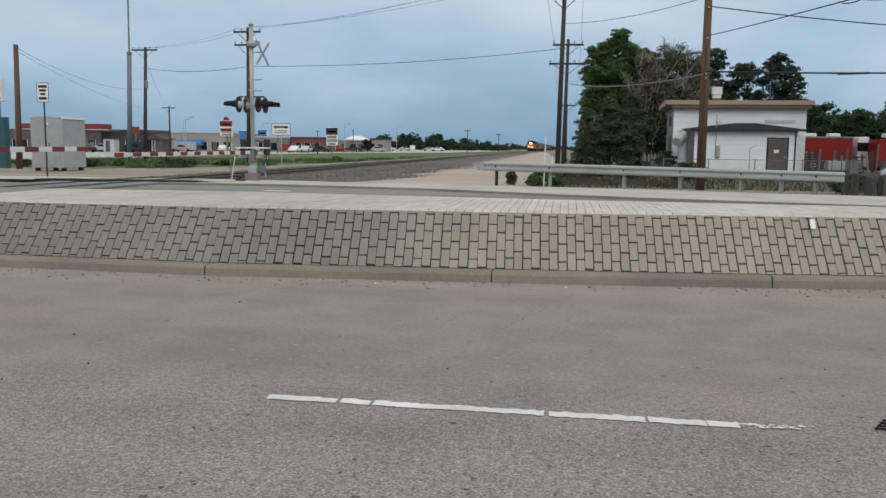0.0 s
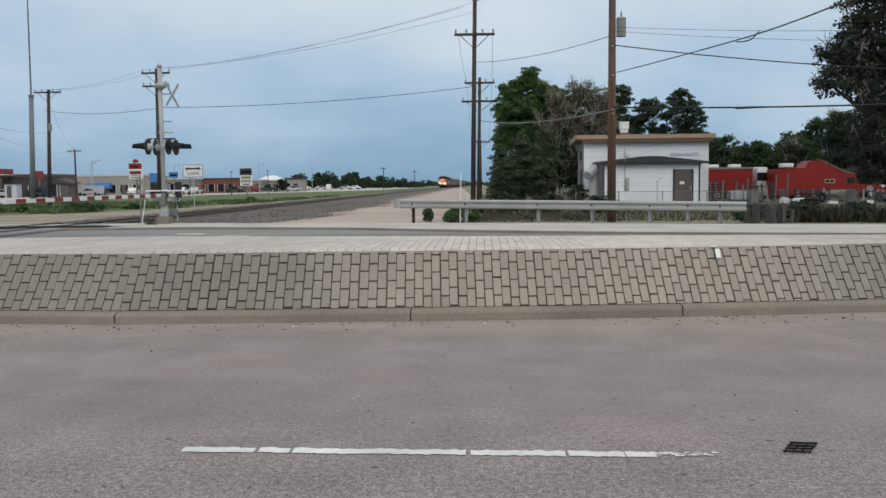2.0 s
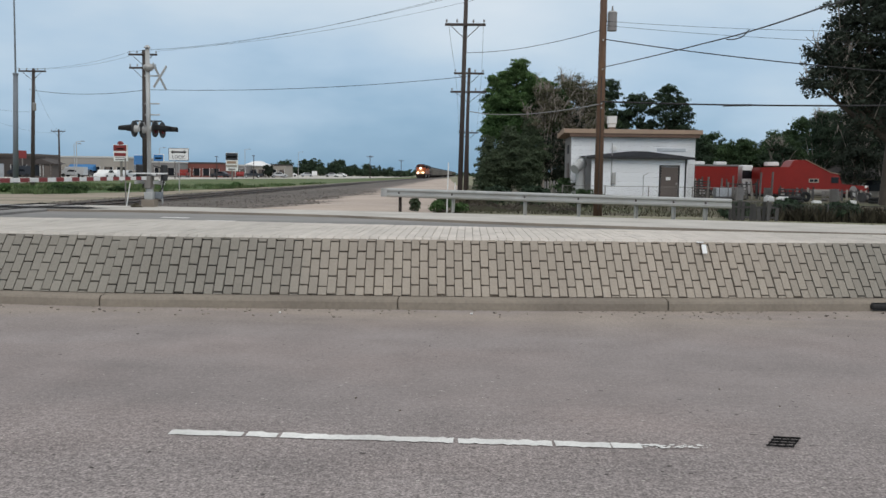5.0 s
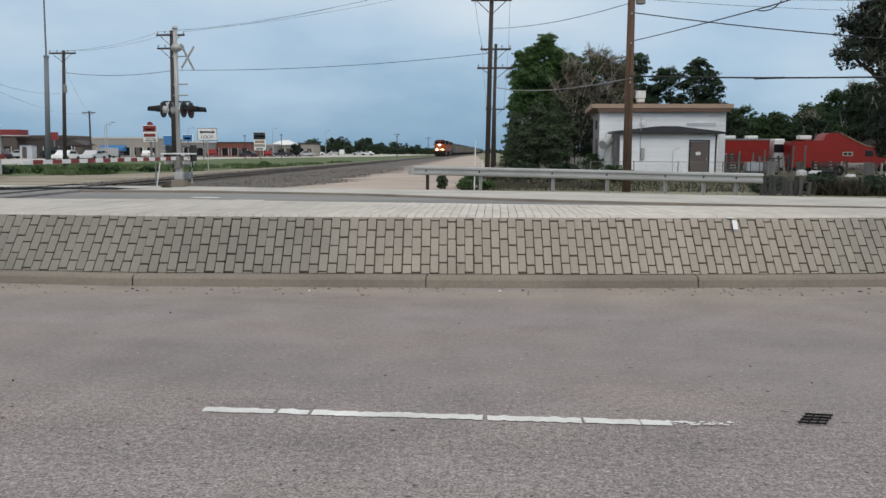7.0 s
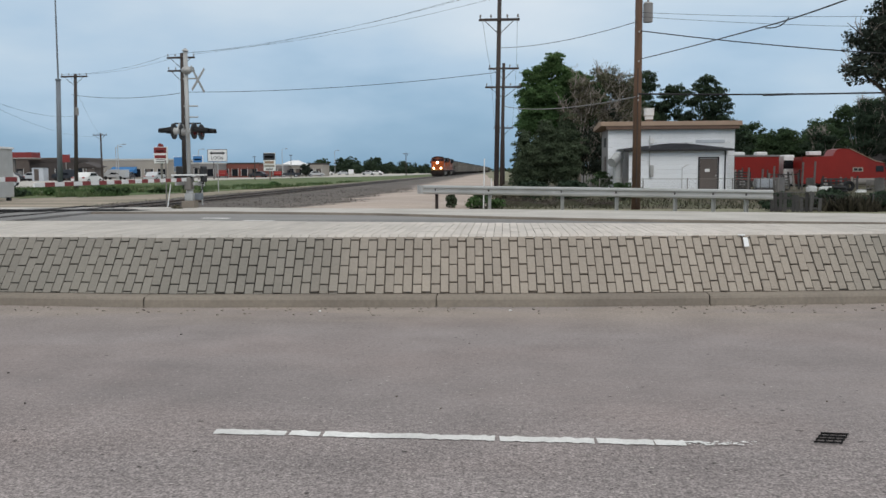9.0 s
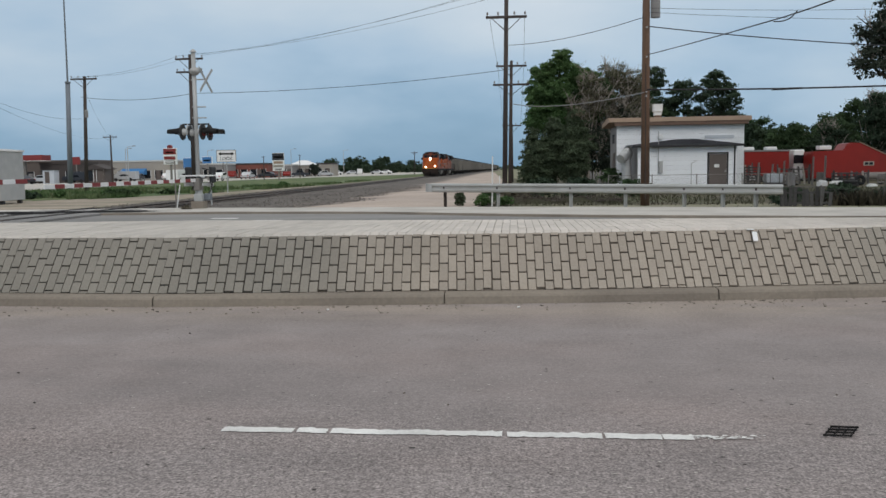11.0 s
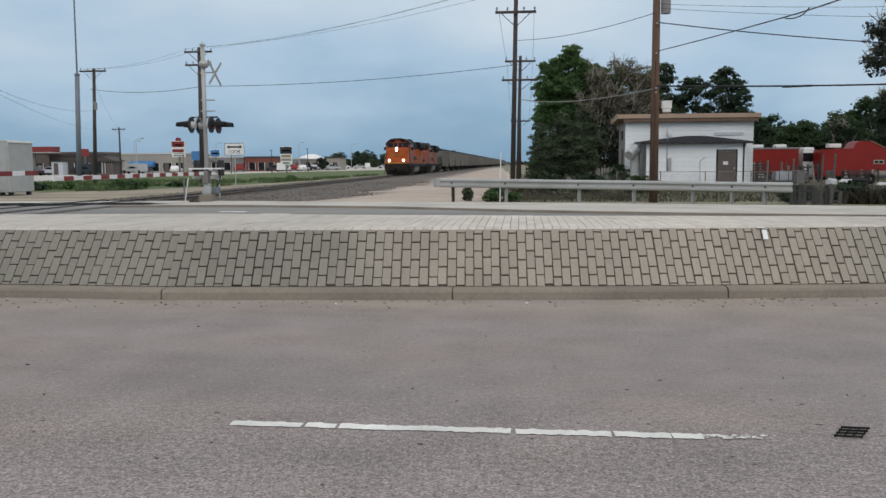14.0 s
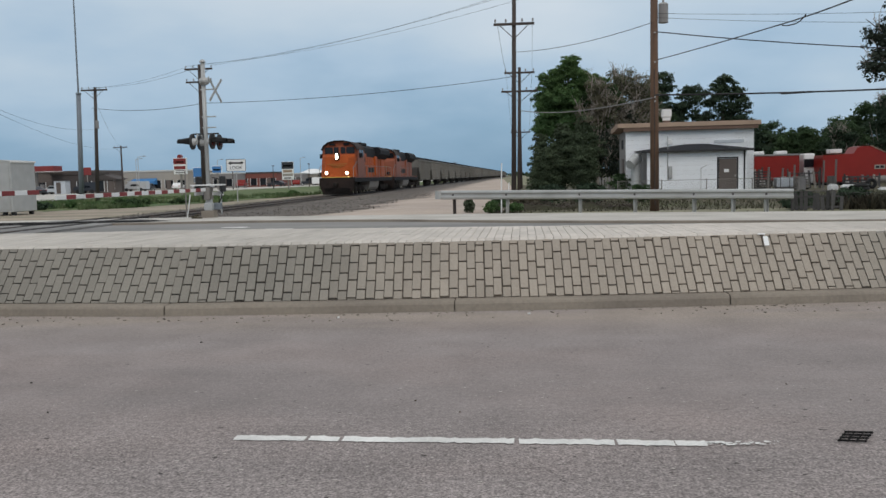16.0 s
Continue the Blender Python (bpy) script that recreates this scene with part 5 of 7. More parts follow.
for k, (x, y, h, w) in enumerate(((30.0, 84, 5.2, 1.8), (34.2, 84, 8.0, 1.9), (37.0, 84, 9.0, 2.2), (35.2, 79, 7.0, 1.9), (37.8, 78, 7.4, 2.2))):
    tree(x, y, 1.2, 0.2, [(0, 0, h * 0.4, w, w, h * 0.38), (0.3, 0, h * 0.68, w * 0.8, w * 0.8, h * 0.24), (-0.4, 0, h * 0.88, w * 0.45, w * 0.5, h * 0.14)], 9500, 0.105, "leaf_d" if k < 3 else "leaf_e", "dark tangled tree behind the red trucks", 160 + k, gap=0.5, twigs=60)
# half-bare grey elms
tree(8.3, 72, 3.0, 0.3, [(-1.5, 0, 7.2, 1.6, 1.5, 1.7), (0.0, 0, 8.3, 1.5, 1.4, 1.5), (1.5, 0, 7.7, 1.5, 1.5, 1.6), (-0.6, -0.5, 5.6, 1.8, 1.5, 1.6), (1.4, -0.5, 5.4, 1.8, 1.5, 1.5)], 17000, 0.075, "leaf_mixed", "half-dead elm with bare grey twigs", 31, "bare_tree", gap=0.5, twigs=190, bark="twig")
tree(5.9, 68.9, 2.2, 0.18, [(-0.7, 0, 5.4, 1.2, 0.9, 1.3), (0.7, 0, 6.4, 1.3, 0.9, 1.5), (0.2, 0, 7.6, 1.0, 0.9, 1.2)], 9000, 0.07, "leaf_mixed", "leaning dead elm sapling with brown twigs", 37, "bare_tree", gap=0.5, twigs=110, bark="twig")
tree(5.9, 70.4, 1.8, 0.2, [(-0.6, 0, 6.9, 1.3, 1.1, 1.2), (0.4, 0, 5.6, 1.4, 1.1, 1.3), (1.3, 0, 7.2, 1.1, 1.1, 1.1)], 12000, 0.085, "leaf_c", "pale green elm leaning into the bare one", 38, gap=0.4)
tree(6.4, 73.5, 2.5, 0.25, [(0.3, 0, 6.4, 2.0, 1.6, 1.9), (-0.6, 0, 8.0, 1.3, 1.3, 1.3), (1.9, 0, 8.5, 1.0, 1.1, 0.8), (0.6, 0, 3.6, 2.2, 1.6, 2.0)], 15000, 0.095, "leaf_c", "dusty green elm among bare branches", 32, gap=0.5)
tree(10.5, 75, 2.5, 0.25, [(0, 0, 6.9, 2.0, 1.8, 2.0), (1.0, 0, 4.4, 2.2, 1.8, 2.2), (-1.4, 0, 4.6, 1.8, 1.6, 2.2)], 13000, 0.095, "leaf_c", "dusty green elm behind the shed", 33, gap=0.6)
# clump behind the shed
tree(13.6, 86, 3.5, 0.3, [(0.3, 0, 9.8, 1.2, 1.4, 1.4), (-0.3, 0, 8.2, 1.4, 1.6, 1.5), (0.9, 0, 6.6, 1.7, 1.6, 1.5), (-1.0, 0, 6.0, 1.5, 1.6, 1.6)], 13000, 0.1, "leaf_d", "dark green tree behind the shed roof", 34, gap=0.7)
tree(16.9, 87, 3.5, 0.3, [(0, 0, 8.4, 1.7, 1.6, 1.5), (-1.3, 0, 7.0, 1.4, 1.6, 1.3), (1.0, 0, 5.8, 1.7, 1.6, 1.5)], 11000, 0.1, "leaf_d", "dark green tree behind the shed roof", 35, gap=0.8)
tree(20.2, 86, 3.5, 0.3, [(-0.9, 0, 9.4, 1.1, 1.5, 1.2), (0.2, 0, 8.6, 1.3, 1.4, 1.3), (-0.9, 0, 7.3, 1.4, 1.5, 1.5), (0.9, 0, 7.0, 1.2, 1.4, 1.5), (0.3, 0, 5.6, 1.6, 1.6, 1.6)], 14000, 0.1, "leaf_d", "dark green tree with ragged open crown", 36, gap=0.75)
# line of trees behind the trucks
for k in range(11):
    x = 27 + 2.9 * k + rnd.uniform(-0.8, 0.8)
    h = (6.6, 7.4, 6.0, 6.2, 7.4, 9.8, 9.8, 10.5, 11.5, 11, 11)[k]
    tree(x, 108 + rnd.uniform(-5, 5), h * 0.3, 0.25, [(0, 0, h * 0.72, 1.9, 1.9, h * 0.26), (-1.1, 0, h * 0.42, 2.0, 1.9, h * 0.36), (1.2, 0, h * 0.45, 1.9, 1.9, h * 0.34)], 6500, 0.17, "leaf_c" if k % 3 else "leaf_d", "green tree in the row behind the lorry yard", 50 + k, gap=0.6)
for k, (x, y, h) in enumerate(((27.2, 78, 5.3), (30.5, 80, 4.8), (33.6, 84, 6.6))):
    tree(x, y + 9, h * 0.3, 0.25, [(0, 0, h * 0.72, 2.0, 1.9, h * 0.27), (-1.1, 0, h * 0.45, 2.0, 1.9, h * 0.34), (1.3, 0, h * 0.5, 2.0, 1.9, h * 0.3)], 8000, 0.13, "leaf_c", "tangled green tree behind the lorry yard", 70 + k, gap=0.6)
# big overhanging cottonwood
tree(25.2, 52, 4.0, 0.5, [(-2.6, -1, 10.8, 2.2, 2.2, 2.0), (-4.3, -1, 8.6, 1.5, 1.6, 1.3), (-5.2, -1.2, 6.9, 0.9, 1.1, 0.9), (-2.4, 0, 8.2, 1.8, 1.8, 1.4), (-3.2, -0.6, 9.6, 1.5, 1.5, 1.3), (-3.3, -0.8, 7.5, 1.3, 1.4, 1.2), (-3.8, -1.0, 6.7, 0.8, 0.9, 0.7), (-2.6, -1.0, 6.2, 1.0, 1.0, 0.9), (-1.6, -0.5, 6.6, 1.5, 1.6, 1.4), (0.5, 0, 9.5, 3.0, 2.6, 3.0), (2.2, 0, 6.4, 2.6, 2.6, 2.4), (0.8, 0, 5.3, 2.0, 2.0, 2.2), (-1.3, 0, 5.5, 1.6, 1.8, 2.2), (-0.3, 0, 7.4, 1.9, 2.0, 1.9), (0.2, 0, 12.5, 3.0, 2.6, 2.5)], 50000, 0.1, "leaf_e", "large dark overhanging cottonwood with drooping branches", 90, gap=0.45, twigs=160)
tree(42.5, 88, 1.0, 0.3, [(-2.0, 0, 3.2, 2.2, 2.0, 2.6), (0.8, 0, 3.6, 2.4, 2.0, 3.0)], 5200, 0.18, "leaf_d", "dark thicket under the cottonwood", 91, gap=0.4)
# far trees along the horizon
FAR_CLUMPS = ((-79.5, 3.8, 2.0), (-75.2, 4.7, 3.1), (-69.8, 4.7, 2.7), (-62.6, 6.6, 3.4), (-54.2, 5.5, 3.8), (-46.8, 5.0, 3.0), (-42.8, 4.8, 2.6), (-37.6, 3.8, 3.6))
far = thing("far_trees", "dark distant line of trees on the horizon", "trees", pose(0, 0, GROUND), kind="stuff")
blobs = []
fr = random.Random(5)
for k in range(39):
    x = -90 + 1.6 * k + fr.uniform(-1, 1)
    h = fr.uniform(2.6, 5.0) * (1 - 0.012 * k) + (3.4 if k in (3, 4, 7, 8, 12, 13, 19, 20) else 0)
    blobs.append((x, 400 + fr.uniform(-20, 20), h * 0.5, fr.uniform(2, 3.4), 2.5, h * 0.55))
blobs += [(x, 395, h * 0.5, w, 3, h * 0.56) for x, h, w in FAR_CLUMPS]
leaves("foliage", blobs, 20000, 0.5, "leaf_d", far, 99, 0.2)
blobs = [(fr.uniform(-420, 420), fr.uniform(700, 900), 1, fr.uniform(8, 16), 6, fr.uniform(1.5, 3.2)) for _ in range(120)]
leaves("foliage", blobs, 9000, 1.6, "leaf_d", far, 100, 0.5)


def bush(x, y, w, h, n, mat, label, seed, size=0.05):
    t = thing("bush", label, "bush", pose(x, y, GROUND - 0.01), group="bushes")
    bm = B()
    for k in range(5):
        a = k * 1.26
        tube(bm, (0, 0, 0), (0.3 * w * math.cos(a), 0.3 * w * math.sin(a), h * 0.6), 0.015, 0.006, seg=5)
    part("stems", bm, "bark", t)
    leaves("foliage", [(0, 0, h * 0.42, w * 0.5, w * 0.45, h * 0.5), (0.05 * w, 0, h * 0.75, w * 0.25, w * 0.25, h * 0.28)], n, size, mat, t, seed, 0.7)


for k, (x, y, w, h, m_) in enumerate(((-2.05, 33.2, 0.5, 0.62, "leaf_b"), (-1.25, 33.6, 0.9, 0.45, "leaf_a"), (-0.95, 34.2, 0.9, 0.7, "leaf_c"), (-0.35, 33.4, 0.9, 0.4, "leaf_a"), (1.2, 40, 2.2, 0.9, "leaf_d"), (3.1, 41, 2.4, 0.9, "leaf_d"), (5.6, 42, 2.0, 0.8, "leaf_c"), (0.2, 38, 1.4, 0.7, "leaf_dry"), (6.4, 56.8, 1.6, 1.4, "leaf_c"), (9.6, 30.6, 1.2, 0.7, "leaf_d"), (11.2, 30.4, 1.6, 0.75, "leaf_d"), (12.8, 30, 1.6, 0.7, "leaf_d"), (14.6, 29.8, 1.8, 0.65, "leaf_dry"), (16.4, 29.2, 1.6, 0.7, "leaf_d"), (-11.9, 30.2, 0.4, 0.3, "leaf_dry"))):
    bush(x, y, w, h, 700 if w < 1 else 1400, m_, "scrubby roadside bush among dry weeds", 120 + k, 0.05 if w < 1 else 0.08)


def tufts(name, label, spots, h, mat, seed):
    """Many bent grass blades as one sheet of stuff."""
    r = np.random.default_rng(seed)
    n = len(spots)
    p = np.array(spots)
    a = r.uniform(0, 6.28, n)
    hh = h * r.uniform(0.4, 1.5, n)
    w = 0.02 + 0.1 * hh
    dx, dy = np.cos(a) * w, np.sin(a) * w
    lx, ly = r.normal(size=n) * hh * 0.35, r.normal(size=n) * hh * 0.35
    v = np.stack([np.stack([p[:, 0] - dx, p[:, 1] - dy, p[:, 2]], 1), np.stack([p[:, 0] + dx, p[:, 1] + dy, p[:, 2]], 1), np.stack([p[:, 0] + lx, p[:, 1] + ly, p[:, 2] + hh], 1)], 1).reshape(-1, 3)
    me = bpy.data.meshes.new(name)
    me.vertices.add(3 * n); me.vertices.foreach_set("co", v.ravel())
    me.loops.add(3 * n); me.loops.foreach_set("vertex_index", np.arange(3 * n))
    me.polygons.add(n); me.polygons.foreach_set("loop_start", np.arange(0, 3 * n, 3))
    me.update(calc_edges=True)
    me.materials.append(MAT[mat])
    return tagged(new(name, me), label, "grass", kind="stuff")


gr = np.random.default_rng(3)
n = 26000
x = -19.8 - 24 * gr.random(n)
y = np.array([grass_front(a) for a in x]) + 0.3 + 38 * gr.random(n) ** 1.5
clump = np.sin(x * 0.9 + 1.3 * np.sin(y * 0.35)) + np.sin(y * 0.55 + x * 0.3)
ok = clump > 0.0
tufts("tall_grass", "green weeds and grass along the railway", np.stack([x, y, np.full(n, GROUND)], 1)[ok], 0.26, "blades", 4)
wd = random.Random(58)
for k in range(16):
    x = wd.uniform(-34, -20.5)
    bush(x, grass_front(x) + wd.uniform(1.5, 9), wd.uniform(0.7, 1.6), wd.uniform(0.3, 0.6), 420, wd.choice(("leaf_a", "leaf_c", "leaf_d")), "low green weed clump on the railway verge", 300 + k, 0.09)
n = 9000
y = 33 + 22 * gr.random(n); x = -1.5 + 22 * gr.random(n)
tufts("dry_grass", "patchy dry grass behind the guardrail", np.stack([x, y - 0.15 * x, np.full(n, GROUND)], 1), 0.13, "blades_dry", 6)
n = 900
x = -2 + 20 * gr.random(n); y = np.array([walk_back(a) for a in x]) + 0.05 + 1.6 * gr.random(n) ** 2
tufts("verge_grass", "dry grass edging the sidewalk", np.stack([x, y, np.full(n, GROUND)], 1), 0.12, "blades_dry", 7)

n = 9000
x = 10.2 + 12 * gr.random(n); y = 29.6 - 0.21 * (x - 9) + 0.2 + 1.4 * gr.random(n)
ok = np.sin(x * 2.3 + np.sin(3.1 * y)) + gr.random(n) > 0.0
tufts("dead_weeds", "dark tangled dead weeds along the broken fence", np.stack([x, y, np.full(n, GROUND)], 1)[ok], 0.42, "weed_dark", 8)

# heap of cut brush and dark litter behind the guardrail
bp_ = random.Random(77)
for x, y, w, h in ((0.9, 35.5, 2.4, 0.45), (2.6, 36.2, 2.2, 0.5), (3.9, 35.0, 1.2, 0.35), (0.2, 37.5, 1.6, 0.4)):
    t = thing("brush_heap", "dark heap of cut brush and litter on bare dirt", "brush heap", pose(x, y, GROUND), group="brush heaps")
    bm = B()
    sheet(bm, [[(w * (i / 8 - 0.5), 0.9 * (k / 4 - 0.5), 0.005 + h * 0.5 * max(0, math.sin(math.pi * i / 8) * math.sin(math.pi * k / 4)) * bp_.uniform(0.6, 1.3)) for i in range(9)] for k in range(5)])
    part("litter", bm, "weed_dark", t)
    bm = B()
    for _ in range(60):
        a, q = bp_.uniform(0, 6.28), Vector((bp_.uniform(-0.45, 0.45) * w, bp_.uniform(-0.35, 0.35), bp_.uniform(0.02, 0.6) * h))
        tube(bm, q, q + Vector((0.5 * math.cos(a), 0.3 * math.sin(a), bp_.uniform(-0.1, 0.25))), 0.014, 0.005, seg=4, caps=False)
    part("brushwood", bm, "bark", t, "cut dark branches", kind="stuff")

# ---------------------------------------------------------------- lorry yard
def wheel(x, y, z, r, w, parent, name="wheel"):
    bm = B(); tube(bm, (x, y - w / 2, z), (x, y + w / 2, z), r, seg=20); wh = part(name, bm, "rubber_tyre", parent)
    bm = B(); tube(bm, (x, y - w / 2 - 0.02, z), (x, y - w / 2 + 0.04, z), r * 0.55, r * 0.5, seg=16); part("rim", bm, "galv", wh)


truck = thing("semi_truck", "red semi tractor with long sleeper cab and raked roof", "truck", pose(27.0, 72.0, GROUND - 0.1))
# runs along +x; nose at x = 7.3
bm = B()
prism(bm, [(-3.7, 0.38), (-3.7, 2.62), (-0.8, 2.68), (-0.45, 3.22), (0.0, 3.3), (0.8, 3.26), (3.3, 2.22), (4.15, 2.08), (4.25, 1.7), (4.5, 1.25), (4.5, 0.38)], "y", -1.2, 1.2)
bmesh.ops.bevel(bm, geom=bm.edges[:], offset=0.06, segments=2, affect="EDGES")
part("cab_body", bm, "red", truck)
bm = B()
prism(bm, [(4.45, 0.5), (4.45, 1.3), (6.9, 1.15), (7.2, 1.0), (7.25, 0.5), (6.4, 0.5), (6.2, 0.85), (5.4, 0.85), (5.2, 0.5)], "y", -1.0, 1.0)
bmesh.ops.bevel(bm, geom=bm.edges[:], offset=0.05, segments=2, affect="EDGES")
part("hood", bm, "red", truck)
bm = B(); box(bm, 3.7, -1.21, 1.62, 0.75, 0.03, 0.5, 0.02); part("side_window", bm, "glass", truck)
bm = B(); box(bm, 4.33, 0, 1.72, 0.05, 2.1, 0.4, 0.02, Matrix.Rotation(radians(-25), 4, "Y")); part("windscreen", bm, "glass", truck)
for s in (0, 0.42):
    bm = B(); box(bm, 1.42 + s, -1.22, 1.56, 0.34, 0.03, 0.2, 0.02); part("sleeper_window", bm, "glass", truck)
bm = B(); box(bm, 1.63, -1.212, 1.56, 1.0, 0.02, 0.34, 0.01); part("window_surround", bm, "stucco", truck)
bm = B(); prism(bm, [(0.75, 3.3), (0.75, 3.36), (3.3, 2.3), (4.2, 2.14), (4.2, 2.1), (3.3, 2.24)], "y", -1.22, -1.12); part("roof_fairing_edge", bm, "fascia", truck, "pale edge strip")
bm = B(); box(bm, -2.2, 0, 2.93, 1.2, 0.9, 0.34, 0.06); part("roof_unit", bm, "white", truck, "white rooftop air unit")
bm = B(); tube(bm, (5.6, -1.1, 0.8), (5.6, -1.16, 0.8), 0.36, seg=20); part("round_cover", bm, "stucco_grey", truck)
bm = B(); box(bm, 7.28, 0, 0.85, 0.06, 1.4, 0.7, 0.02); part("grille", bm, "galv", truck)
bm = B(); box(bm, 7.35, 0, 0.42, 0.2, 2.2, 0.3, 0.04); part("bumper", bm, "galv", truck)
bm = B(); box(bm, 6.9, -1.0, 1.1, 0.25, 0.06, 0.2, 0.02); part("headlight", bm, "white", truck)
bm = B(); tube(bm, (1.2, -1.15, 0.55), (3.4, -1.15, 0.55), 0.3, seg=18); part("fuel_tank", bm, "tank", truck)
bm = B(); box(bm, 1.5, 0, 0.62, 9.5, 0.9, 0.25, 0.02); part("chassis", bm, "black", truck)
for x in (-2.6, -1.3, 5.8):
    for y in (-1.0, 1.0):
        wheel(x, y, 0.5, 0.5, 0.3, truck)
truck.scale = (0.82, 0.9, 0.97)
trailer = thing("box_trailer", "dark red box trailer with white rooftop units", "trailer", pose(20.2, 74.0, GROUND - 0.2))
bm = B(); box(bm, 0.75, 0, 1.72, 3.6, 2.4, 2.0, 0.05); part("body", bm, "red", trailer)
bm = B(); box(bm, 0.75, 0, 2.78, 3.7, 2.5, 0.14, 0.03); part("roof", bm, "stucco_grey", trailer)
for x in (-0.5, 1.35):
    bm = B(); box(bm, x, 0, 2.98, 0.9, 0.9, 0.28, 0.08); part("roof_unit", bm, "white", trailer, "white rooftop air unit")
bm = B(); box(bm, 1.0, 0, 0.68, 4.0, 1.6, 0.2, 0.02); part("chassis", bm, "black", trailer)
for x in (-0.4, 0.7, 2.4):
    for y in (-1.0, 1.0):
        wheel(x, y, 0.5, 0.5, 0.3, trailer)
van = thing("box_truck", "white truck cab parked between red trailers", "truck", pose(23.75, 74.5, GROUND - 0.15))
bm = B(); box(bm, 0, 0, 1.55, 0.9, 2.1, 2.5, 0.1); part("cab_body", bm, "white", van)
bm = B(); box(bm, -0.05, -1.06, 2.0, 0.8, 0.04, 0.7, 0.03); part("window", bm, "glass", van)
for x in (-0.3, 0.5):
    wheel(x, -0.9, 0.45, 0.45, 0.28, van); wheel(x, 0.9, 0.45, 0.45, 0.28, van)
house = thing("tan_house", "low tan house with brown hipped roof", "house", pose(40.4, 80, GROUND - 0.3))
bm = B(); box(bm, 0, 4, 1.05, 15, 8, 2.1); part("wall", bm, "stucco", house)
bm = B()
v = [bm.verts.new(p) for p in ((-8.1, -0.6, 2.0), (8.1, -0.6, 2.0), (8.1, 8.6, 2.0), (-8.1, 8.6, 2.0), (-4.4, 4, 3.5), (4.4, 4, 3.5))]
for f in ((0, 1, 5, 4), (1, 2, 5), (2, 3, 4, 5), (3, 0, 4), (3, 2, 1, 0)):
    bm.faces.new([v[i] for i in f])
part("roof", bm, "darkroof", house)
bm = B(); box(bm, -3.0, -0.03, 1.3, 1.4, 0.08, 1.0, 0.01); part("window", bm, "glass", house)
bm = B(); box(bm, 0.5, -0.03, 1.05, 0.95, 0.08, 2.0, 0.01); part("door", bm, "door", house)
# yard clutter behind the fence
cl = random.Random(12)


def tyre(x, y, z, flat=True, r=0.42):
    """A worn tyre lying flat or leaning on edge."""
    bm = B()
    n_, m_ = 20, 8
    ring = [[bm.verts.new(((r - 0.12 + 0.12 * math.cos(6.283 * k / m_)) * math.cos(6.283 * i / n_), (r - 0.12 + 0.12 * math.cos(6.283 * k / m_)) * math.sin(6.283 * i / n_), 0.11 + 0.11 * math.sin(6.283 * k / m_))) for k in range(m_)] for i in range(n_)]
    for i in range(n_):
        for k in range(m_):
            bm.faces.new((ring[i][k], ring[(i + 1) % n_][k], ring[(i + 1) % n_][(k + 1) % m_], ring[i][(k + 1) % m_]))
    return solo("tyre", bm, "rubber_tyre", "worn black tyre dumped in the yard", "tyre", pose(x, y, z) if flat else pose(x, y, z + r, 80, 0, cl.uniform(-30, 30)), group="yard scrap", smooth=True)


def drum(x, y, mat, label):
    bm = B()
    tube(bm, (0, 0, 0), (0, 0, 0.88), 0.29, seg=18)
    for z in (0.02, 0.3, 0.58, 0.86):
        tube(bm, (0, 0, z - 0.015), (0, 0, z + 0.015), 0.305, seg=18)
    return solo("drum", bm, mat, label, "drum", pose(x, y, GROUND, 0, 0, 0), group="yard scrap")


def crate(x, y, w, d, h, mat, turn):
    """An open slatted crate on two runners."""
    t = thing("crate", "weathered slatted crate standing in the yard", "crate", pose(x, y, GROUND, 0, 0, turn), group="yard scrap")
    for sx in (-1, 1):
        bm = B(); box(bm, sx * w * 0.4, 0, 0.05, 0.1, d, 0.1, 0.01); part("runner", bm, "slat", t)
        for sy in (-1, 1):
            bm = B(); box(bm, sx * (w / 2 - 0.03), sy * (d / 2 - 0.03), 0.1 + h / 2, 0.06, 0.06, h, 0.006); part("corner_post", bm, mat, t)
    n_ = max(3, int(h / 0.16))
    for k in range(n_):
        for sy in (-1, 1):
            bm = B(); box(bm, cl.uniform(-0.02, 0.02), sy * d / 2, 0.16 + (h - 0.1) * k / (n_ - 1), w, 0.022, 0.09, 0.004); part("slat", bm, mat, t)
    bm = B(); box(bm, 0, 0, 0.12, w - 0.02, d - 0.02, 0.03, 0.005); part("base", bm, mat, t)
    return t


def board_rack(x, y, w, h, turn):
    """Two posts carrying leaning boards."""
    t = thing("board_rack", "rack of leaning grey boards in the yard", "rack", pose(x, y, GROUND, 0, 0, turn), group="yard scrap")
    for sx in (-1, 1):
        bm = B(); box(bm, sx * w / 2, 0, h / 2, 0.09, 0.09, h, 0.01); part("post", bm, "slat", t)
    bm = B(); box(bm, 0, 0, h * 0.75, w, 0.06, 0.09, 0.01); part("rail", bm, "slat", t)
    for k in range(7):
        bm = B(); box(bm, w * (k / 6 - 0.5) * 0.9, -0.18, h * 0.45, 0.14, 0.03, h * cl.uniform(0.7, 0.95), 0.005, Matrix.Rotation(radians(-10), 4, "X") @ Matrix.Rotation(radians(cl.uniform(-6, 6)), 4, "Y"))
        part("board", bm, cl.choice(("slat", "tank", "stucco", "slat")), t)
    return t


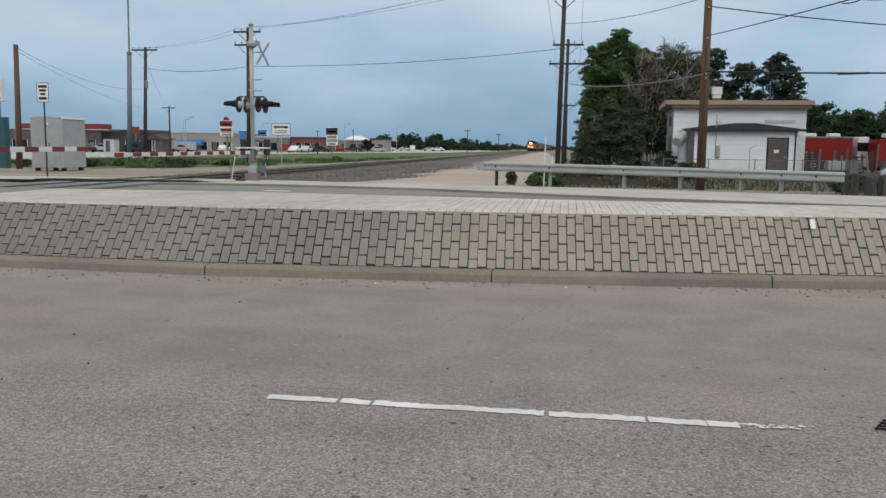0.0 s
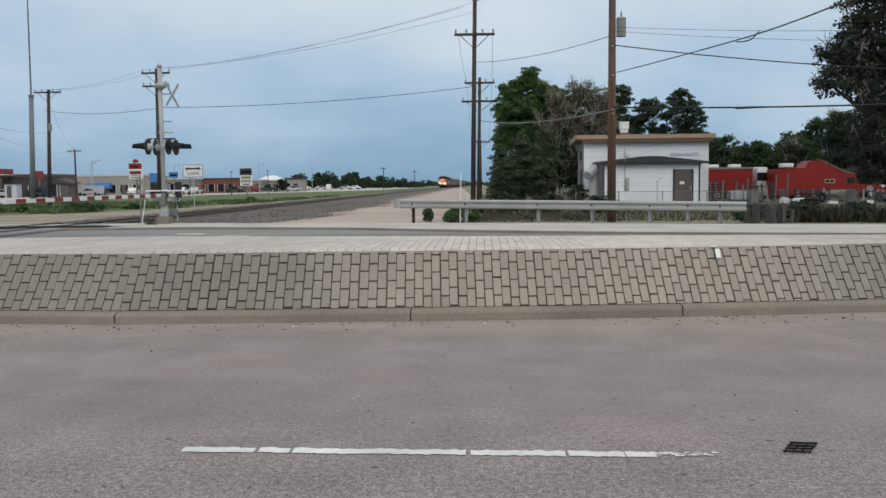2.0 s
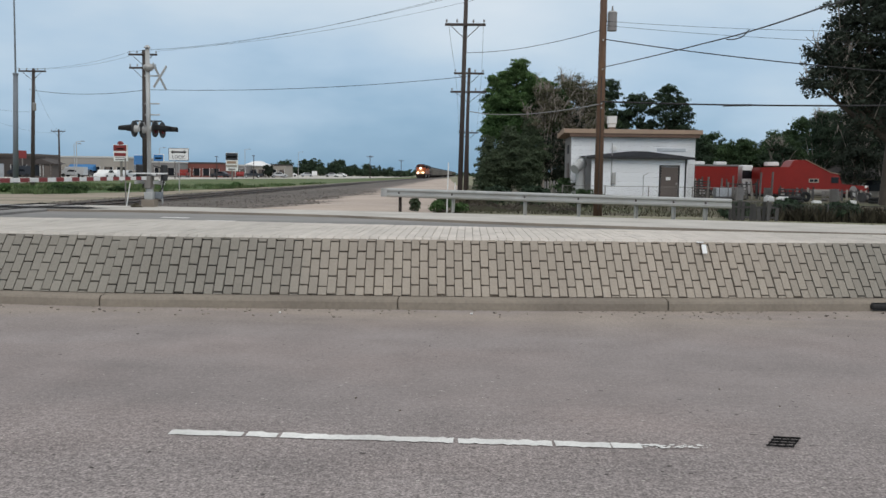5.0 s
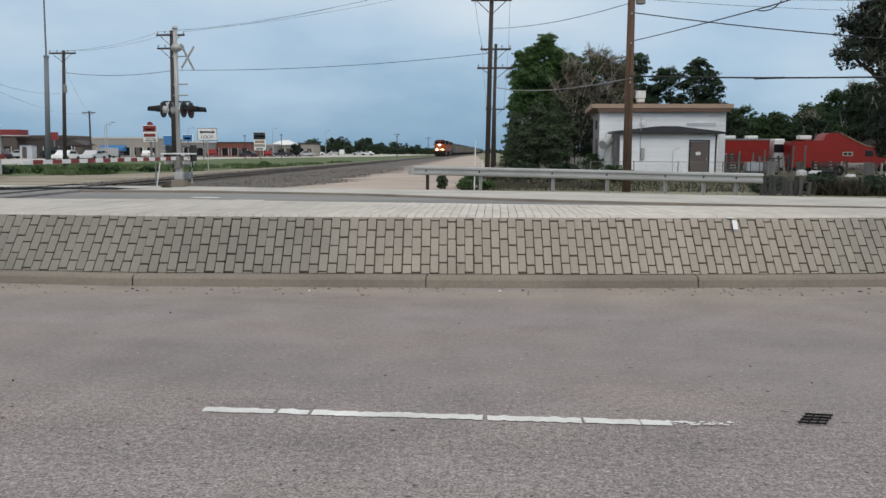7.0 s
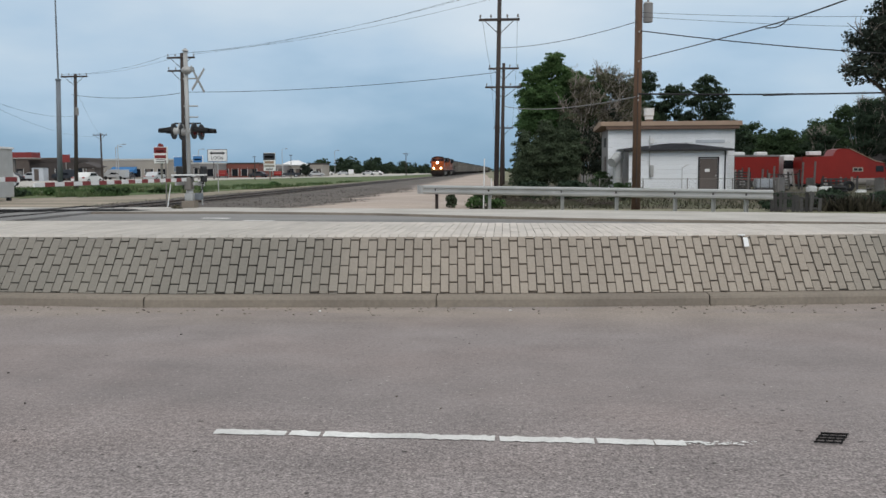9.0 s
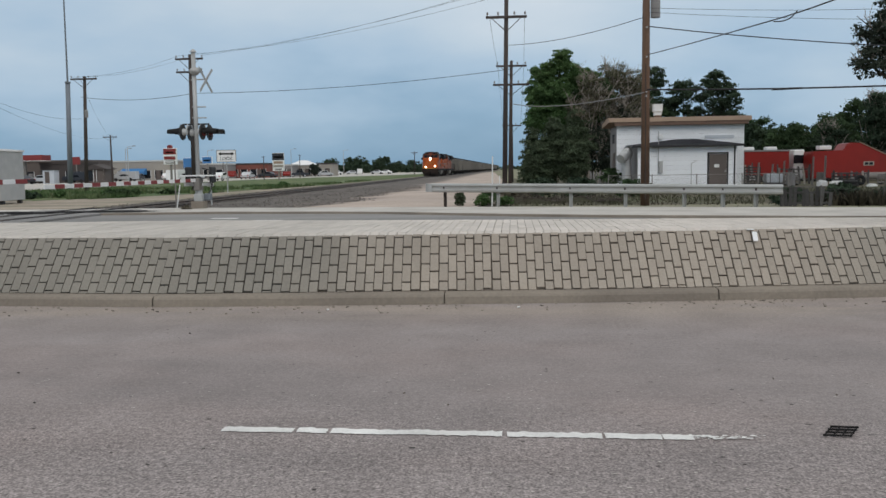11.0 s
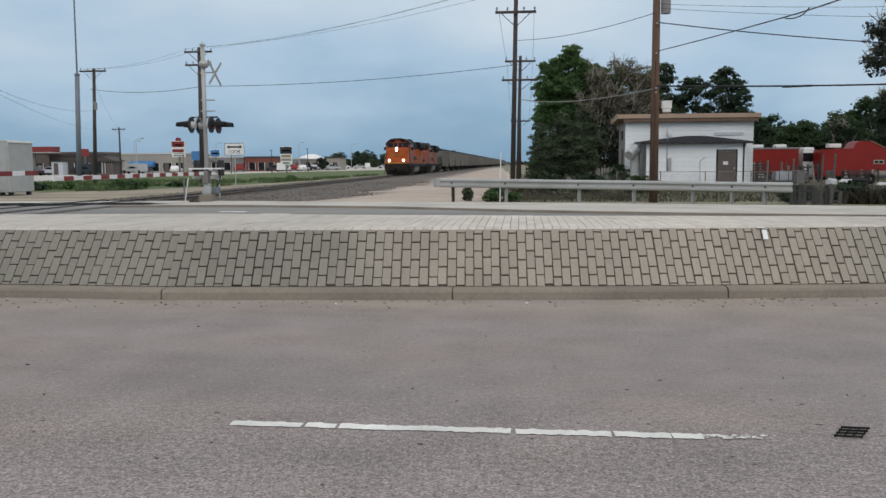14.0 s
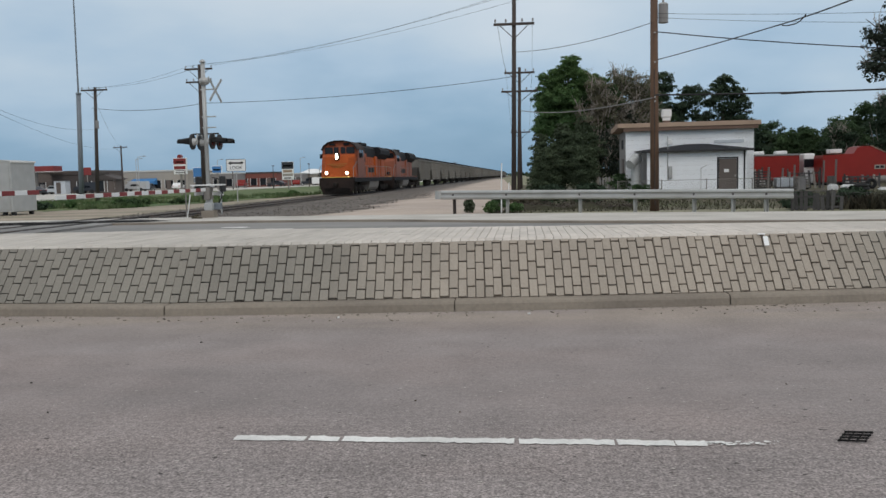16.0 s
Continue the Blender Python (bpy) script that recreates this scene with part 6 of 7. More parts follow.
def spool(x, y, r, w, turn):
    """A cable spool lying on its rims."""
    t = thing("cable_spool", "grey wooden cable spool on its rims", "spool", pose(x, y, GROUND + r, 0, 0, turn), group="yard scrap")
    for s_ in (-1, 1):
        bm = B(); tube(bm, (0, s_ * w / 2, 0), (0, s_ * (w / 2 + 0.06), 0), r, seg=22); part("flange", bm, "slat", t)
    bm = B(); tube(bm, (0, -w / 2, 0), (0, w / 2, 0), r * 0.5, seg=16); part("core", bm, "tank", t)
    return t


# white tank on a skid beside the shed, and the junk round it
tk = thing("poly_tank", "pale grey plastic tank strapped on a low wooden skid", "tank", pose(17.7, 60, GROUND))
bm = B(); box(bm, 0, 0, 0.1, 1.2, 0.9, 0.18, 0.02); part("skid", bm, "slat", tk)
bm = B(); box(bm, 0, 0, 0.53, 1.1, 0.8, 0.66, 0.08); part("tank_body", bm, "pale_panel", tk)
for sx in (-0.3, 0.3):
    bm = B(); box(bm, sx, 0, 0.53, 0.05, 0.83, 0.69, 0.01); part("strap", bm, "slat", tk)
bm = B(); tube(bm, (0, 0, 0.85), (0, 0, 0.93), 0.14, seg=14); part("cap", bm, "stucco_grey", tk)
crate(19.0, 60.5, 0.9, 0.8, 0.8, "tank", 8)
crate(16.6, 61.2, 1.1, 0.8, 1.2, "slat", -10)
crate(21.6, 58.0, 1.2, 0.8, 0.75, "slat", 14)
crate(25.2, 60.0, 1.0, 0.8, 0.6, "tank", -6)
board_rack(16.2, 62.5, 1.6, 1.6, 5)
board_rack(20.0, 63.0, 2.2, 1.45, -4)
board_rack(23.6, 62.0, 2.4, 1.0, 3)
board_rack(27.0, 61.0, 2.2, 0.9, -5)
spool(22.9, 59.5, 0.36, 0.5, 70)
spool(26.6, 58.0, 0.34, 0.45, -60)
for x, y in ((18.4, 58.5), (21.0, 60.4), (24.4, 57.6), (28.4, 59.0)):
    drum(x, y, "tank" if x > 20 else "stucco_grey", "dented grey steel drum in the yard")
for x, y, w, d, h, rz in ((19.9, 57.0, 0.6, 0.4, 0.32, 30), (20.5, 56.2, 0.8, 0.4, 0.3, -20), (22.0, 54.5, 0.6, 0.35, 0.12, 12), (24.0, 54.0, 0.5, 0.4, 0.16, -28), (25.6, 52.5, 0.55, 0.35, 0.1, 40), (27.2, 53.0, 0.6, 0.5, 0.2, 10)):
    bm = B()
    box(bm, 0, 0, h / 2, w, d, h, 0.05)
    box(bm, 0.04, 0, h + 0.03, w * 0.8, d * 0.7, 0.08, 0.03, Matrix.Rotation(radians(cl.uniform(-8, 8)), 4, "Y"))
    solo("appliance_panel", bm, "white", "crumpled white enamel panel dumped in the yard", "scrap", pose(x, y, GROUND, 0, 0, rz), group="yard scrap")
for x, y in ((20.9, 54.8), (26.0, 55.2)):
    tyre(x, y, GROUND)
    tyre(x + cl.uniform(-0.08, 0.08), y, GROUND + 0.2)
for x, y in ((22.3, 57.2), (29.0, 58.0)):
    tyre(x, y, GROUND, False, 0.36)
for x, y, h in ((20.3, 60, 1.95), (21.1, 60, 2.0), (19.0, 62, 1.7), (18.2, 62, 1.5), (16.4, 59, 1.6)):
    bm = B(); tube(bm, (0, 0, 0), (0.05, 0, h), 0.075, 0.065, seg=10)
    solo("yard_post", bm, "tank", "pale weathered wooden yard post", "post", pose(x, y, GROUND), group="yard posts")

# ---------------------------------------------------------------- town across the railway
def building(name, x0, x1, y, depth, h, wall_mat, label, windows=0, door=True, parapet=None, band=None):
    t = thing(name, label, "building", pose((x0 + x1) / 2, y, GROUND - 0.02), group="town buildings")
    w = x1 - x0
    bm = B(); box(bm, 0, depth / 2, h / 2, w, depth, h); part("wall", bm, wall_mat, t)
    bm = B(); box(bm, 0, depth / 2, h + 0.15, w + 0.3, depth + 0.3, 0.35, 0.03); part("parapet", bm, parapet or ("coping" if wall_mat in ("stucco", "stucco_grey") else wall_mat), t)
    if band:
        bm = B(); box(bm, 0, -0.06, h - 0.45, w, 0.1, 0.6, 0.01); part("sign_band", bm, band, t)
    for k in range(windows):
        u = -w / 2 + w * (k + 0.5) / windows
        bm = B(); box(bm, u, -0.03, 1.3, w / windows * 0.66, 0.08, 1.7, 0.02); wd = part("window", bm, "glass", t)
        for s in (-1, 1):
            bm = B()
            box(bm, u + s * w / windows * 0.34, -0.05, 1.3, 0.08, 0.08, 1.8)
            part("frame", bm, "white", wd)
    if door:
        bm = B(); box(bm, w * 0.28, -0.08, 1.05, 1.0, 0.06, 2.1, 0.01); part("door", bm, "door", t)
    return t


gas = thing("fuel_canopy", "red and white fuel station canopy on posts", "canopy", pose(-89.6, 140, GROUND - 0.02))
bm = B(); box(bm, 0, 4, 4.55, 16, 3, 0.95, 0.03); part("canopy", bm, "gate_red", gas)
bm = B(); box(bm, 0, 4, 4.03, 16.05, 3.05, 0.07, 0.01); part("soffit", bm, "white", gas)
for x in (-6, -1, 4):
    bm = B(); box(bm, x, 4, 2.0, 0.4, 0.4, 4.0, 0.03); part("column", bm, "tank", gas)
    bm = B(); box(bm, x + 1.0, 4, 0.9, 0.7, 0.5, 1.8, 0.05); part("pump", bm, "stucco_grey", gas)
building("fuel_store", -116, -78.5, 152, 10, 3.9, "door", "dark fuel station shop with wide windows", 8)
building("dark_shop", -84, -75.9, 146, 5, 3.4, "darkroof", "dark brown shop beside the fuel station", 2)
shop = building("gable_shop", -67.4, -64.2, 130, 3, 2.2, "door", "small dark shop with low gable roof", 2)
bm = B(); prism(bm, [(-2.3, 2.3), (2.3, 2.3), (0, 3.1)], "y", -0.4, 3.4); part("roof", bm, "darkroof", shop)
building("long_store", -92, -72.5, 180, 15, 4.05, "stucco", "long tan flat-roofed store with blue awning", 7)
aw = thing("blue_awning", "bright blue awning over a shop entrance", "awning", pose(-82, 179.8, GROUND))
bm = B(); prism(bm, [(0, 2.6), (-1.6, 2.0), (-1.6, 1.3), (0, 1.3)], "x", -2.7, 2.7); part("canopy", bm, "blue", aw)
for s in (-2.5, 2.5):
    bm = B(); tube(bm, (s, -1.4, 0), (s, -1.4, 1.35), 0.06, seg=8); part("leg", bm, "white", aw)
building("grey_store", -77, -66.2, 192, 12, 3.3, "stucco_grey", "grey flat-roofed store with windows", 4)
building("red_store", -67.6, -58.4, 200, 12, 3.3, "redbrick", "dark red brick-faced store", 4, parapet="darkroof")
building("brown_store", -61, -56.5, 216, 10, 3.0, "stucco_grey", "grey-brown flat-roofed store with windows", 3)
rest = building("hip_restaurant", -59, -53.0, 222, 8, 2.9, "stucco", "tan restaurant with pale hipped roof", 3)
bm = B()
v = [bm.verts.new(p) for p in ((-3.2, -0.5, 3.1), (3.2, -0.5, 3.1), (3.2, 8.5, 3.1), (-3.2, 8.5, 3.1), (-1.0, 4, 4.4), (1.0, 4, 4.4))]
for f in ((0, 1, 5, 4), (1, 2, 5), (2, 3, 4, 5), (3, 0, 4), (3, 2, 1, 0)):
    bm.faces.new([v[i] for i in f])
part("roof", bm, "white", rest, "pale hipped roof")
building("tan_store", -54.3, -49.8, 232, 9, 3.3, "stucco", "tan store with brown parapet", 2, parapet="darkroof")


def pylon_sign(x, y, w, h0, h1, rows, label, crest=None):
    t = thing("pylon_sign", label, "sign", pose(x, y, GROUND - 0.02))
    bm = B(); tube(bm, (0, 0.1, 0), (0, 0.1, h0 + 0.1), 0.14, seg=12); part("post", bm, "tank", t)
    bm = B(); box(bm, 0, 0, (h0 + h1) / 2, w, 0.4, h1 - h0, 0.03); c = part("cabinet", bm, "sign_white", t)
    for u0, u1, bw, m_ in rows:
        bm = B(); box(bm, 0, -0.21, h0 + (h1 - h0) * (u0 + u1) / 2, w * bw, 0.03, (h1 - h0) * (u1 - u0), 0.01); part("marking", bm, m_, c)
    if crest:
        bm = B(); tube(bm, (0, -0.18, h1 + 0.12), (0, 0.18, h1 + 0.12), 0.3, seg=16); part("crest", bm, crest, t)
    return t


pylon_sign(-41.1, 100, 1.6, 2.55, 4.5, [(0.62, 0.97, 0.97, "gate_red"), (0.7, 0.8, 0.6, "stucco"), (0.3, 0.5, 0.88, "gate_red"), (0.2, 0.25, 0.7, "stucco_grey"), (0.06, 0.14, 0.7, "stucco_grey")], "white pylon sign with red bands", "gate_red")
pylon_sign(-39.0, 140, 1.95, 1.6, 4.6, [(0.6, 0.98, 1.02, "shingle"), (0.72, 0.82, 0.8, "stucco"), (0.4, 0.54, 0.8, "fascia"), (0.2, 0.34, 0.9, "stucco"), (0.04, 0.14, 0.6, "stucco_grey")], "pale pylon sign with dark head panel")
pylon_sign(-58.3, 150, 1.9, 1.5, 4.2, [(0.35, 0.98, 0.97, "sign_blue"), (0.02, 0.33, 0.97, "steel")], "blue pylon sign on grey post")
pylon_sign(-55.2, 151, 1.8, 3.1, 4.4, [(0.05, 0.95, 0.95, "sign_blue"), (0.35, 0.6, 0.7, "sign_white")], "blue and white pylon sign")
ring_sign = pylon_sign(-32.9, 46, 0.9, 3.9, 5.2, [(0.1, 0.2, 0.9, "sign_red")], "white sign with black rings and red stripe")
for u, v in ((-0.2, 4.65), (0.05, 4.65), (0.3, 4.65), (-0.08, 4.82), (0.18, 4.82)):
    bm = B()
    a = [bm.verts.new((u + 0.12 * math.cos(k * 0.3927), -0.235, v + 0.12 * math.sin(k * 0.3927))) for k in range(16)]
    b = [bm.verts.new((u + 0.08 * math.cos(k * 0.3927), -0.235, v + 0.08 * math.sin(k * 0.3927))) for k in range(16)]
    for k in range(16):
        bm.faces.new((a[k], a[(k + 1) % 16], b[(k + 1) % 16], b[k]))
    bmesh.ops.solidify(bm, geom=bm.faces[:], thickness=0.012)
    part("ring", bm, "sign_black", ring_sign)
bm = B(); box(bm, 0, 0.1, 1.5, 1.0, 0.5, 3.0, 0.03); part("plinth", bm, "teal", ring_sign, "dark teal sign plinth")
# clipped round tree before the far shops
tree(-51.7, 220, 0.6, 0.2, [(0, 0, 1.7, 1.4, 1.3, 1.5)], 1500, 0.25, "leaf_e", "small dark clipped round tree by the restaurant", 171, gap=0.2)
# small clutter before the shops: price board, bins, a white kiosk
pb = thing("price_board", "small red price board on a post", "sign", pose(-74.1, 140, GROUND))
bm = B(); tube(bm, (0, 0, 0), (0, 0, 3.3), 0.1, seg=8); part("post", bm, "tank", pb)
bm = B(); box(bm, 0, 0, 3.85, 1.4, 0.25, 1.3, 0.03); part("panel", bm, "gate_red", pb)
kiosk = thing("kiosk", "small pale grey kiosk beside the fuel station", "kiosk", pose(-77.6, 138, GROUND))
bm = B(); box(bm, 0, 0, 1.15, 2.0, 1.6, 2.3, 0.04); part("wall", bm, "pale_panel", kiosk)
bm = B(); box(bm, -0.2, -0.81, 1.1, 0.8, 0.04, 1.9, 0.02); part("door", bm, "door", kiosk)
bm = B(); box(bm, 0, 0, 2.36, 2.3, 1.9, 0.12, 0.02); part("roof", bm, "darkroof", kiosk)
for k, (x, y, h) in enumerate(((-66, 128, 4.6), (-57.5, 140, 4.2), (-52, 150, 3.8), (-47.5, 160, 4.4), (-43, 170, 4.8), (-44.5, 150, 3.0))):
    bm = B(); tube(bm, (0, 0, 0), (0.05, 0, h), 0.09, 0.06, seg=8); box(bm, 0, 0, h - 0.1, 0.6, 0.1, 0.12, 0.02)
    solo("service_pole", bm, "wood_dark", "thin dark service pole before the shops", "pole", pose(x, y, GROUND), group="service poles")
for x, y, h in ((-83, 120, 5.4), (-70, 150, 6), (-62, 170, 6), (-50, 190, 6.5), (-46, 230, 7), (-58, 125, 5.6)):
    t = thing("street_lamp", "grey street lamp with short arm", "street lamp", pose(x, y, GROUND - 0.02), group="street lamps")
    bm = B(); tube(bm, (0, 0, 0), (0, 0, h), 0.08, 0.05, seg=8); part("post", bm, "galv", t)
    bm = B(); tube(bm, (0, 0, h - 0.05), (0.9, 0, h + 0.1), 0.035, seg=6); part("arm", bm, "galv", t)
    bm = B(); box(bm, 1.0, 0, h + 0.08, 0.5, 0.2, 0.12, 0.03); part("lamp_head", bm, "stucco_grey", t)


def car(paint, label, name="car", pickup=False, van_body=False):
    """Runs along +y; origin on the ground under its middle."""
    t = thing(name, label, name)
    w, l = 0.9, 2.3
    if pickup:
        side = [(-2.6, 0.45), (-2.6, 1.0), (-0.6, 1.05), (-0.45, 1.75), (0.75, 1.75), (1.25, 1.1), (2.5, 1.0), (2.6, 0.5)]
    elif van_body:
        side = [(-2.4, 0.4), (-2.4, 1.9), (1.0, 1.95), (1.6, 1.3), (2.4, 1.05), (2.5, 0.45)]
    else:
        side = [(-2.2, 0.4), (-2.25, 0.85), (-1.5, 0.95), (-0.9, 1.42), (0.45, 1.45), (1.1, 0.98), (2.1, 0.82), (2.25, 0.4)]
    bm = B(); prism(bm, side, "x", -w, w)
    bmesh.ops.bevel(bm, geom=bm.edges[:], offset=0.07, segments=2, affect="EDGES")
    part("body", bm, paint, t)
    for s in (-1, 1):
        bm = B()
        if pickup:
            prism(bm, [(-0.4, 1.12), (-0.3, 1.62), (0.65, 1.62), (1.05, 1.12)], "x", s * w - 0.02, s * w + 0.02)
        else:
            prism(bm, [(-1.1, 1.0), (-0.75, 1.34), (0.4, 1.36), (0.8, 1.0)], "x", s * w - 0.02, s * w + 0.02)
        part("side_glass", bm, "glass", t)
        for yy in (-1.4, 1.45):
            bm = B(); tube(bm, (s * w - 0.1, yy, 0.34), (s * w + 0.02, yy, 0.34), 0.34, seg=16); wl_ = part("wheel", bm, "rubber_tyre", t)
            bm = B(); tube(bm, (s * w, yy, 0.34), (s * w + 0.035 * s, yy, 0.34), 0.2, seg=12); part("rim", bm, "silver", wl_)
        bm = B(); box(bm, s * 0.65, -2.24 if not pickup else -2.6, 0.8, 0.3, 0.06, 0.16, 0.02); part("tail_light", bm, "sign_red", t)
    return t


car_w = car("white", "white saloon car driving along the frontage street")
van_w = car("white", "white van driving along the frontage street", "van", van_body=True)
near_w = car("white", "white saloon car coming along the frontage street")
near_s = car("silver", "pale silver car following along the frontage street")
car_s = car("silver", "silver saloon car driving along the frontage street")
parked = random.Random(21)
for k, (x, y, p, kind_) in enumerate(((-74, 140, "darkcar", 2), (-70.5, 170, "white", 0), (-76, 168, "darkcar", 0), (-66, 172, "silver", 0), (-61.5, 183, "red", 1), (-57, 195, "darkcar", 0), (-55, 205, "red", 0), (-49.5, 222, "silver", 0), (-80, 133, "darkcar", 0), (-52.5, 206, "darkcar", 1), (-84, 141, "darkcar", 0), (-79.5, 139, "silver", 0), (-88, 138, "darkcar", 1), (-74, 158, "silver", 2), (-61, 292, "white", 0), (-57, 300, "silver", 0), (-53.5, 296, "white", 2), (-49, 305, "silver", 0), (-45, 300, "white", 0))):
    c = car(p, {"white": "white", "darkcar": "dark blue", "silver": "silver", "red": "red"}[p] + " " + ("car", "pickup", "van")[kind_] + " parked before the far shops", ("car", "pickup", "van")[kind_], kind_ == 1, kind_ == 2)
    c.matrix_basis = pose(x, y, GROUND + 0.06, 0, 0, parked.choice((90, 80, 100, 10, -70)))
    c["group"] = "parked vehicles"

# ---------------------------------------------------------------- train
def truck_frame(t, y, axles, spread):
    for s in (-1, 1):
        bm = B()
        box(bm, s * 1.12, y, 0.62, 0.14, spread * (axles - 1) + 1.0, 0.32, 0.04)
        for k in range(axles):
            yy = y + (k - (axles - 1) / 2) * spread
            box(bm, s * 1.15, yy, 0.53, 0.2, 0.42, 0.42, 0.04)
            if k < axles - 1:
                for q in (-0.2, 0.2):
                    tube(bm, (s * 1.15, yy + spread / 2 + q, 0.3), (s * 1.15, yy + spread / 2 + q, 0.8), 0.1, seg=8)
        side = part("bogie_side", bm, "under", t)
        for k in range(axles):
            yy = y + (k - (axles - 1) / 2) * spread
            bm = B()
            r_ = 0.53 if axles == 3 else 0.46
            tube(bm, (s * 0.68, yy, r_), (s * 0.82, yy, r_), r_, seg=20)
            part("wheel", bm, "under", side)


def locomotive(label):
    """Front at y = 0, runs towards -y; z = 0 on the rail."""
    t = thing("locomotive", label, "locomotive")
    bm = B(); box(bm, 0, 11.3, 1.32, 3.0, 21.2, 0.42, 0.03); part("underframe", bm, "loco_black", t)
    bm = B(); prism(bm, [(-1.0, 0.1), (1.0, 0.1), (1.38, 0.45), (1.5, 0.95), (1.5, 1.5), (-1.5, 1.5), (-1.5, 0.95), (-1.38, 0.45)], "y", 0.4, 0.75)
    bmesh.ops.bevel(bm, geom=bm.edges[:], offset=0.06, segments=2, affect="EDGES"); part("pilot", bm, "rust_pilot", t, "rusty black rounded pilot")
    bm = B()
    v = [bm.verts.new(p) for p in ((-1.25, 0.45, 0.08), (0, 0.02, 0.08), (1.25, 0.45, 0.08), (1.2, 0.42, 0.62), (0, 0.2, 0.62), (-1.2, 0.42, 0.62))]
    bm.faces.new((v[0], v[1], v[4], v[5])); bm.faces.new((v[1], v[2], v[3], v[4]))
    bmesh.ops.solidify(bm, geom=bm.faces[:], thickness=0.04); part("snow_plow", bm, "under", t)
    bm = B(); box(bm, 0, 0.15, 0.92, 0.3, 0.9, 0.3, 0.05); part("coupler", bm, "under", t)
    bm = B(); box(bm, 0, 0.4, 1.54, 2.5, 0.06, 0.06, 0.01); part("sill_stripe", bm, "yellow", t)
    # nose: tapered, with chamfered corners
    bm = B()
    lo = [(-1.5, 1.15), (-1.1, 0.62), (1.1, 0.62), (1.5, 1.15), (1.5, 2.9), (-1.5, 2.9)]
    hi = [(-1.42, 1.75), (-1.0, 1.35), (1.0, 1.35), (1.42, 1.75), (1.42, 2.9), (-1.42, 2.9)]
    v0 = [bm.verts.new((*p, 1.53)) for p in lo]; v1 = [bm.verts.new((p[0], p[1] - 0.35, 3.25)) for p in hi]; v2 = [bm.verts.new((p[0] * 0.98, p[1], 3.5)) for p in hi]
    for a, b in ((v0, v1), (v1, v2)):
        for i in range(6):
            bm.faces.new((a[i], a[(i + 1) % 6], b[(i + 1) % 6], b[i]))
    bm.faces.new(v2); bm.faces.new(v0)
    bmesh.ops.recalc_face_normals(bm, faces=bm.faces[:])
    bmesh.ops.bevel(bm, geom=bm.edges[:], offset=0.05, segments=2, affect="EDGES")
    nose = part("nose", bm, "orange", t)
    bm = B()
    for z, w in ((2.66, 1.7), (2.52, 1.25), (2.4, 0.7)):
        box(bm, 0, 0.72, z, w, 0.05, 0.045)
    part("nose_emblem", bm, "emblem", nose, "tarnished yellow emblem bars")
    bm = B(); box(bm, -0.95, 0.86, 2.0, 0.6, 0.05, 0.08); part("nose_marking", bm, "loco_black", nose)
    # cab
    bm = B()
    prism(bm, [(-1.55, 1.53), (1.55, 1.53), (1.55, 3.9), (1.35, 4.25), (0.95, 4.52), (0.4, 4.64), (-0.4, 4.64), (-0.95, 4.52), (-1.35, 4.25), (-1.55, 3.9)], "y", 2.1, 5.4)
    bmesh.ops.bevel(bm, geom=bm.edges[:], offset=0.04, segments=2, affect="EDGES")
    cabp = part("cab", bm, "orange_dull", t)
    arch = [(1.6, 3.92), (1.39, 4.3), (0.98, 4.58), (0.42, 4.71), (-0.42, 4.71), (-0.98, 4.58), (-1.39, 4.3), (-1.6, 3.92)]
    bm = B(); prism(bm, arch + [(x * 0.94, z - 0.07) for x, z in arch[::-1]], "y", 1.8, 5.45); part("cab_roof", bm, "rust_pilot", t, "sooty brown arched cab roof with visor")
    bm = B(); box(bm, 0, 2.085, 3.86, 2.9, 0.04, 0.74, 0.02); part("windscreen_surround", bm, "orange_dull", cabp)
    for x, w in ((-0.95, 0.72), (-0.3, 0.42), (0.3, 0.42), (0.95, 0.72)):
        bm = B(); box(bm, x, 2.06, 3.86, w, 0.05, 0.56, 0.03); part("windscreen_pane", bm, "glass", cabp)
    for s in (-1, 1):
        for y in (3.2, 4.3):
            bm = B(); box(bm, s * 1.55, y, 3.65, 0.05, 0.85, 0.62, 0.03); part("side_window", bm, "glass", cabp)
        bm = B(); box(bm, s * 1.75, 2.6, 3.4, 0.3, 0.05, 0.4, 0.02); part("mirror", bm, "loco_black", cabp)
        bm = B(); box(bm, s * 0.62, 2.0, 4.38, 0.5, 0.18, 0.18, 0.03); part("number_board", bm, "loco_black", cabp)
    # headlights
    bm = B(); box(bm, 0, 1.0, 3.3, 0.42, 0.5, 0.6, 0.08); hl = part("headlight_housing", bm, "loco_black", t)
    for z in (3.2, 3.42):
        bm = B(); tube(bm, (0, 0.72, z), (0, 0.76, z), 0.1, seg=18); part("headlight", bm, "lamp_hot", hl, "glowing headlight")
    for s in (-1, 1):
        bm = B(); tube(bm, (s * 0.88, 0.55, 1.9), (s * 0.88, 0.7, 1.9), 0.17, seg=16); dl = part("ditch_light_housing", bm, "loco_black", t)
        bm = B(); tube(bm, (s * 0.88, 0.50, 1.9), (s * 0.88, 0.55, 1.9), 0.1, seg=16); part("ditch_light", bm, "lamp_hot", dl, "glowing ditch light")
    # hood
    bm = B(); box(bm, 0, 6.6, 2.6, 2.6, 2.3, 2.15, 0.05); part("electrical_cabinet", bm, "orange", t)
    bm = B(); box(bm, 0, 6.6, 3.98, 2.4, 2.28, 0.6, 0.08); part("blower_housing", bm, "loco_black", t)
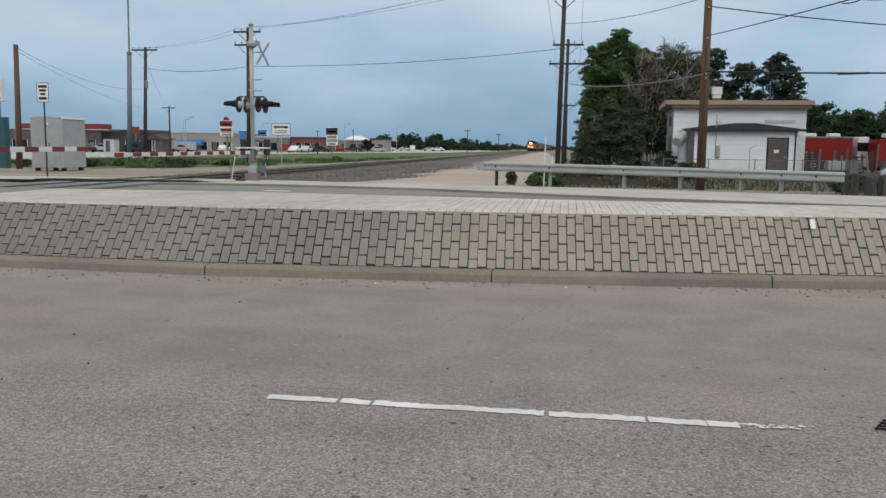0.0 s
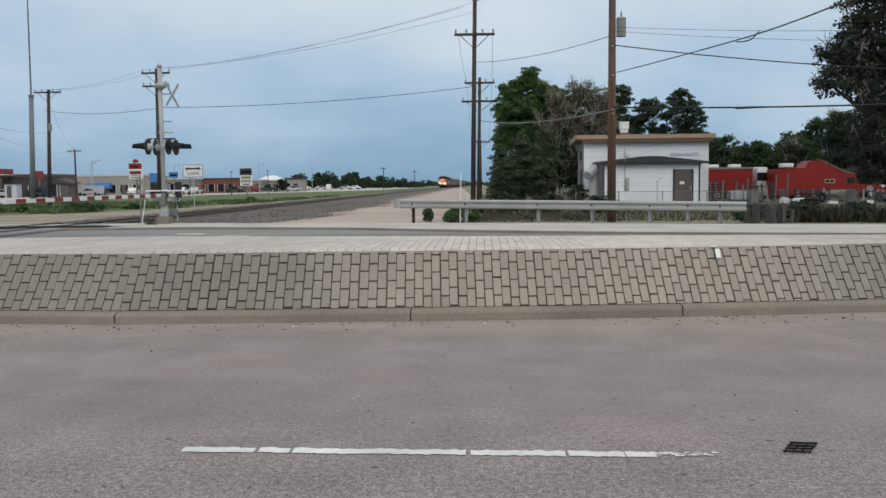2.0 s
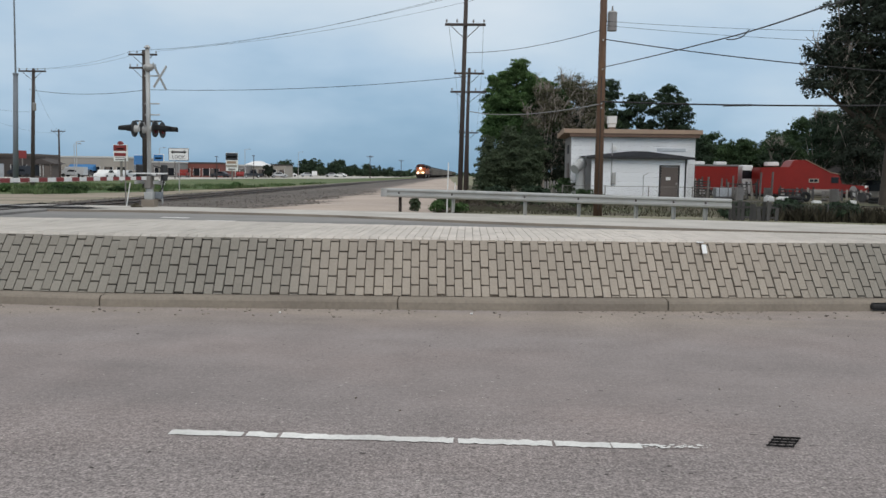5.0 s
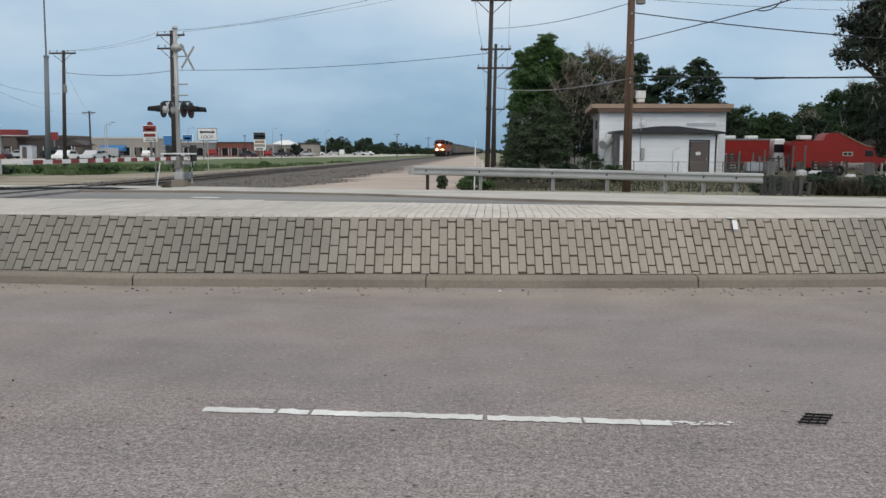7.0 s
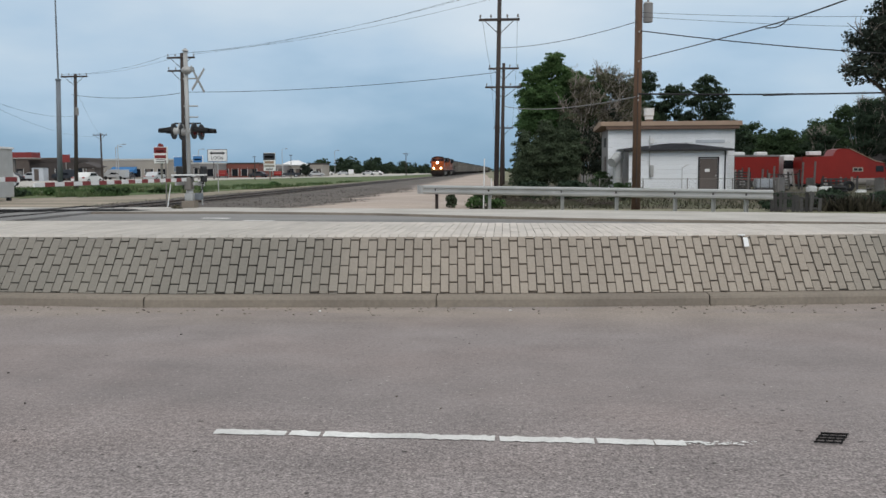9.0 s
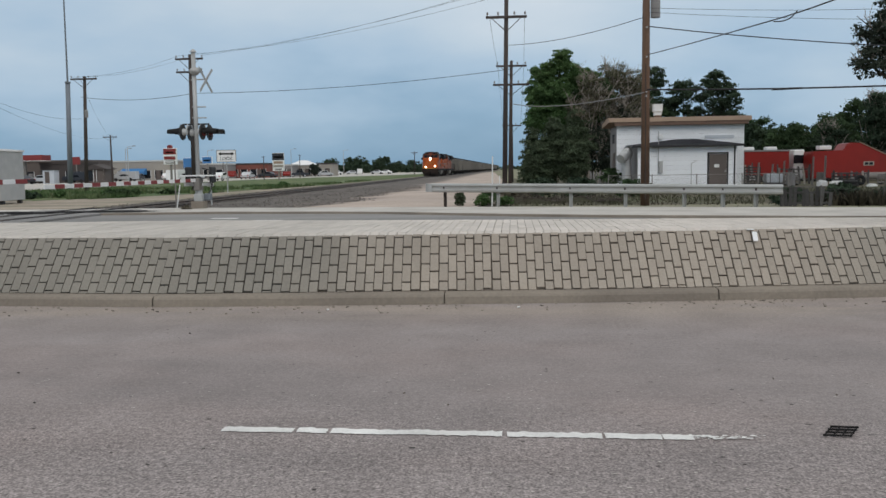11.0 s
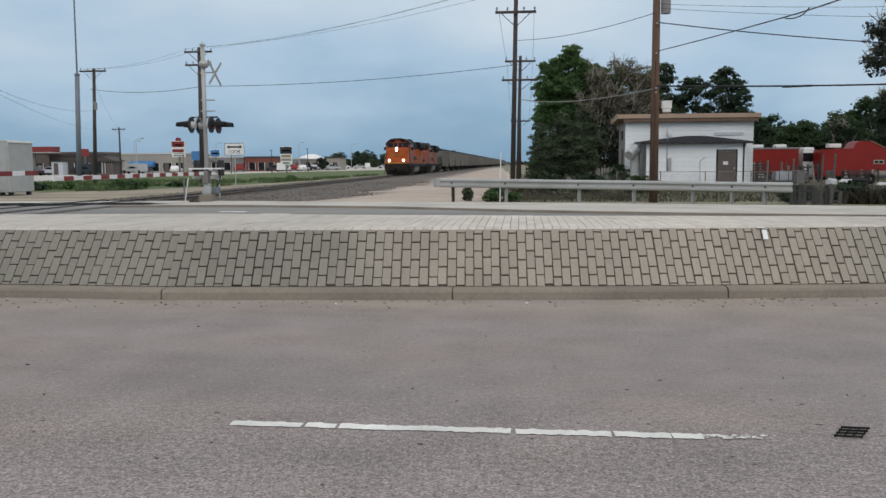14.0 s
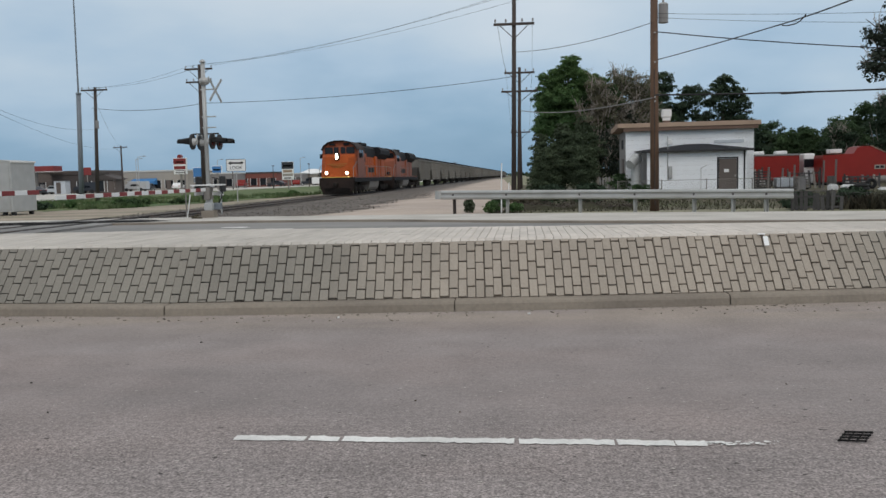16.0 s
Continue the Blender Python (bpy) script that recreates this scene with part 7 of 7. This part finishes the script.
    bm = B(); box(bm, 0, 13.6, 2.48, 1.9, 13.6, 1.92, 0.03); hood = part("hood", bm, "orange", t)
    bm = B(); prism(bm, [(-0.97, 3.445), (0.97, 3.445), (0.97, 3.9), (0.9, 4.3), (0.6, 4.56), (-0.6, 4.56), (-0.9, 4.3), (-0.97, 3.9)], "y", 5.42, 20.5); part("hood_roof", bm, "loco_black", t)
    bm = B(); box(bm, 0, 9.5, 4.62, 1.5, 3.0, 0.28, 0.05); tube(bm, (0, 12.4, 4.3), (0, 12.4, 4.72), 0.35, 0.3, seg=12); part("exhaust_stack", bm, "loco_black", t)
    bm = B(); prism(bm, [(-1.0, 3.35), (1.0, 3.35), (1.5, 3.8), (1.5, 4.2), (1.2, 4.52), (-1.2, 4.52), (-1.5, 4.2), (-1.5, 3.8)], "y", 14.6, 20.6); part("radiator", bm, "loco_black", t)
    bm = B(); box(bm, 0, 14.0, 2.6, 2.3, 0.9, 1.9, 0.04); part("filter_cabinet", bm, "orange", t)
    bm = B(); box(bm, 0, 18.5, 2.4, 2.1, 2.2, 1.7, 0.04); part("rear_cabinet", bm, "orange", t)
    for k in range(12):
        for s in (-1, 1):
            bm = B(); box(bm, s * 0.965, 7.6 + 1.0 * k, 2.4, 0.03, 0.86, 1.7, 0.01); hd = part("hood_door", bm, "orange", hood)
    for s in (-1, 1):
        bm = B(); box(bm, s * 0.99, 12.0, 2.2, 0.02, 3.6, 0.5, 0.005); part("side_emblem", bm, "loco_black", hood)
        for vz, vh in ((2.15, 0.7), (3.1, 0.45)):
            bm = B(); box(bm, s * 1.31, 6.5, vz, 0.03, 0.9, vh, 0.01); part("vent", bm, "loco_black", t)
        bm = B(); box(bm, s * 1.505, 11.3, 1.5, 0.02, 20.6, 0.06); part("side_stripe", bm, "orange_dull", t)
        # steps and railings
        bm = B()
        for k in range(4):
            box(bm, s * 1.35, 0.8, 0.32 + 0.3 * k, 0.4, 0.45, 0.03)
        box(bm, s * 1.52, 0.6, 0.85, 0.03, 0.06, 1.3)
        part("steps", bm, "under", t)
        bm = B()
        for y in np.linspace(6.0, 21.4, 11):
            tube(bm, (s * 1.46, y, 1.5), (s * 1.46, y, 2.55), 0.02, seg=5)
        tube(bm, (s * 1.46, 6.0, 2.55), (s * 1.46, 21.4, 2.55), 0.02, seg=5)
        tube(bm, (s * 1.46, 0.5, 1.5), (s * 1.46, 0.5, 2.3), 0.025, seg=5); tube(bm, (s * 1.46, 0.5, 2.3), (s * 1.5, 2.2, 2.9), 0.025, seg=5)
        part("handrail", bm, "stucco_grey", t)
    bm = B(); prism(bm, [(-1.3, 0.55), (-1.1, 0.3), (1.1, 0.3), (1.3, 0.55), (1.4, 1.1), (-1.4, 1.1)], "y", 8.6, 13.8); part("fuel_tank", bm, "tank", t)
    truck_frame(t, 4.6, 3, 1.85)
    truck_frame(t, 18.0, 3, 1.85)
    return t


def coal_car():
    """16.2 m from coupler to coupler; front at y = 0."""
    t = thing("coal_car", "weathered grey-brown coal gondola heaped with coal", "freight car", group="coal cars")
    bm = B()
    prism(bm, [(0.55, 3.75), (15.65, 3.75), (15.65, 2.7), (13.7, 0.95), (9.6, 0.95), (8.1, 1.5), (6.6, 0.95), (2.5, 0.95), (0.55, 2.7)], "x", -1.58, 1.58)
    for s in (-1, 1):
        for k in range(13):
            box(bm, s * 1.6, 0.75 + 14.7 * k / 12, 3.05 if k in (0, 12) else 2.4, 0.12, 0.14, 1.3 if k in (0, 12) else 2.6)
        box(bm, s * 1.6, 8.1, 3.72, 0.14, 15.1, 0.16, 0.02)
    part("body", bm, "car_body", t)
    bm = B()
    rows = []
    for k in range(15):
        y = 0.8 + 14.6 * k / 14
        rows.append([(x, y, 3.72 + (0.6 * (1 - (x / 1.5) ** 2) + 0.06 * math.sin(5 * x + 2 * y)) * (1 if 0 < k < 14 else 0.1)) for x in (-1.5, -1, -0.5, 0, 0.5, 1, 1.5)])
    sheet(bm, rows)
    part("coal_load", bm, "coal", t, "black heaped coal")
    bm = B(); box(bm, 0, 8.1, 0.95, 0.5, 15.9, 0.3, 0.02); part("centre_sill", bm, "under", t)
    for y in (0.1, 16.1):
        bm = B(); box(bm, 0, y, 0.9, 0.25, 0.4, 0.25, 0.03); part("coupler", bm, "under", t)
    for s in (-1, 1):
        for y in (0.6, 15.6):
            bm = B()
            for z in (1.3, 1.7, 2.1, 2.5, 2.9, 3.3):
                box(bm, s * 1.35, y, z, 0.42, 0.06, 0.03)
            part("ladder", bm, "under", t)
    truck_frame(t, 2.2, 2, 1.75)
    truck_frame(t, 14.0, 2, 1.75)
    return t


LOCO = 22.6
consist = [(locomotive("orange and black diesel locomotive with lit headlights"), 0.0)]
second = copy_thing(consist[0][0], pose(0, 0, 0))
second["label"] = "second faded red-orange diesel locomotive coupled behind the leader"
for o in second.children_recursive:
    if o.name.startswith(("headlight.", "ditch_light.")):
        o.data = o.data.copy()
        o.data.materials[0] = MAT["glass"]
        o["label"] = "unlit lamp"
for o in second.children_recursive:
    if o.type == "MESH" and o.data.materials[0] == MAT["orange"]:
        o.data = o.data.copy()
        o.data.materials[0] = MAT["orange_dull"]
consist.append((second, LOCO))
first_car = coal_car()
consist.append((first_car, 2 * LOCO))
for k in range(1, 40):
    consist.append((copy_thing(first_car, pose(0, 0, 0)), 2 * LOCO + 16.2 * k))

# ---------------------------------------------------------------- small road details
gr_t = thing("drain_grate", "black iron scrap of grating lying on the asphalt", "grate", pose(1.81, 4.79, 0.004, 0, 0, 4))
for k in range(4):
    bm = B(); box(bm, -0.05 + 0.035 * k, -0.075 + 0.05 * k, 0.008, 0.15, 0.013 if k > 1 else 0.008, 0.01, 0.002, Matrix.Rotation(radians(-9), 4, "Z")); part("bar", bm, "rubber", gr_t)
for k in range(4):
    bm = B(); box(bm, -0.066 + 0.044 * k, -0.008 * k + 0.012, 0.004, 0.006, 0.185, 0.006, 0.001, Matrix.Rotation(radians(-35), 4, "Z")); part("cross_bar", bm, "rubber", gr_t)
mk = thing("reflector_marker", "white reflective marker plate fixed on the paving", "marker", pose(2.8, kerb_y(2.8) + 0.52, 0.66))
bm = B(); box(bm, 0.01, 0.02, 0.0, 0.055, 0.012, 0.13, 0.003, Matrix.Rotation(radians(-38), 4, "X")); part("plate", bm, "sign_white", mk)
bm = B(); box(bm, -0.02, 0.11, 0.075, 0.08, 0.04, 0.012, 0.003); part("bracket", bm, "sign_white", mk)
# kerb inlet
inl = thing("kerb_inlet", "dark storm drain opening in the kerb face", "drain", pose(5.3, kerb_y(5.3) - 0.006, 0.0, 0, 0, 6))
bm = B(); box(bm, 0, 0, 0.055, 1.3, 0.02, 0.085, 0.03); part("opening", bm, "black", inl)
# grit, pebbles and flecks of litter along the gutter and on the asphalt
pr = random.Random(31)
bm = B()
spots = [pr.uniform(-9, 7) for _ in range(14)]
for k in range(260):
    x = pr.gauss(pr.choice(spots), 0.45) if k % 3 else pr.uniform(-9, 7)
    y = kerb_y(x) - 0.05 - 0.5 * pr.random() ** 2.2
    s = pr.uniform(0.004, 0.014)
    bmesh.ops.create_cube(bm, size=1, matrix=Matrix.Translation((x, y, s * 0.3)) @ Matrix.Rotation(pr.uniform(0, 3), 4, "Z") @ Matrix.Diagonal((s * 2, s * 1.4, s, 1)))
solo("gutter_grit", bm, "kerb", "scattered grit and pebbles along the gutter", "gravel", kind="stuff")
bm = B()
for k in range(12):
    x = pr.uniform(-8, 6)
    y = kerb_y(x) - 0.1 - 0.35 * pr.random()
    a = pr.uniform(0, 3)
    tube(bm, (x, y, 0.008), (x + 0.05 * math.cos(a), y + 0.03 * math.sin(a), 0.01), pr.uniform(0.004, 0.008), 0.004, seg=5)
solo("gutter_twigs", bm, "bark", "small dark twigs and leaf litter in the gutter", "debris", kind="stuff")
bm = B()
for k in range(34):
    x, y = pr.uniform(-7, 7), pr.uniform(2.6, 9)
    s = pr.uniform(0.003, 0.009) * (1.8 if k % 14 == 0 else 1)
    bmesh.ops.create_cube(bm, size=1, matrix=Matrix.Translation((x, y, 0.004)) @ Matrix.Rotation(pr.uniform(0, 3), 4, "Z") @ Matrix.Diagonal((s * 2.4, s, 0.008, 1)))
solo("road_specks", bm, "mortar", "dark tar specks and crumbs on the asphalt", "debris", kind="stuff")
for x, y in ((-2.0, 8.95), (0.05, 9.1)):
    bm = B(); box(bm, 0, 0, 0.01, 0.03, 0.025, 0.012, 0.003)
    solo("litter", bm, "white", "tiny white scrap of paper in the gutter", "litter", pose(x, y, 0.0, 0, 0, 40 * x), group="litter")

# lost stones and pale aggregate in the worn wheel tracks
def flecks(name, n, lo, hi, y0, y1, mat, label, seed):
    r = random.Random(seed)
    vs, fs = [], []
    for k in range(n):
        y = y0 + (y1 - y0) * r.random() ** 1.5
        x = r.uniform(-0.62, 0.62) * y
        w, a0 = r.uniform(lo, hi), r.uniform(0, 6.28)
        o = len(vs)
        for i in range(6):
            a = a0 + i * 1.047
            q = w * r.uniform(0.5, 1.15)
            vs.append((x + 2.2 * q * math.cos(a), y + q * math.sin(a), 0.0025 + 0.0001 * (k % 9)))
        fs.append(tuple(range(o, o + 6)))
    me = bpy.data.meshes.new(name); me.from_pydata(vs, [], fs); me.update()
    me.materials.append(MAT[mat])
    tagged(new(name, me), label, "road wear", kind="stuff")


flecks("asphalt_pits", 420, 0.002, 0.009, 2.6, 8.6, "pit", "small dark pits where stones broke out of the asphalt", 61)
flecks("loose_aggregate", 1500, 0.002, 0.007, 2.6, 6.2, "pebble", "pale aggregate stones showing in the worn asphalt", 62)

# ---------------------------------------------------------------- bricks of the median
COURSE = 0.237          # brick length with its joint
JOINT = 0.0098
ANCHOR = -0.74        # a joint between two columns; the spacing tightens beyond it
SLOPE = math.hypot(HEAD - FOOT, CREST - 0.12)
TILT = math.atan2(CREST - 0.12, HEAD - FOOT)
near = {}


def brick_mesh(width, length):
    """One bevelled paver, shared by all of its size."""
    key = (round(width, 3), round(length * 200) / 200)
    if key not in near:
        bm = B()
        box(bm, 0, 0, 0, key[0], key[1], 0.05, 0.006)
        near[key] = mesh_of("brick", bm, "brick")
    return near[key]


def columns():
    """Middle, width and parity of each column of bricks."""
    x, k = ANCHOR, 0
    while x < 8.2:
        w = 0.0998 if x < 1.5 else 0.098
        yield x + w / 2, w, k
        x += w; k += 1
    x, k = ANCHOR, 1
    while x > -8.2:
        w = 0.1063 if x > -2.6 else 0.109
        yield x - w / 2, w, k
        x -= w; k += 1


br = random.Random(41)
rest_v, rest_f, top_v, top_f = [], [], [], []


def add_box(vs, fs, m, sx, sy, sz):
    o = len(vs)
    for a in (-0.5, 0.5):
        for b in (-0.5, 0.5):
            for c in (-0.5, 0.5):
                vs.append(tuple(m @ Vector((a * sx, b * sy, c * sz))))
    for f in ((0, 1, 3, 2), (4, 6, 7, 5), (0, 4, 5, 1), (2, 3, 7, 6), (1, 5, 7, 3)):
        fs.append(tuple(o + i for i in f))


count = 0
for x, step, col in columns():
    tangent = math.atan2(kerb_y(x + 0.3) - kerb_y(x - 0.3), 0.6)
    base = pose(x, kerb_y(x) + FOOT, 0.107, 0, 0, math.degrees(tangent)) @ Matrix.Rotation(TILT, 4, "X")
    s = (-0.1 if col % 2 else 0.02 - COURSE) + br.uniform(-0.022, 0.022)
    w_j = br.uniform(-0.003, 0.003)
    width = step - JOINT
    while s < SLOPE - 0.01:
        a, b = max(s, 0.0), min(s + COURSE, SLOPE - 0.02)
        ln = b - a - 1.6 * JOINT
        if ln > 0.012:
            m = base @ Matrix.Translation((w_j + br.uniform(-0.0015, 0.0015), (a + b) / 2, br.uniform(-0.005, 0.004))) @ Matrix.Rotation(br.uniform(-0.014, 0.014), 4, "Z") @ Matrix.Rotation(br.uniform(-0.02, 0.02), 4, "X")
            if -4.7 < x < 3.9 and ln > 0.04 and count < 300:
                o = new("brick", brick_mesh(width, ln)); o.parent = median; o.matrix_basis = m
                count += 1
            else:
                add_box(rest_v, rest_f, m, width - 0.001, ln - 0.001, 0.05)
        s += COURSE
    # the same column goes on over the crest and across the top
    y = kerb_y(x) + HEAD - 0.02
    first = True
    while y < back_y(x) - 0.03:
        ln = 0.085 if first else min(2 * COURSE, back_y(x) - y)
        tilt = TILT * 0.4 if first else 0
        z = CREST - 0.036 if first else CREST - 0.025
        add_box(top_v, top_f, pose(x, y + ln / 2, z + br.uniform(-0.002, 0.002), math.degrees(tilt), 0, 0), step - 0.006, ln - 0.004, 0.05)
        y += ln
        first = False
for nm, vs, fs, mt, lb in (("slope_bricks", rest_v, rest_f, "brick_rest", "grey brick paving on the slope"), ("top_bricks", top_v, top_f, "brick_top", "pale brick paving on the median top")):
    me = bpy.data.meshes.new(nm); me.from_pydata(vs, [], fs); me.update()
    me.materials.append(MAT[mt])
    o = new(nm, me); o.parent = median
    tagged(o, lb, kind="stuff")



# ---------------------------------------------------------------- what moves
def front_of_train(t):
    """Distance of the leading coupler along the track, slowing gently."""
    return float(np.interp(t, (0, 3.5, 7, 9, 12.5, 14.5, 16), (379.0, 310.5, 240.0, 199.5, 133.6, 97.9, 71.0)))


def motions():
    times = (0, 3.5, 7, 9, 12.5, 14.5, 16)
    for ob, off in consist:
        walk(ob, [(t, pose(TRACK_X, front_of_train(t) + off, RAIL_Z)) for t in times])
    # traffic on the frontage street: three going away, two coming, all starting or ending at the crossing
    for ob, lane, y0 in ((car_w, -50.0, 167.0), (van_w, -50.0, 151.0), (car_s, -53.0, 190.0)):
        start = 12.6 - (y0 - 48) / 16.2
        walk(ob, [(t, pose(lane, max(48.0, y0 + 16.2 * (t - 12.6)), GROUND + 0.06)) for t in (0, start, 0.5 * (start + 16), 16)])
    for ob, y0 in ((near_w, 171.0), (near_s, 178.5)):
        stop = (y0 - (48 if ob == near_w else 55.5)) / 9.0
        walk(ob, [(t, pose(-55.5, y0 - 9.0 * min(t, stop), GROUND + 0.06, 0, 0, 180)) for t in (0, 0.5 * stop, stop, 16)])


motions()
